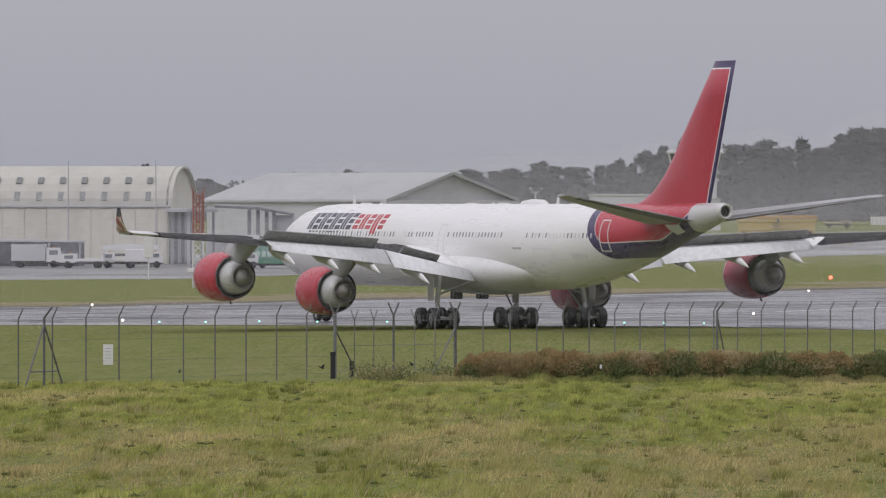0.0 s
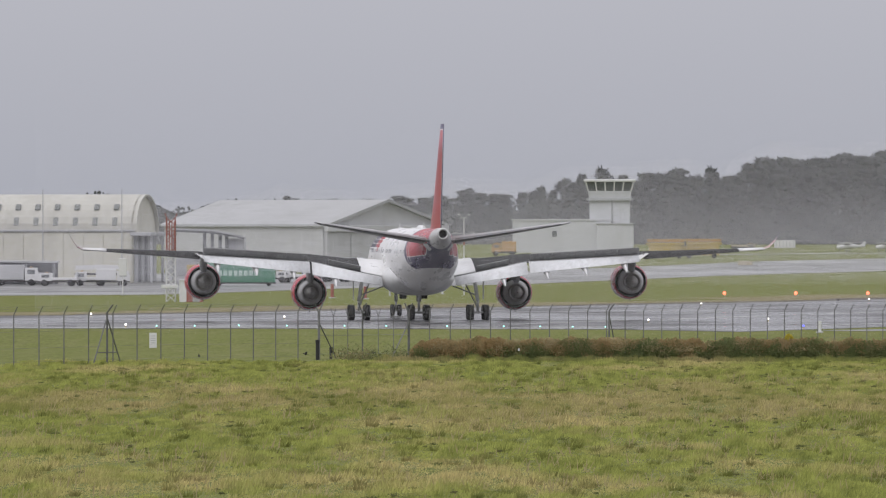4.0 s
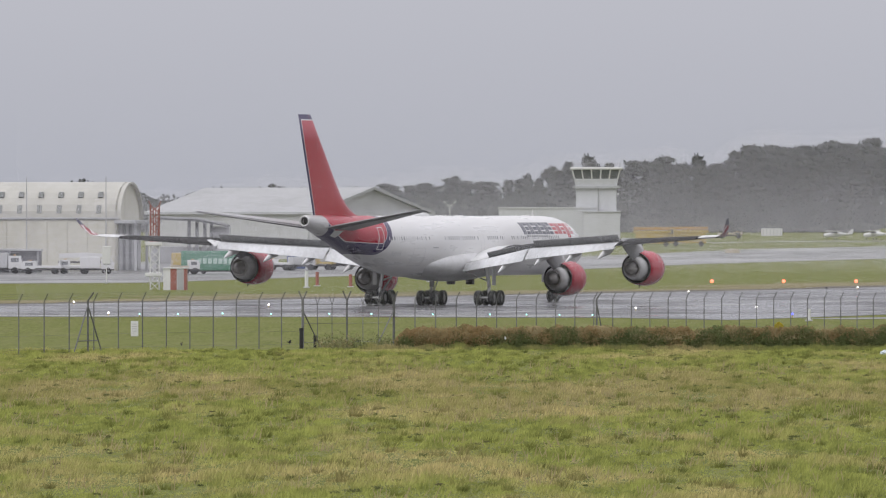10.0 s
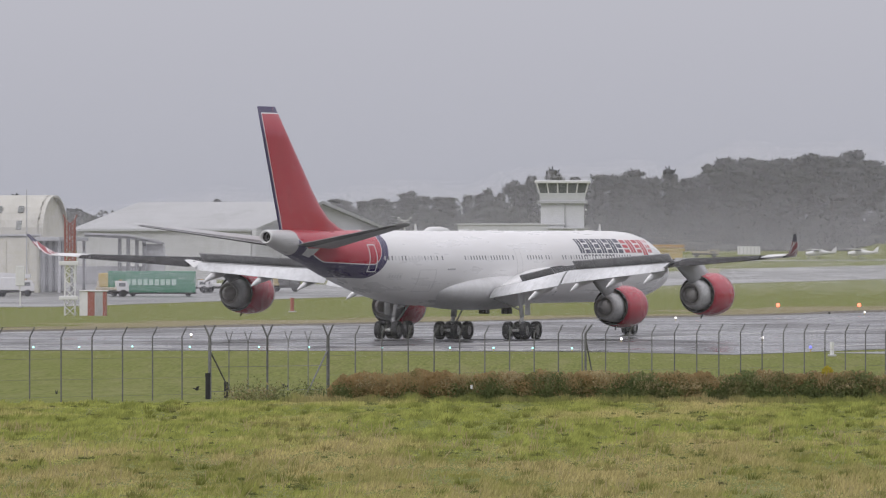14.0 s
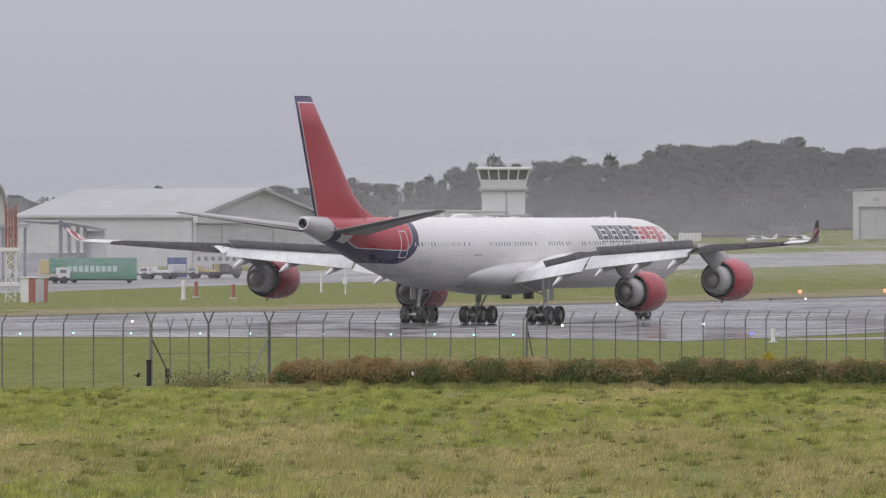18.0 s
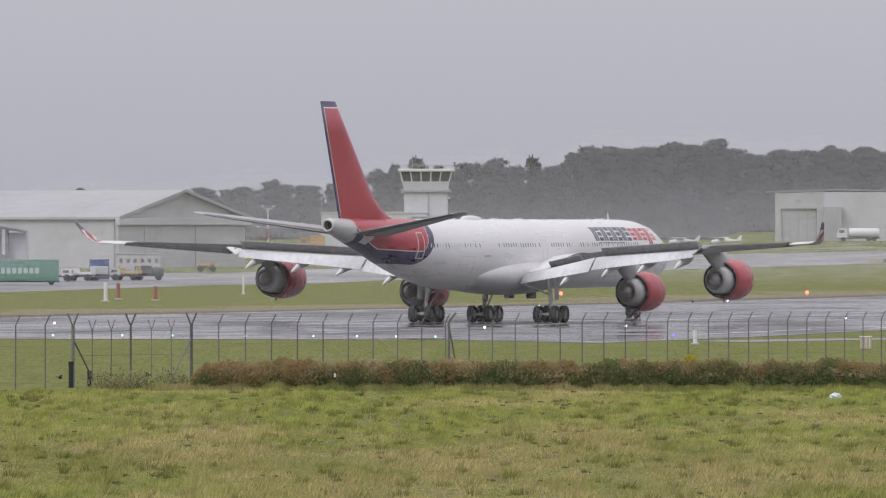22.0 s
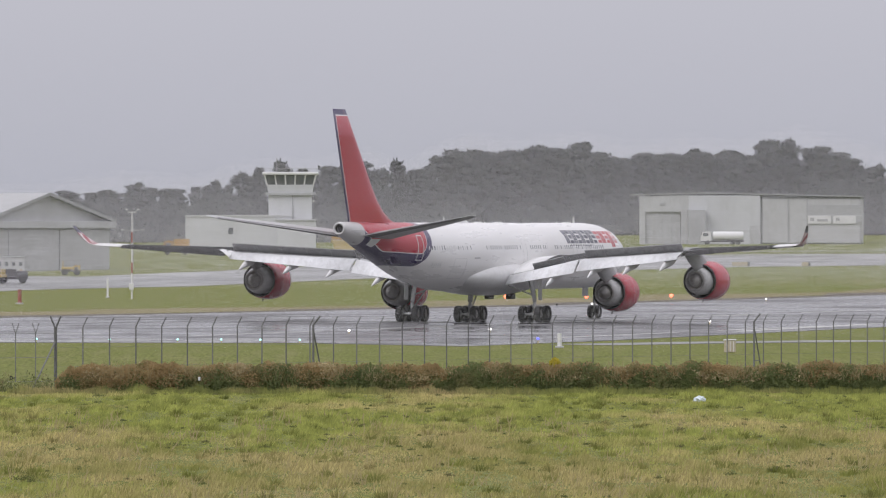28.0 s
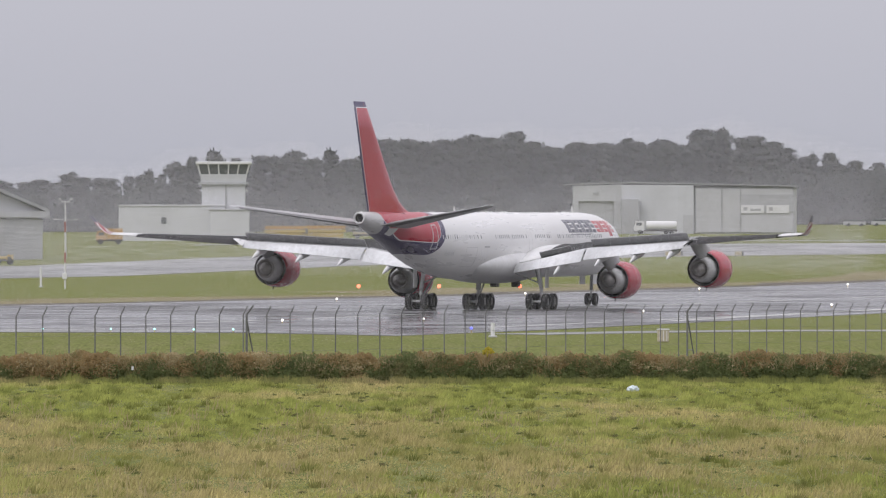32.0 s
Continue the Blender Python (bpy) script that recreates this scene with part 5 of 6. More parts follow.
        frame_lines(-19.2, -20.3, 5.2, 7.25, M_WHITE, 0.07)
        frame_lines(5.9, 4.9, 4.85, 6.9, M_SHADE)
        frame_lines(34.6, 33.5, 4.75, 6.75, M_SHADE)
        frame_lines(19.6, 18.5, 4.75, 6.75, M_SHADE)
        frame_lines(-9.9, -12.7, 3.7, 5.35, M_SHADE)
        part("door_handle_recess", skin_patch([(-6.6, 5.3), (-8.0, 5.3), (-8.0, 5.42), (-6.6, 5.42)], s, 0.02, 1, 2), M_STAB, hull)
        for k in range(2):
            part("service_port", skin_patch([(-9.6 - k * 0.5, 3.95), (-9.9 - k * 0.5, 3.95), (-9.9 - k * 0.5, 4.2), (-9.6 - k * 0.5, 4.2)], s, 0.02, 1, 1), M_WHITE, hull)
        # registration: a pale plate with dark bars
        part("registration_plate", skin_patch([(-15.2, 4.62), (-17.3, 4.62), (-17.3, 5.12), (-15.2, 5.12)], s, 0.010, 2, 2), M_WHITE, hull)
        for k in range(5):
            a = -15.4 - k * 0.37
            part("registration_bar", skin_patch([(a, 4.76), (a - 0.2, 4.76), (a - 0.2, 4.96), (a, 4.96)], s, 0.018, 1, 1), M_SHADE, hull)
        # lettering of the carrier: plain bars, upright and level by turns
        def mark(c0, c1, lo, hi, lean, mt, level):
            cells = [(0, 1, 0.0, 0.26), (0, 1, 0.37, 0.63), (0, 1, 0.74, 1.0)] if level else [(0, 0.40, 0, 1), (0.56, 0.96, 0, 1)]
            for u0, u1, v0, v1 in cells:
                z0, z1, f0, f1 = lo + (hi - lo) * v0, lo + (hi - lo) * v1, lean * v0, lean * v1
                xa, xb = c0 + (c1 - c0) * u0, c0 + (c1 - c0) * u1
                part("lettering_bar", skin_patch([(xa + f0, z0), (xb + f0, z0), (xb + f1, z1), (xa + f1, z1)], s, 0.014, 6, 1), mt, hull)
        x = 29.6 if s > 0 else 17.5
        step = -1.0 if s > 0 else 1.08
        lean = -0.16 if s > 0 else 0.16
        for k in range(8):
            mark(x + step * k, x + step * (k + 0.80), 6.52, 7.64, lean, M_NAVY, k % 2 == 1)
        x = x + step * 8.2
        for k in range(5):
            mark(x + step * 1.12 * k, x + step * (1.12 * k + 0.86), 6.2 if k == 3 else 6.55, 7.55, 0.0, M_REDLET, k % 2 == 0)
        # thin line of small print under it
        for k in range(9):
            a = x + step * (-7.6 + 0.62 * k)
            part("lettering_bar", skin_patch([(a, 6.30), (a + step * 0.36, 6.30), (a + step * 0.36, 6.42), (a, 6.42)], s, 0.012, 1, 1), M_WINDOW, hull)
    # cockpit glass
    for s in (-1, 1):
        for xa, xb in ((37.4, 36.7), (36.6, 35.9), (35.8, 35.2)):
            part("cockpit_pane", skin_patch([(xa, 5.62), (xb, 5.62), (xb - 0.15, 6.28), (xa - 0.25, 6.2)], s, 0.012, 2, 2), M_WINDOW, hull)
    # roof fittings
    part("satcom_hump", turned([(-1.6, 0.02), (-2.1, 0.30), (-3.4, 0.42), (-5.2, 0.38), (-6.4, 0.02)], 16, c=(0, 0, 8.17)), M_WHITE, hull, "", True)
    for x, h in ((-7.6, 0.55), (27.2, 0.6), (-17.5, 0.14), (22.5, 0.14), (3.0, 0.14)):
        zt = sum(body_at(x)[::2]) - 0.03
        part("blade_antenna", prism([(x + 0.25, zt), (x - 0.05, zt + h), (x - 0.2, zt + h), (x - 0.25, zt)], -0.025, 0.025), M_WHITE, hull)
    for x in (25.0, 6.5, 1.2):
        part("roof_fairing", bbox((x, 0, 8.28), (1.0, 0.5, 0.13), 0.05), M_WHITE, hull)
    for y in (0.95, -0.95):
        part("belly_box", bbox((7.0, y, 2.12), (0.8, 0.62, 0.5), 0.06), M_DARK, hull)
    part("beacon", bbox((-0.5, 0, 2.13), (0.3, 0.3, 0.2), 0.05), M_MASTRED, hull)
    build_gear(plane)
    return plane


PLANE_ROWS = [(0, -15.67, 538.1, 115.4), (0.5, -18.56, 602.9, 113.1), (1, -21.01, 678.9, 110.8), (1.5, -20.86, 662.8, 108.3), (2, -20.61, 644.3, 105.7), (2.5, -20.35, 627.0, 103.2),
              (3, -20.15, 613.3, 100.7), (3.5, -20.19, 609.7, 98.1), (5.5, -20.6, 619.7, 87.8), (6, -20.57, 621.9, 85.5), (6.5, -20.41, 621.9, 83.4), (7, -20.33, 626.1, 81.3),
              (7.5, -20.04, 625.0, 79.3), (8, -19.74, 625.4, 77.4), (8.5, -19.39, 626.2, 75.7), (9, -19.01, 627.3, 74.1), (9.5, -18.58, 629.0, 72.7), (10, -18.23, 635.5, 71.4),
              (10.5, -18.13, 652.2, 70.2), (11, -18.11, 673.0, 69.2), (11.5, -15.34, 599.4, 68.4), (12, -13.54, 573.1, 67.8), (12.5, -13.72, 592.0, 67.3), (13, -13.42, 606.7, 66.9),
              (14, -11.95, 609.4, 66.6), (15, -10.4, 612.2, 66.65), (16.0, -8.85, 615.6, 66.8), (17.5, -6.5, 620.8, 67.0), (19.0, -4.15, 627.0, 67.35), (21.0, -0.85, 635.6, 68.0), (23.0, 2.55, 645.2, 68.85),
              (25.5, 6.7, 654.6, 69.7), (28.0, 10.9, 664.6, 70.5), (30.0, 14.2, 672.4, 70.9), (32.0, 17.5, 680.3, 71.3)]


def motions():
    walk(airliner, [(t, pose(x, y, 0.035, 0, 0, hd)) for t, x, y, hd in PLANE_ROWS])
    # the wheels roll the way that they are carried
    tt = [k * 0.25 for k in range(129)]
    def at(t):
        for a, b in zip(PLANE_ROWS, PLANE_ROWS[1:]):
            if t <= b[0]:
                f = (t - a[0]) / (b[0] - a[0])
                return [p + (q - p) * f for p, q in zip(a[1:], b[1:])]
    for ob, p, r in WHEELS:
        turn, rows, last = 0.0, [], None
        for t in tt:
            x, y, hd = at(t)
            c, s = math.cos(radians(hd)), math.sin(radians(hd))
            w = Vector((x + p.x * c - p.y * s, y + p.x * s + p.y * c))
            if last is not None:
                turn += max(-1.2, min(1.2, (w - last).dot(Vector((c, s))) / r))
            last = w
            rows.append((t, Matrix.Translation(p) @ Matrix.Rotation(turn, 4, 'Y')))
        walk(ob, rows)


# ---- buildings ----
def gable_hangar():
    """Pale hangar with a low-pitched roof, its gable doors towards the apron."""
    L, W, eave, ridge = 36.0, 27.0, 7.4, 11.2
    t = thing("gabled_hangar", pose(-51.8, 1150, 1.4, 0, 0, 49), "pale grey metal-clad aircraft hangar with a shallow gabled roof", "hangar")
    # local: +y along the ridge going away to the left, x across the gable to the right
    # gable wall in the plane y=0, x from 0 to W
    # gable and door leaves take a lighter grey to imitate haze
    part("gable_wall", prism([(0, 0), (W, 0), (W, eave), (W / 2, ridge), (0, eave)], 0.0, 0.35), M_CLAD, t, "grey gable front, lightened in colour for haze")
    part("side_wall", bbox((0.15, L / 2, eave / 2), (0.3, L - 0.8, eave)), M_CLAD, t, "pale ribbed side wall")
    part("far_wall", bbox((W - 0.15, L / 2, eave / 2), (0.3, L - 0.8, eave)), M_CLAD, t)
    part("rear_wall", prism([(0, 0), (W, 0), (W, eave), (W / 2, ridge), (0, eave)], L - 0.35, L), M_CLAD, t)
    for s in (0, 1):
        a = (-0.5, eave - 0.15) if s == 0 else (W + 0.5, eave - 0.15)
        pts = [a, (W / 2, ridge), (W / 2, ridge + 0.3), (a[0], a[1] + 0.3)]
        part("roof_slope", prism(pts, -0.7, L + 0.6), M_ROOF, t, "pale metal roof slope")
    part("fascia", prism([(-0.5, eave - 0.2), (W / 2, ridge - 0.05), (W + 0.5, eave - 0.2), (W + 0.5, eave + 0.25), (W / 2, ridge + 0.4), (-0.5, eave + 0.25)], -0.9, -0.7), M_ROOF, t)
    for k in range(5):
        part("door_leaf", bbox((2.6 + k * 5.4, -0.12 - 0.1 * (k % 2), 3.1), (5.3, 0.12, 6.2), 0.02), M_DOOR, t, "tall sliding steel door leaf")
    part("door_track", bbox((W / 2, -0.45, 6.9), (W + 1.2, 0.9, 1.0), 0.05), M_CLAD, t, "pale door-track band across the gable")
    for k in range(17):
        part("wall_rib", bbox((-0.005, 1.6 + k * 2.0, eave / 2), (0.03, 0.10, eave - 0.3)), M_CLAD, t)
    for k in range(5):
        # the lit look is white paint; these panes do not glow
        part("window", bbox((-0.04, 20.5 + k * 1.3, 1.9), (0.1, 0.9, 0.9), 0.01), M_WHITE, t, "small window painted white to look lit")
    part("downpipe", brod((-0.15, 0.6, 0), (-0.15, 0.6, eave), 0.1), M_CLAD2, t)
    part("gutter", bbox((-0.55, L / 2, eave - 0.1), (0.25, L, 0.22), 0.03), M_CLAD2, t)


def arched_hangar():
    """Cream hangar with a steep curved roof, rows of rooflights, and a dark open door bay at its end."""
    W, L, wall, top = 15.0, 62.0, 7.6, 12.9
    t = thing("arched_hangar", pose(-75.8, 1052, 0.4, 0, 0, -9), "cream steel hangar with a curved roof and small rooflights", "hangar")
    # local: x runs left along the building from the end wall, y away
    arc = [(W / 2 - W / 2 * math.cos(math.pi * k / 16), wall + (top - wall) * math.sin(math.pi * k / 16)) for k in range(17)]
    part("front_wall", bbox((-L / 2, 0.15, wall / 2), (L, 0.3, wall)), M_CREAM, t, "cream ribbed long wall")
    part("rear_wall", bbox((-L / 2, W - 0.15, wall / 2), (L, 0.3, wall)), M_CREAM, t)
    outer = arc + [(p[0], p[1] - 0.3) for p in arc[::-1]]
    part("curved_roof", prism(outer, -L, 0.5, 'x'), M_CREAMR, t, "pale curved metal roof")
    part("end_wall", prism([(0, 0), (0, wall)] + arc[1:-1] + [(W, wall), (W, 0)], -0.35, -0.05, 'x'), M_CREAM, t)
    part("eave_band", bbox((-L / 2, -0.12, wall), (L + 0.4, 0.3, 0.28), 0.03), M_CLAD2, t)
    for k in range(7):
        part("end_door_leaf", bbox((0.12, 1.6 + k * 2.0, 3.4), (0.2, 1.9, 6.8), 0.03), M_DKDOOR_SHADE if k % 2 else M_DOOR, t, "tall door leaf of the end bay")
    part("door_gantry", bbox((1.4, W / 2, 7.1), (3.2, W + 2.4, 0.5), 0.04), M_CLAD2, t, "grey door gantry over the end bay")
    for k in range(3):
        part("gantry_post", bbox((2.7, 0.2 + k * (W - 0.4) / 2, 3.5), (0.35, 0.35, 7.0)), M_CLAD2, t)
    for k in range(15):
        for row, (y, z) in enumerate(((0.35, 8.9), (1.5, 11.0))):
            x = -2.8 - k * 2.95
            m = Matrix.Translation((x, y, z)) @ Matrix.Rotation(radians(-20 if row == 0 else -38), 4, 'X')
            part("rooflight", bbox((0, 0, 0), (0.75, 0.22, 1.25 if row == 0 else 1.0), 0.02, m), M_ROOFLIGHT, t)
    for k in range(20):
        part("wall_rib", bbox((-1.5 - k * 3.0, -0.05, wall / 2), (0.1, 0.1, wall - 0.2)), M_CREAM, t)
    for x in (-1.4, -13.2):
        part("lamp_mast", brod((x, -1.2, 0), (x, -1.2, 13.6), 0.11, 6, 0.06), M_STAB, t)


def control_tower():
    t = thing("control_tower", pose(-9.1, 1400, 1.7), "white-rendered airfield control tower with a glazed cab", "tower")
    part("base_block", bbox((-9.0, 3, 4.0), (18.6, 12, 8.2), 0.06), M_RENDER, t, "white two-storey base block")
    part("parapet", bbox((-9.0, 3, 8.2), (18.9, 12.3, 0.35), 0.04), M_CLAD, t)
    part("window", bbox((-10.4, -3.02, 5.6), (0.9, 0.1, 1.1), 0.02), M_GLASS, t, "small dark square window")
    part("annex", bbox((1.1, 0.5, 3.6), (6.8, 10, 7.6), 0.06), M_RENDER, t, "pale annex beside the tower")
    part("annex_roof", bbox((1.1, 0.5, 7.5), (7.3, 10.4, 0.3), 0.04), M_CLAD2, t)
    part("shaft", bbox((0, 3, 8.2), (7.6, 7.4, 8.0), 0.05), M_RENDER, t, "square white tower shaft")
    part("gallery", bbox((0, 3, 12.1), (8.8, 8.6, 0.5), 0.05), M_CLAD2, t)
    bm = bmesh.new()
    loft(bm, [[(-3.9, -0.8, 12.3), (3.9, -0.8, 12.3), (3.9, 6.8, 12.3), (-3.9, 6.8, 12.3)], [(-4.1, -1.0, 13.7), (4.1, -1.0, 13.7), (4.1, 7.0, 13.7), (-4.1, 7.0, 13.7)]])
    bmesh.ops.recalc_face_normals(bm, faces=bm.faces)
    part("cab_apron_wall", bm, M_RENDER, t)
    bm = bmesh.new()
    loft(bm, [[(-4.0, -0.9, 13.7), (4.0, -0.9, 13.7), (4.0, 6.9, 13.7), (-4.0, 6.9, 13.7)], [(-4.45, -1.35, 15.4), (4.45, -1.35, 15.4), (4.45, 7.35, 15.4), (-4.45, 7.35, 15.4)]])
    bmesh.ops.recalc_face_normals(bm, faces=bm.faces)
    part("cab_glazing", bm, M_GLASS, t, "outward-leaning dark cab glass")
    for k in range(6):
        f = k / 5
        part("mullion", brod((-4.05 + 8.1 * f, -0.95, 13.7), (-4.5 + 9.0 * f, -1.42, 15.4), 0.14, 5), M_WHITE, t)
    for k in range(4):
        f = k / 3
        for s in (-1, 1):
            part("mullion", brod((s * 4.05, -0.9 + 7.8 * f, 13.7), (s * 4.5, -1.35 + 8.7 * f, 15.4), 0.09, 5), M_WHITE, t)
    part("cab_roof", bbox((0, 3, 15.65), (9.8, 9.6, 0.5), 0.1), M_WHITE, t, "flat white cab roof")
    for k in range(9):
        part("railing", brod((-4.6 + k * 1.15, -1.6, 15.9), (-4.6 + k * 1.15, -1.6, 16.6), 0.03, 4), M_STAB, t)
    part("roof_rail", brod((-4.7, -1.6, 16.5), (4.7, -1.6, 16.5), 0.035, 4), M_STAB, t)
    part("aerial", brod((-2.4, 3, 15.9), (-2.4, 3, 18.4), 0.05, 5), M_STAB, t)
    part("downpipe", brod((0.4, -1.1, 0), (0.4, -0.75, 12.2), 0.09, 5), M_STAB, t)
    for z in (10.8, 12.0):
        part("wall_lamp", bbox((4.1, -0.9, z), (0.35, 0.3, 0.35), 0.05), M_WHITE, t)


def flat_hangar():
    t = thing("flat_roofed_hangar", pose(54.8, 1472, 4.6, 0, 0, 3), "grey and white flat-roofed hangar with two notice panels on its wall", "hangar")
    part("door_front", prism([(0, 0), (1.0, 0), (1.0, 6.2), (7.6, 6.2), (7.6, 0), (8.9, 0), (8.9, 9.3), (0, 9.0)], -0.3, 0.7), M_CLAD, t, "pale hangar end with a recessed door")
    for k in range(4):
        part("recessed_door", bbox((1.85 + k * 1.62, 0.25, 3.1), (1.58, 0.16, 6.2), 0.02), M_DOOR, t, "grey steel door leaf")
    part("vent", bbox((4.2, -0.34, 7.6), (1.0, 0.12, 0.5), 0.03), M_CLAD2, t)
    part("lean_to", bbox((10.4, -1.0, 3.3), (3.2, 2.6, 6.6), 0.05), M_CLAD2, t, "mid-grey boxed lean-to beside the door")
    part("white_bay", bbox((15.6, 8.6, 4.6), (13.4, 18, 9.2), 0.06), M_RENDER, t, "white clad bay")
    part("dark_bay", bbox((31.9, 9.0, 4.5), (19.2, 18, 9.0), 0.5), M_CLAD, t, "grey clad bay with a rounded corner")
    # flat darker panel put on the wall in place of a shadow
    part("shadow_panel", bbox((36.1, -0.06, 5.9), (10.2, 0.14, 3.2), 0.02), M_CLAD2, t, "darker grey panel standing for shadow on the wall")
    part("roof", prism([(-0.3, 9.2), (11.2, 9.55), (42.0, 8.9), (42.0, 9.1), (11.2, 9.8), (-0.3, 9.45)], -0.5, 18.2), M_ROOF, t)
    for x, w in ((33.2, 4.3), (37.9, 4.2)):
        p = part("notice_panel", bbox((x, -0.2, 4.75), (w, 0.1, 1.5), 0.02), M_WHITE, t, "white notice panel on the wall")
        part("notice_mark", bbox((x - w * 0.30, -0.27, 4.8), (0.7, 0.05, 0.6), 0.02), M_STAB, p)
        if x < 35:
            part("notice_bar", bbox((x + 0.6, -0.27, 4.65), (2.0, 0.05, 0.4), 0.02), M_STAB, p)
    for k in range(9):
        part("wall_rib", bbox((12.6 + k * 1.15, -0.42, 4.6), (0.06, 0.06, 9.0)), M_RENDER, t)
    for x in (27.5, 31.0, 40.8):
        part("downpipe", brod((x, -0.1, 0), (x, -0.1, 8.8), 0.09, 5), M_CLAD2, t)
    part("side_door", bbox((21.3, -0.46, 1.9), (1.9, 0.1, 3.6), 0.02), M_DOOR, t)


def canopy_building():
    t = thing("canopy_shelter", pose(-68.0, 1112, 0.9, 0, 0, 0), "grey service building with an overhanging canopy, coloured dark for shade, on pillars", "building")
    # canopy and pillars take a dark colour for the shade beneath
    part("canopy", prism([(-5.6, 6.9), (0.5, 6.6), (5.2, 5.8), (5.2, 6.1), (0.6, 7.0), (-5.6, 7.3)], -3.0, 3.0), M_DKDOOR_SHADE, t, "thin canopy roof coloured dark for its shaded underside")
    part("canopy_fascia", prism([(-5.6, 7.2), (0.6, 6.95), (5.2, 6.05), (5.2, 6.3), (0.6, 7.2), (-5.6, 7.45)], -3.15, -3.0), M_CLAD2, t)
    for x in (-0.8, 0.4, 1.6, 2.6):
        part("pillar", bbox((x, -1.6, 3.3), (0.5, 0.5, 6.7)), M_DKDOOR_SHADE, t)
    part("store_block", bbox((4.0, 1.2, 2.9), (2.6, 4.5, 5.9), 0.05), M_CLAD, t, "pale store block")
    part("low_wing", bbox((-1.0, 2.6, 1.4), (12.0, 3.2, 2.8), 0.05), M_CLAD2, t)


# ---- airfield equipment ----
def lattice(bm, x, y, z0, z1, w0, w1, n):
    for s in ((-1, -1), (1, -1), (1, 1), (-1, 1)):
        rod(bm, (x + s[0] * w0, y + s[1] * w0, z0), (x + s[0] * w1, y + s[1] * w1, z1), 0.05, 4)
    for k in range(n):
        a, b = k / n, (k + 1) / n
        wa, wb = w0 + (w1 - w0) * a, w0 + (w1 - w0) * b
        za, zb = z0 + (z1 - z0) * a, z0 + (z1 - z0) * b
        for (p, q) in (((-1, -1), (1, -1)), ((1, -1), (1, 1)), ((1, 1), (-1, 1)), ((-1, 1), (-1, -1))):
            rod(bm, (x + p[0] * wa, y + p[1] * wa, za), (x + q[0] * wb, y + q[1] * wb, zb), 0.032, 4)
            rod(bm, (x + q[0] * wa, y + q[1] * wa, za), (x + p[0] * wb, y + p[1] * wb, zb), 0.032, 4)
    return bm


def glide_mast():
    t = thing("glide_path_mast", pose(-54.0, 792, 0), "tall lattice antenna mast, white below and red above", "mast")
    part("lower_lattice", lattice(bmesh.new(), 0, 0, 0, 5.3, 0.5, 0.5, 6), M_WHITE, t, "white lattice")
    part("upper_lattice", lattice(bmesh.new(), 0, 0, 5.3, 9.5, 0.5, 0.5, 5), M_MASTRED, t, "red lattice")
    for z in (1.75, 5.2):
        part("antenna_panel", bbox((-0.1, -0.6, z), (1.9, 0.3, 0.42), 0.05), M_WHITE, t, "white antenna panel")
    for k in range(4):
        for q in (-0.42, -0.14, 0.14, 0.42):
            part("screen_bar", bbox((q, -0.56, 5.85 + k * 0.95), (0.13, 0.06, 0.88), 0.02), M_MASTRED, t, "red screen bar, colour washed out for haze")
    for s in (-1, 1):
        part("obstacle_light", brod((s * 0.45, 0, 9.5), (s * 0.7, 0, 10.0), 0.06, 5), M_MASTRED, t)
    h = thing("equipment_hut", pose(-51.7, 791.5, 0), "small equipment hut in red and white upright bands", "hut")
    for k, mt in enumerate((M_WHITE, M_MASTRED, M_WHITE, M_MASTRED)):
        w = (0.8, 0.7, 0.8, 0.3)[k]
        x = (-0.85, -0.1, 0.65, 1.2)[k]
        part("wall_band", bbox((x, 0, 1.2), (w, 2.2, 2.4)), mt if k < 2 else (M_CLAD if k == 2 else M_MASTRED), h)
    part("roof", bbox((0.1, 0, 2.46), (2.8, 2.4, 0.12), 0.03), M_WHITE, h)
    part("door", bbox((0.65, -1.12, 1.05), (0.6, 0.05, 1.9), 0.01), M_CLAD2, h)


def slim_mast(x, y, h, label):
    t = thing("monitor_mast", pose(x, y, ground_z(x, y)), label, "mast", "thin masts on the grass")
    part("pole", brod((0, 0, 0), (0, 0, h), 0.09, 6, 0.05), M_WHITE, t)
    part("cross_arm", bbox((0, 0, h), (1.0, 0.08, 0.08)), M_WHITE, t)
    part("box", bbox((-0.05, -0.15, 1.4), (0.5, 0.3, 0.7), 0.03), M_WHITE, t)
    for k in range(2):
        part("red_band", brod((0, 0, h * (0.3 + 0.35 * k)), (0, 0, h * (0.42 + 0.35 * k)), 0.1, 6, 0.09), M_MASTRED, t)


def small_monitor(x, y):
    t = thing("monitor_antenna", pose(x, y, 0), "white antenna panel on a thin post in the grass", "antenna")
    part("pole", brod((0, 0, 0), (0, 0, 4.6), 0.07, 6), M_WHITE, t)
    part("panel", bbox((0, -0.1, 3.5), (1.0, 0.25, 2.2), 0.05), M_WHITE, t)
    part("foot", bbox((0, 0, 0.12), (0.5, 0.5, 0.24), 0.03), M_CLAD, t)


def marker(x, y, h, mt, label, r=0.12):
    t = thing("marker_post", pose(x, y, ground_z(x, y)), label, "post", "posts on the grass")
    part("shaft", brod((0, 0, 0), (0, 0, h), r, 8), mt, t)
    part("base", bbox((0, 0, 0.06), (r * 4, r * 4, 0.12), 0.02), M_CLAD, t)


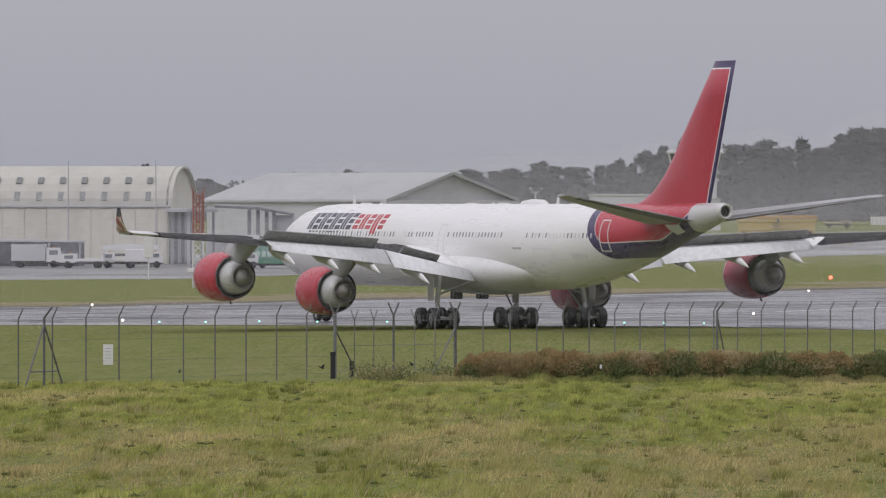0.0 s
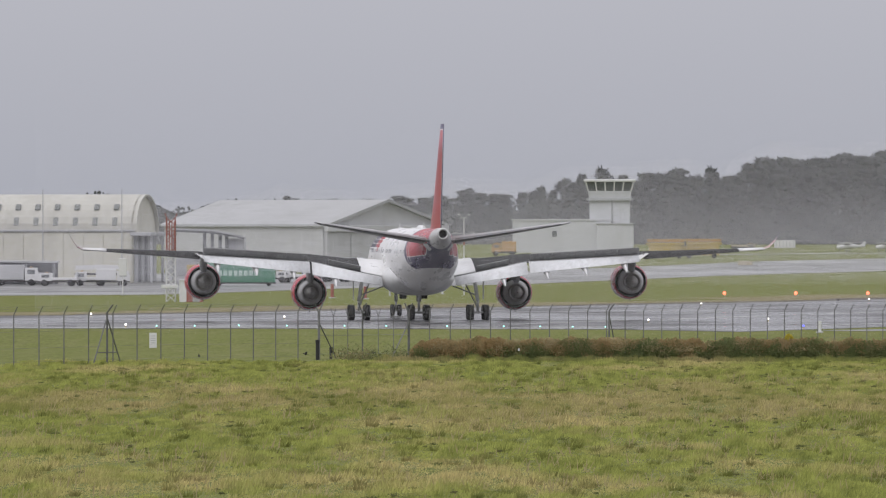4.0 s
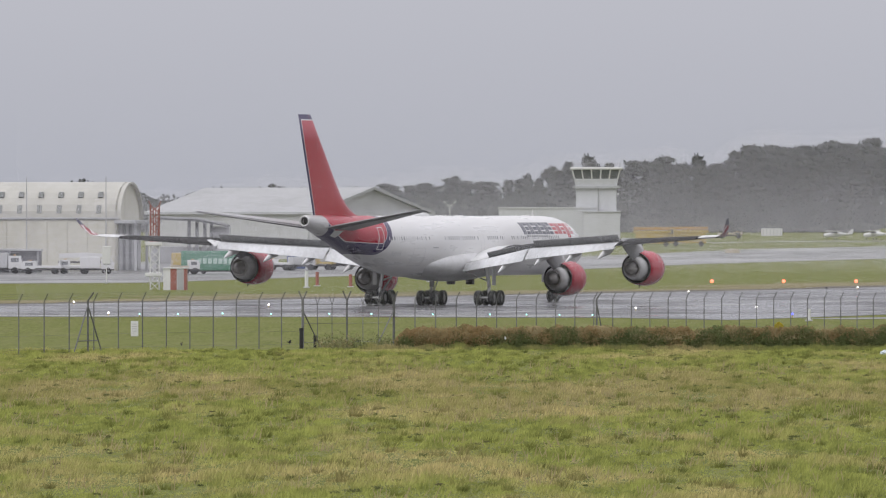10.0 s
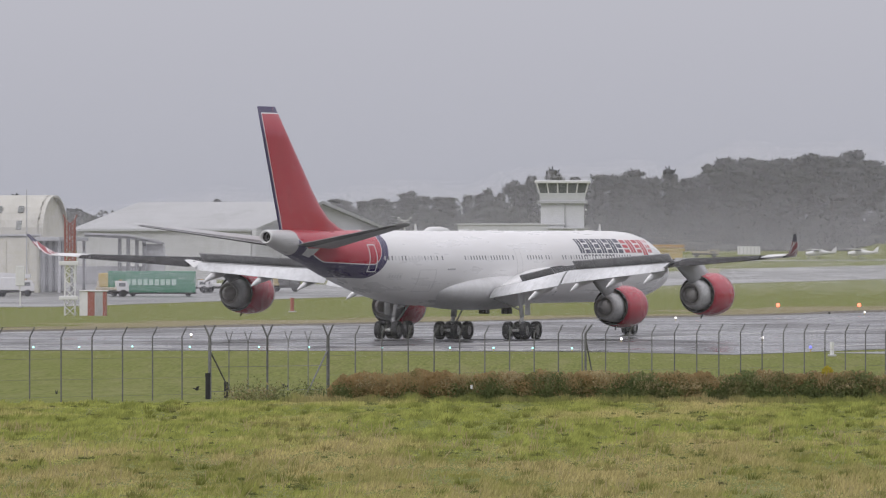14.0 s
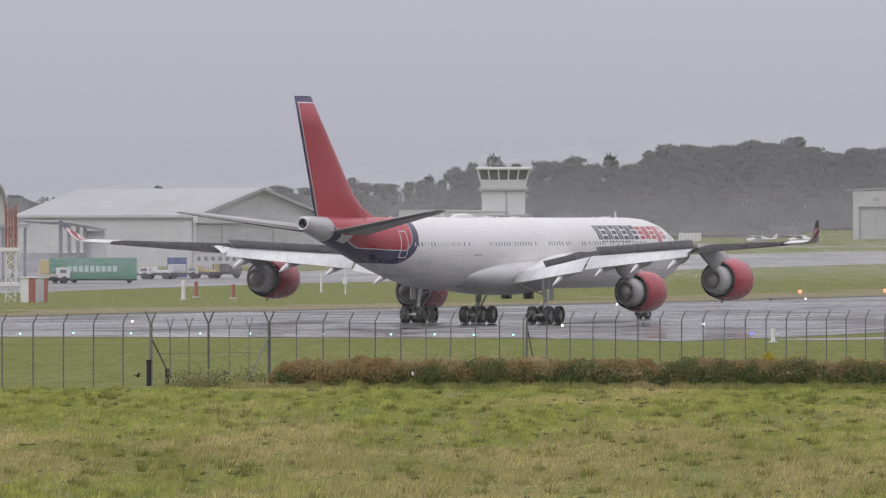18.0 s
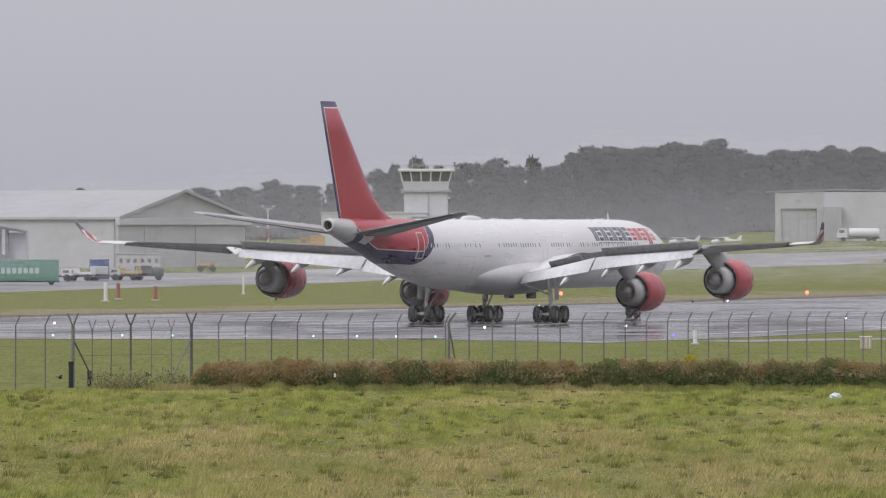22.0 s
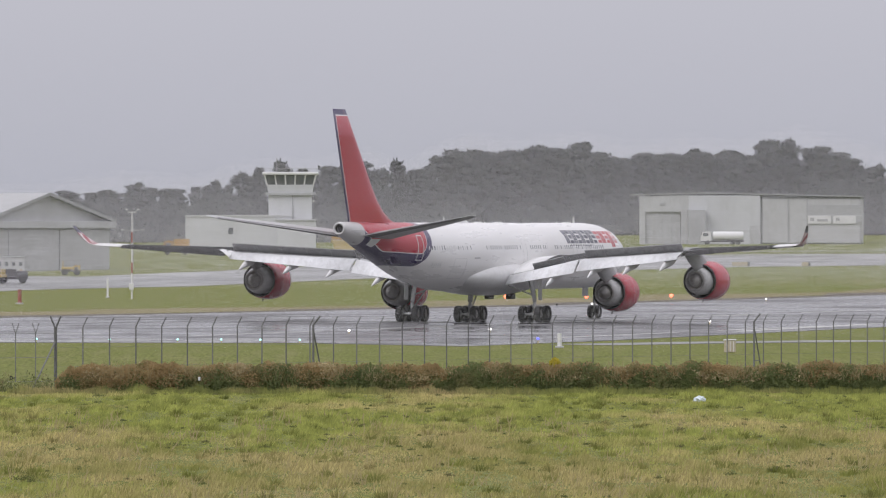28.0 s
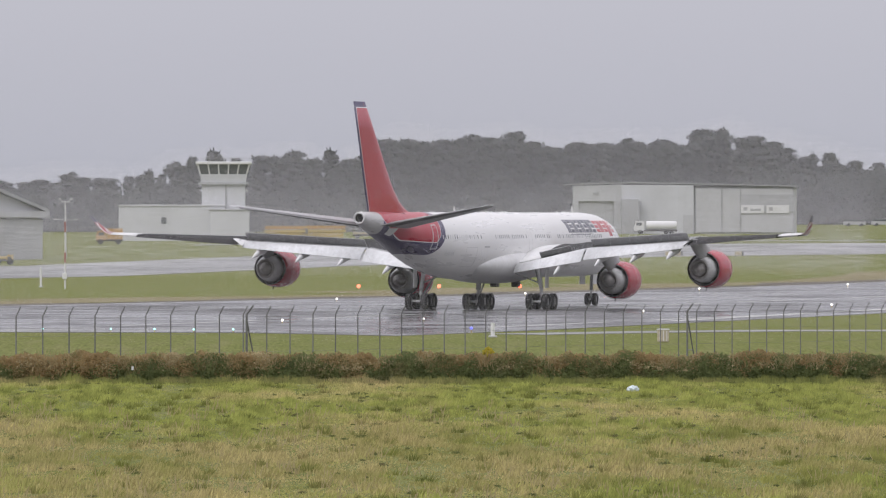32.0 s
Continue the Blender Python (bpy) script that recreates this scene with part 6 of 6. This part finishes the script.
def lamp_fitting(x, y, mt, label, s=0.11, h=0.28):
    z = ground_z(x, y) + 0.03
    t = thing("airfield_light", pose(x, y, z), label, "light", "lights along the runway")
    part("stem", brod((0, 0, 0), (0, 0, h), 0.035, 6), M_YELLOW, t)
    bm = bmesh.new()
    bmesh.ops.create_icosphere(bm, subdivisions=2, radius=s)
    for v in bm.verts:
        v.co.z += h + s * 0.5
    part("globe", bm, mt, t, smooth=True)


# ---- vehicles and aircraft far off ----
def truck(name, x, y, turn, ln, h, body, label, box_body=True, cab=M_WHITE, group=""):
    t = thing(name, pose(x, y, ground_z(x, y) + 0.04, 0, 0, turn), label, "vehicle", group)
    part("chassis", bbox((0, 0, 0.65), (ln, 1.9, 0.3), 0.05), M_DARK, t)
    cl = min(2.0, ln * 0.38)
    part("cab", prism([(ln / 2 - cl, 0.7), (ln / 2, 0.7), (ln / 2, 1.5), (ln / 2 - 0.35, h * 0.86), (ln / 2 - cl, h * 0.86)], -1.05, 1.05), cab, t, "driver's cab")
    part("windscreen", prism([(ln / 2 - 0.02, 1.55), (ln / 2 - 0.33, h * 0.82), (ln / 2 - 0.30, h * 0.82), (ln / 2 + 0.02, 1.55)], -0.95, 0.95), M_GLASS, t)
    for s in (-1, 1):
        part("side_window", bbox((ln / 2 - cl * 0.55, s * 1.06, h * 0.66), (cl * 0.55, 0.03, h * 0.2), 0.01), M_GLASS, t)
    if box_body:
        part("load_body", bbox((-cl / 2 - 0.05, 0, 0.8 + (h - 0.8) / 2), (ln - cl - 0.15, 2.2, h - 0.8), 0.06), body, t)
    else:
        part("flat_bed", bbox((-cl / 2, 0, 1.0), (ln - cl, 2.1, 0.35), 0.04), body, t)
        part("rail", bbox((-ln / 2 + 0.2, 0, 1.5), (0.1, 2.0, 0.9), 0.02), body, t)
    for kx in (-ln * 0.33, ln * 0.33):
        for s in (-1, 1):
            part("wheel", brod((kx, s * 0.85, 0.45), (kx, s * 1.08, 0.45), 0.45, 12), M_RUBBER, t)
    part("beacon", bbox((ln / 2 - cl * 0.6, 0, h * 0.86 + 0.09), (0.3, 0.3, 0.18), 0.04), M_ORANGE, t)
    return t


def trailer(x, y, turn):
    t = thing("container_trailer", pose(x, y, ground_z(x, y) + 0.04, 0, 0, turn), "long green freight container on a trailer, with pale lettering bars", "container")
    part("container", bbox((0, 0, 1.85), (11.0, 2.5, 2.7), 0.04), M_GREEN, t, "green ribbed container")
    for k in range(23):
        part("rib", bbox((-5.28 + k * 0.48, -1.27, 1.85), (0.16, 0.06, 2.5)), M_GREEN, t)
    for k in range(9):
        part("lettering_bar", bbox((-2.9 + k * 0.72, -1.32, 1.8), (0.52, 0.03, 0.75), 0.02), M_PALEGREEN, t)
    part("bed", bbox((0, 0, 0.42), (11.2, 2.3, 0.2), 0.03), M_DARK, t)
    for kx in (-4.8, -3.6, -2.4, 4.6):
        for s in (-1, 1):
            part("wheel", brod((kx, s * 0.85, 0.3), (kx, s * 1.12, 0.3), 0.3, 12), M_RUBBER, t)


def fuel_truck(x, y, turn):
    t = thing("fuel_tanker", pose(x, y, ground_z(x, y) + 0.04, 0, 0, turn), "white fuel tanker lorry with a long rounded tank", "vehicle")
    t.scale = (0.86, 0.86, 0.8)
    part("chassis", bbox((0, 0, 0.8), (9.2, 2.0, 0.35), 0.05), M_DARK, t)
    part("tank", turned([(-4.5, 0.1), (-4.45, 0.9), (-4.2, 1.05), (1.8, 1.05), (2.05, 0.9), (2.1, 0.1)], 20, True, (0, 0, 1.95)), M_WHITE, t, "white rounded tank", True)
    part("cab", prism([(2.5, 0.8), (4.6, 0.8), (4.6, 1.8), (4.3, 2.95), (2.5, 2.95)], -1.15, 1.15), M_WHITE, t)
    part("windscreen", prism([(4.6, 1.85), (4.33, 2.85), (4.37, 2.85), (4.64, 1.85)], -1.0, 1.0), M_GLASS, t)
    for s in (-1, 1):
        part("side_window", bbox((3.6, s * 1.16, 2.3), (1.1, 0.03, 0.7), 0.01), M_GLASS, t)
        for kx in (-3.3, -2.2, 3.2):
            part("wheel", brod((kx, s * 0.85, 0.5), (kx, s * 1.15, 0.5), 0.5, 12), M_RUBBER, t)


def light_aircraft(x, y, turn, group="light aircraft on the grass"):
    t = thing("light_aircraft", pose(x, y, ground_z(x, y) + 0.02, 0, 0, turn), "small white high-wing propeller aircraft parked on the grass", "aircraft", group)
    t.scale = (0.74, 0.74, 0.74)
    rows = [(3.6, 1.25, 0.15), (3.3, 1.25, 0.42), (2.2, 1.3, 0.55), (0.8, 1.5, 0.68), (-0.6, 1.55, 0.62), (-2.4, 1.5, 0.32), (-4.4, 1.5, 0.12)]
    bm = bmesh.new()
    loft(bm, [[(a, r * math.cos(k * math.tau / 14), z + r * 1.15 * math.sin(k * math.tau / 14)) for k in range(14)] for a, z, r in rows])
    bmesh.ops.recalc_face_normals(bm, faces=bm.faces)
    part("hull", bm, M_WHITE, t, "", True)
    part("cabin_glass", bbox((0.7, 0, 1.95), (1.9, 1.18, 0.42), 0.12), M_GLASS, t)
    bm = bmesh.new()
    loft(bm, [[(1.5 - u, yy, 2.3 + w + 0.02 * abs(yy)) for u, w in foil(1.6 if abs(yy) < 3 else 1.15, 0.11)] for yy in (-5.5, -2.9, 0, 2.9, 5.5)])
    bmesh.ops.recalc_face_normals(bm, faces=bm.faces)
    part("wing", bm, M_WHITE, t, "", True)
    part("tailplane", surface([(-3.6, -1.7, 1.6, 0.8, 0.09, 0), (-3.3, 0, 1.6, 1.1, 0.09, 0), (-3.6, 1.7, 1.6, 0.8, 0.09, 0)]), M_WHITE, t)
    part("fin", prism([(-2.9, 1.6), (-4.3, 2.95), (-4.75, 2.95), (-4.45, 1.5)], -0.05, 0.05), M_WHITE, t)
    part("propeller", bbox((3.68, 0, 1.25), (0.06, 0.16, 1.9), 0.02), M_DARK, t)
    for s in (-1, 1):
        part("strut", brod((0.6, s * 0.55, 1.0), (0.8, s * 2.8, 2.3), 0.05, 5), M_WHITE, t)
        part("gear_leg", brod((0.4, s * 0.4, 0.9), (0.3, s * 1.2, 0.22), 0.05, 5), M_WHITE, t)
        part("wheel", brod((0.3, s * 1.15, 0.22), (0.3, s * 1.3, 0.22), 0.22, 10), M_RUBBER, t)
    part("nose_wheel", brod((2.8, -0.08, 0.2), (2.8, 0.08, 0.2), 0.2, 10), M_RUBBER, t)
    part("nose_leg", brod((2.8, 0, 0.2), (2.8, 0, 0.9), 0.05, 5), M_STEEL, t)


def cargo_loader(x, y, turn):
    """Scissor-deck cargo loader: a long raised yellow platform on a wheeled frame."""
    t = thing("cargo_loader", pose(x, y, ground_z(x, y) + 0.03, 0, 0, turn), "long yellow airport cargo loader with raised platform", "loader", "cargo loaders")
    part("chassis", bbox((0, 0, 0.75), (6.2, 2.2, 0.5), 0.05), M_YELLOW, t)
    part("platform", bbox((-0.2, 0, 2.55), (6.6, 2.6, 0.45), 0.05), M_YELLOW, t, "flat yellow lifting platform")
    for sg in (-1, 1):
        part("side_rail", bbox((-0.2, sg * 1.3, 3.15), (6.4, 0.08, 0.5), 0.02), M_ORANGE, t)
        for a, b in ((-2.4, 2.0), (2.0, -2.4)):
            part("scissor_arm", brod((a, sg * 0.8, 1.0), (b, sg * 0.8, 2.4), 0.13, 5), M_YELLOW, t)
        part("skirt_panel", bbox((-0.3, sg * 1.15, 1.7), (5.6, 0.06, 1.35), 0.02), M_YELLOW, t, "yellow side skirt")
        for kx in (-2.2, 2.2):
            part("wheel", brod((kx, sg * 0.8, 0.45), (kx, sg * 1.15, 0.45), 0.45, 12), M_RUBBER, t)
    part("cab", bbox((3.0, 0.7, 2.2), (1.1, 1.1, 2.0), 0.08), M_YELLOW, t)
    part("cab_window", bbox((3.0, 0.13, 2.6), (0.9, 0.04, 0.8), 0.01), M_GLASS, t)


def car(x, y, turn, mt, label):
    t = thing("parked_car", pose(x, y, ground_z(x, y) + 0.02, 0, 0, turn), label, "car", "cars far off")
    part("body", prism([(-2.1, 0.3), (2.1, 0.3), (2.15, 0.75), (1.1, 0.95), (-2.0, 1.0), (-2.15, 0.7)], -0.85, 0.85), mt, t)
    part("roof", prism([(-1.9, 0.95), (1.1, 0.92), (0.4, 1.42), (-1.5, 1.45)], -0.75, 0.75), M_GLASS, t)
    part("roof_panel", prism([(-1.45, 1.45), (0.35, 1.42), (0.3, 1.48), (-1.4, 1.5)], -0.74, 0.74), mt, t)
    for kx in (-1.3, 1.3):
        for s in (-1, 1):
            part("wheel", brod((kx, s * 0.7, 0.32), (kx, s * 0.88, 0.32), 0.32, 10), M_RUBBER, t)


def build_far_things():
    gable_hangar()
    arched_hangar()
    control_tower()
    flat_hangar()
    canopy_building()
    glide_mast()
    small_monitor(-65.5, 880)
    slim_mast(-23.2, 882, 9.6, "slim white monitor mast with red bands")
    for x, y, h, mt, lb in ((-38.1, 818, 2.0, M_WHITE, "short white marker post on the grass"), (-37.8, 840, 1.7, M_MASTRED, "short red marker post on the grass"), (-33.4, 828, 1.5, M_MASTRED, "short red marker post on the grass"), (-26.4, 900, 2.2, M_WHITE, "short white marker post on the grass")):
        marker(x, y, h, mt, lb, 0.2 if x < -30 else 0.12)
    marker(14.3, 526, 0.95, M_WHITE, "white marker post at the runway edge", 0.14)
    # vehicles before the hangars
    truck("baggage_tug", -83.5, 1010, 178, 5.6, 2.1, M_WHITE, "white baggage tug before the cream hangar", False)
    truck("baggage_tug", -79.2, 1012, 182, 4.2, 2.3, M_WHITE, "white baggage tug before the cream hangar", False)
    truck("van", -75.8, 1010, 4, 4.8, 2.4, M_WHITE, "white van parked on the apron")
    truck("tow_tractor", -63.4, 1008, 10, 4.0, 2.3, M_BEIGE, "cream tow tractor on the apron", False)
    truck("box_lorry", -90.0, 1018, 0, 6.5, 2.9, M_CLAD, "pale box lorry beside the hangar")
    t = thing("vehicle_shelter", pose(-91.5, 1036, ground_z(0, 1036)), "open vehicle shelter with a flat pale roof and a dark sheet for the shade inside", "shelter")
    part("roof", prism([(-8, 3.3), (6, 3.1), (6, 3.35), (-8, 3.6)], -2.5, 2.5), M_CLAD, t)
    # dark sheet under the roof stands for the shade inside
    part("shade_sheet", bbox((-1, 2.3, 1.6), (13.6, 0.15, 3.2)), M_DKDOOR_SHADE, t)
    for kx in (-7.6, -3.0, 1.6, 5.6):
        part("post", bbox((kx, -2.3, 1.6), (0.16, 0.16, 3.2)), M_CLAD2, t)
    t = thing("covered_trailer", pose(-78.5, 1024, ground_z(0, 1024), 0, 0, 2), "long white covered trailer before the cream hangar", "trailer")
    part("cover", prism([(-3.6, 2.2), (3.6, 2.35), (3.6, 2.75), (0, 2.95), (-3.6, 2.8)], -1.2, 1.2), M_WHITE, t)
    part("bed", bbox((0, 0, 1.6), (7.4, 2.2, 0.3), 0.03), M_DARK, t)
    for kx in (-2.6, 2.6):
        part("leg", bbox((kx, 0, 0.75), (0.3, 1.8, 1.5)), M_DARK, t)
    trailer(-58.6, 1012, 0)
    truck("yellow_truck", -66.6, 1050, 90, 5.0, 2.6, M_YELLOW, "yellow airfield truck on the apron", True, M_YELLOW)
    c = thing("freight_container", pose(-50.7, 1070, ground_z(0, 1070) + 0.02, 0, 0, 4), "dark blue steel freight container", "container")
    part("shell", bbox((0, 0, 1.3), (2.6, 2.4, 2.6), 0.03), M_BLUE, c)
    for k in range(6):
        part("rib", bbox((-1.1 + k * 0.44, -1.22, 1.3), (0.1, 0.05, 2.4)), M_BLUE, c)
    for k, (x, mt, lb) in enumerate(((-55.4, M_WHITE, "white ground-service truck parked in a row"), (-52.4, M_WHITE, "white ground-service truck parked in a row"), (-49.2, M_CLAD, "grey ground-service truck parked in a row"), (-46.5, M_YELLOW, "yellow ground-service truck parked in a row"), (-43.6, M_DARK, "dark ground-service truck parked in a row"))):
        truck("service_truck", x, 1052 + 2 * k, 5 + 160 * (k % 2), 3.8, 1.9, mt, lb, k % 2 == 0, mt if k != 1 else M_WHITE, "trucks in a row")
    fuel_truck(69.6, 1463, 180)
    light_aircraft(38.1, 1490, 196)
    light_aircraft(46.0, 1492, 158)
    for x, y in ((116, 1600), (122, 1605)):
        car(x, y, 5, M_CLAD, "pale car parked far off by the trees")
    cargo_loader(1.7, 1280, 0)
    cargo_loader(7.8, 1284, 180)
    truck("flatbed_truck", 17.0, 1500, 0, 5.0, 1.6, M_BEIGE, "long pale flatbed truck by the wood", False, M_BEIGE)
    c = thing("freight_container", pose(26.2, 1560, ground_z(0, 1560) + 0.02), "white steel freight container by the wood", "container")
    part("shell", bbox((0, 0, 0.8), (4.4, 2.4, 1.6), 0.03), M_WHITE, c)
    for k in range(6):
        part("rib", bbox((-1.8 + k * 0.72, -1.22, 0.8), (0.12, 0.05, 1.4)), M_CLAD, c)
    # portable cabin and floodlight mast beside the gabled hangar
    c = thing("portable_cabin", pose(-47.9, 1128, ground_z(0, 1128), 0, 0, 4), "low pale portable cabin with a row of small dark windows", "cabin")
    part("shell", bbox((0, 0, 1.25), (6.2, 2.6, 2.3), 0.05), M_CLAD, c)
    part("roof", bbox((0, 0, 2.47), (6.4, 2.8, 0.16), 0.03), M_ROOF, c)
    part("base", bbox((0, 0, 0.06), (5.8, 2.2, 0.16)), M_CLAD2, c)
    for k in range(6):
        part("window", bbox((-2.5 + k, -1.31, 1.5), (0.45, 0.05, 0.6), 0.01), M_GLASS, c)
    c = thing("flood_mast", pose(-30.9, 1178, ground_z(0, 1178)), "slim pale floodlight mast with forked lamp arms", "lamp")
    part("pole", brod((0, 0, 0), (0, 0, 8.2), 0.14, 8, 0.08), M_CLAD, c)
    for sg in (-1, 1):
        part("arm", brod((0, 0, 8.1), (sg * 0.75, 0, 8.6), 0.06, 5), M_CLAD, c)
        part("lamp_head", bbox((sg * 0.85, -0.1, 8.72), (0.4, 0.3, 0.2), 0.03), M_WHITE, c)
        part("low_arm", brod((0, 0, 5.6), (sg * 1.4, 0, 5.7), 0.04, 5), M_CLAD, c)
        part("low_lamp", bbox((sg * 1.5, -0.1, 5.72), (0.5, 0.3, 0.16), 0.03), M_WHITE, c)
    truck("crash_tender", -27.2, 1310, 180, 4.4, 2.6, M_ORANGE, "orange-yellow airfield truck beside the tower", True, M_ORANGE)
    truck("yellow_truck", -38.0, 1120, 0, 2.6, 1.5, M_YELLOW, "small yellow tug on the apron", False, M_YELLOW)
    # small things on the grass
    t = thing("taxi_sign", pose(14.6, 1200, ground_z(0, 1200)), "low beige airfield sign board", "sign")
    part("board", bbox((0, 0, 0.55), (2.4, 0.25, 0.7), 0.03), M_BEIGE, t)
    for s in (-0.8, 0.8):
        part("leg", bbox((s, 0, 0.12), (0.1, 0.1, 0.26)), M_STAB, t)
    for x, w in ((59.0, 2.3), (68.7, 1.0)):
        t = thing("taxi_sign", pose(x, 1186, ground_z(0, 1186)), "low tan airfield sign board with a grey end", "sign", "yellow sign boards")
        part("board", bbox((0, 0, 0.55), (w, 0.25, 0.6), 0.03), M_BEIGE, t)
        part("end_panel", bbox((w / 2 + 0.16, 0, 0.55), (0.3, 0.26, 0.62), 0.03), M_ELEVATOR, t)
        for s in (-0.4, 0.4):
            part("leg", bbox((s * w, 0, 0.1), (0.1, 0.1, 0.3)), M_STAB, t)
    t = thing("cable_pit_box", pose(24.6, 507, ground_z(24.6, 507)), "beige slatted equipment box on the verge", "box")
    part("shell", bbox((0, 0, 0.42), (0.72, 0.6, 0.76), 0.03), M_BEIGE, t)
    part("lid", bbox((0, 0, 0.83), (0.8, 0.68, 0.07), 0.02), M_WHITE, t)
    for k in range(3):
        part("slat", bbox((-0.22 + 0.22 * k, -0.31, 0.42), (0.05, 0.03, 0.66)), M_WHITE, t)
    t = thing("litter_bag", pose(14.6, 326.2, ground_z(0, 326) - 0.02, 0, 0, 20), "crumpled pale plastic bag lying on the grass", "litter")
    bm = bmesh.new()
    bmesh.ops.create_icosphere(bm, subdivisions=3, radius=0.24)
    for v in bm.verts:
        n = noise.noise(v.co * 9) * 0.07 + noise.noise(v.co * 21) * 0.03
        v.co = Vector((v.co.x * 1.05, v.co.y * 0.8, v.co.z * 0.62 + 0.15)) + v.co.normalized() * n
    part("crumpled_film", bm, M_SILVER, t)
    # airfield lights
    for x, y in ((-40.1, 551), (-33.5, 555), (-29.4, 553), (-24.6, 553), (-21.1, 552), (-11.3, 549), (-8.3, 548.5), (-5.6, 547), (-2.9, 546.5), (-37, 552), (-16, 550)):
        lamp_fitting(x, y, G_GREEN, "small green threshold light on the runway edge", 0.075, 0.16)
    for x, y in ((-32.7, 617), (5.7, 745), (11.1, 600), (45.2, 852), (29.9, 650), (64.7, 903), (48.4, 695), (0.5, 592), (-43, 556), (-52, 640), (25.0, 800)):
        lamp_fitting(x, y, G_WHITE, "small white runway edge light", 0.10, 0.2)
    for x, y in ((17.7, 866), (26.5, 867), (36.2, 879), (9.0, 866)):
        # oversized globe stands for the glare around each lamp
        lamp_fitting(x, y, G_RED, "red-orange light in the grass, globe enlarged for glare", 0.2)
    lamp_fitting(13.3, 543, G_BLUE, "small blue taxiway light", 0.10)
    t = thing("litter_scrap", pose(-6.16, 344.5, ground_z(0, 344.5) + 0.70, 0, 0, 10), "small white scrap of paper caught in the hedge", "litter")
    part("paper", bbox((0, 0, 0), (0.10, 0.03, 0.16), 0.01), M_WHITE, t)
    bird(21.5, 800, 0.03, 30)
    bird(-20.3, 388, ground_z(0, 388), 200)
    bird(-16.5, 400, ground_z(0, 400), 10)
    bird(-26.0, 372, ground_z(0, 372), 100)


build_ground()
build_paving()
airliner = build_airliner()
build_far_things()
build_fence()
build_hedge()
build_trees()
lone_pine(-12.0, 1648, 20.9, 1.25)
lone_pine(12.0, 1648, 21.0, 1.2)
build_undergrowth()
build_haze()
build_field()
motions()
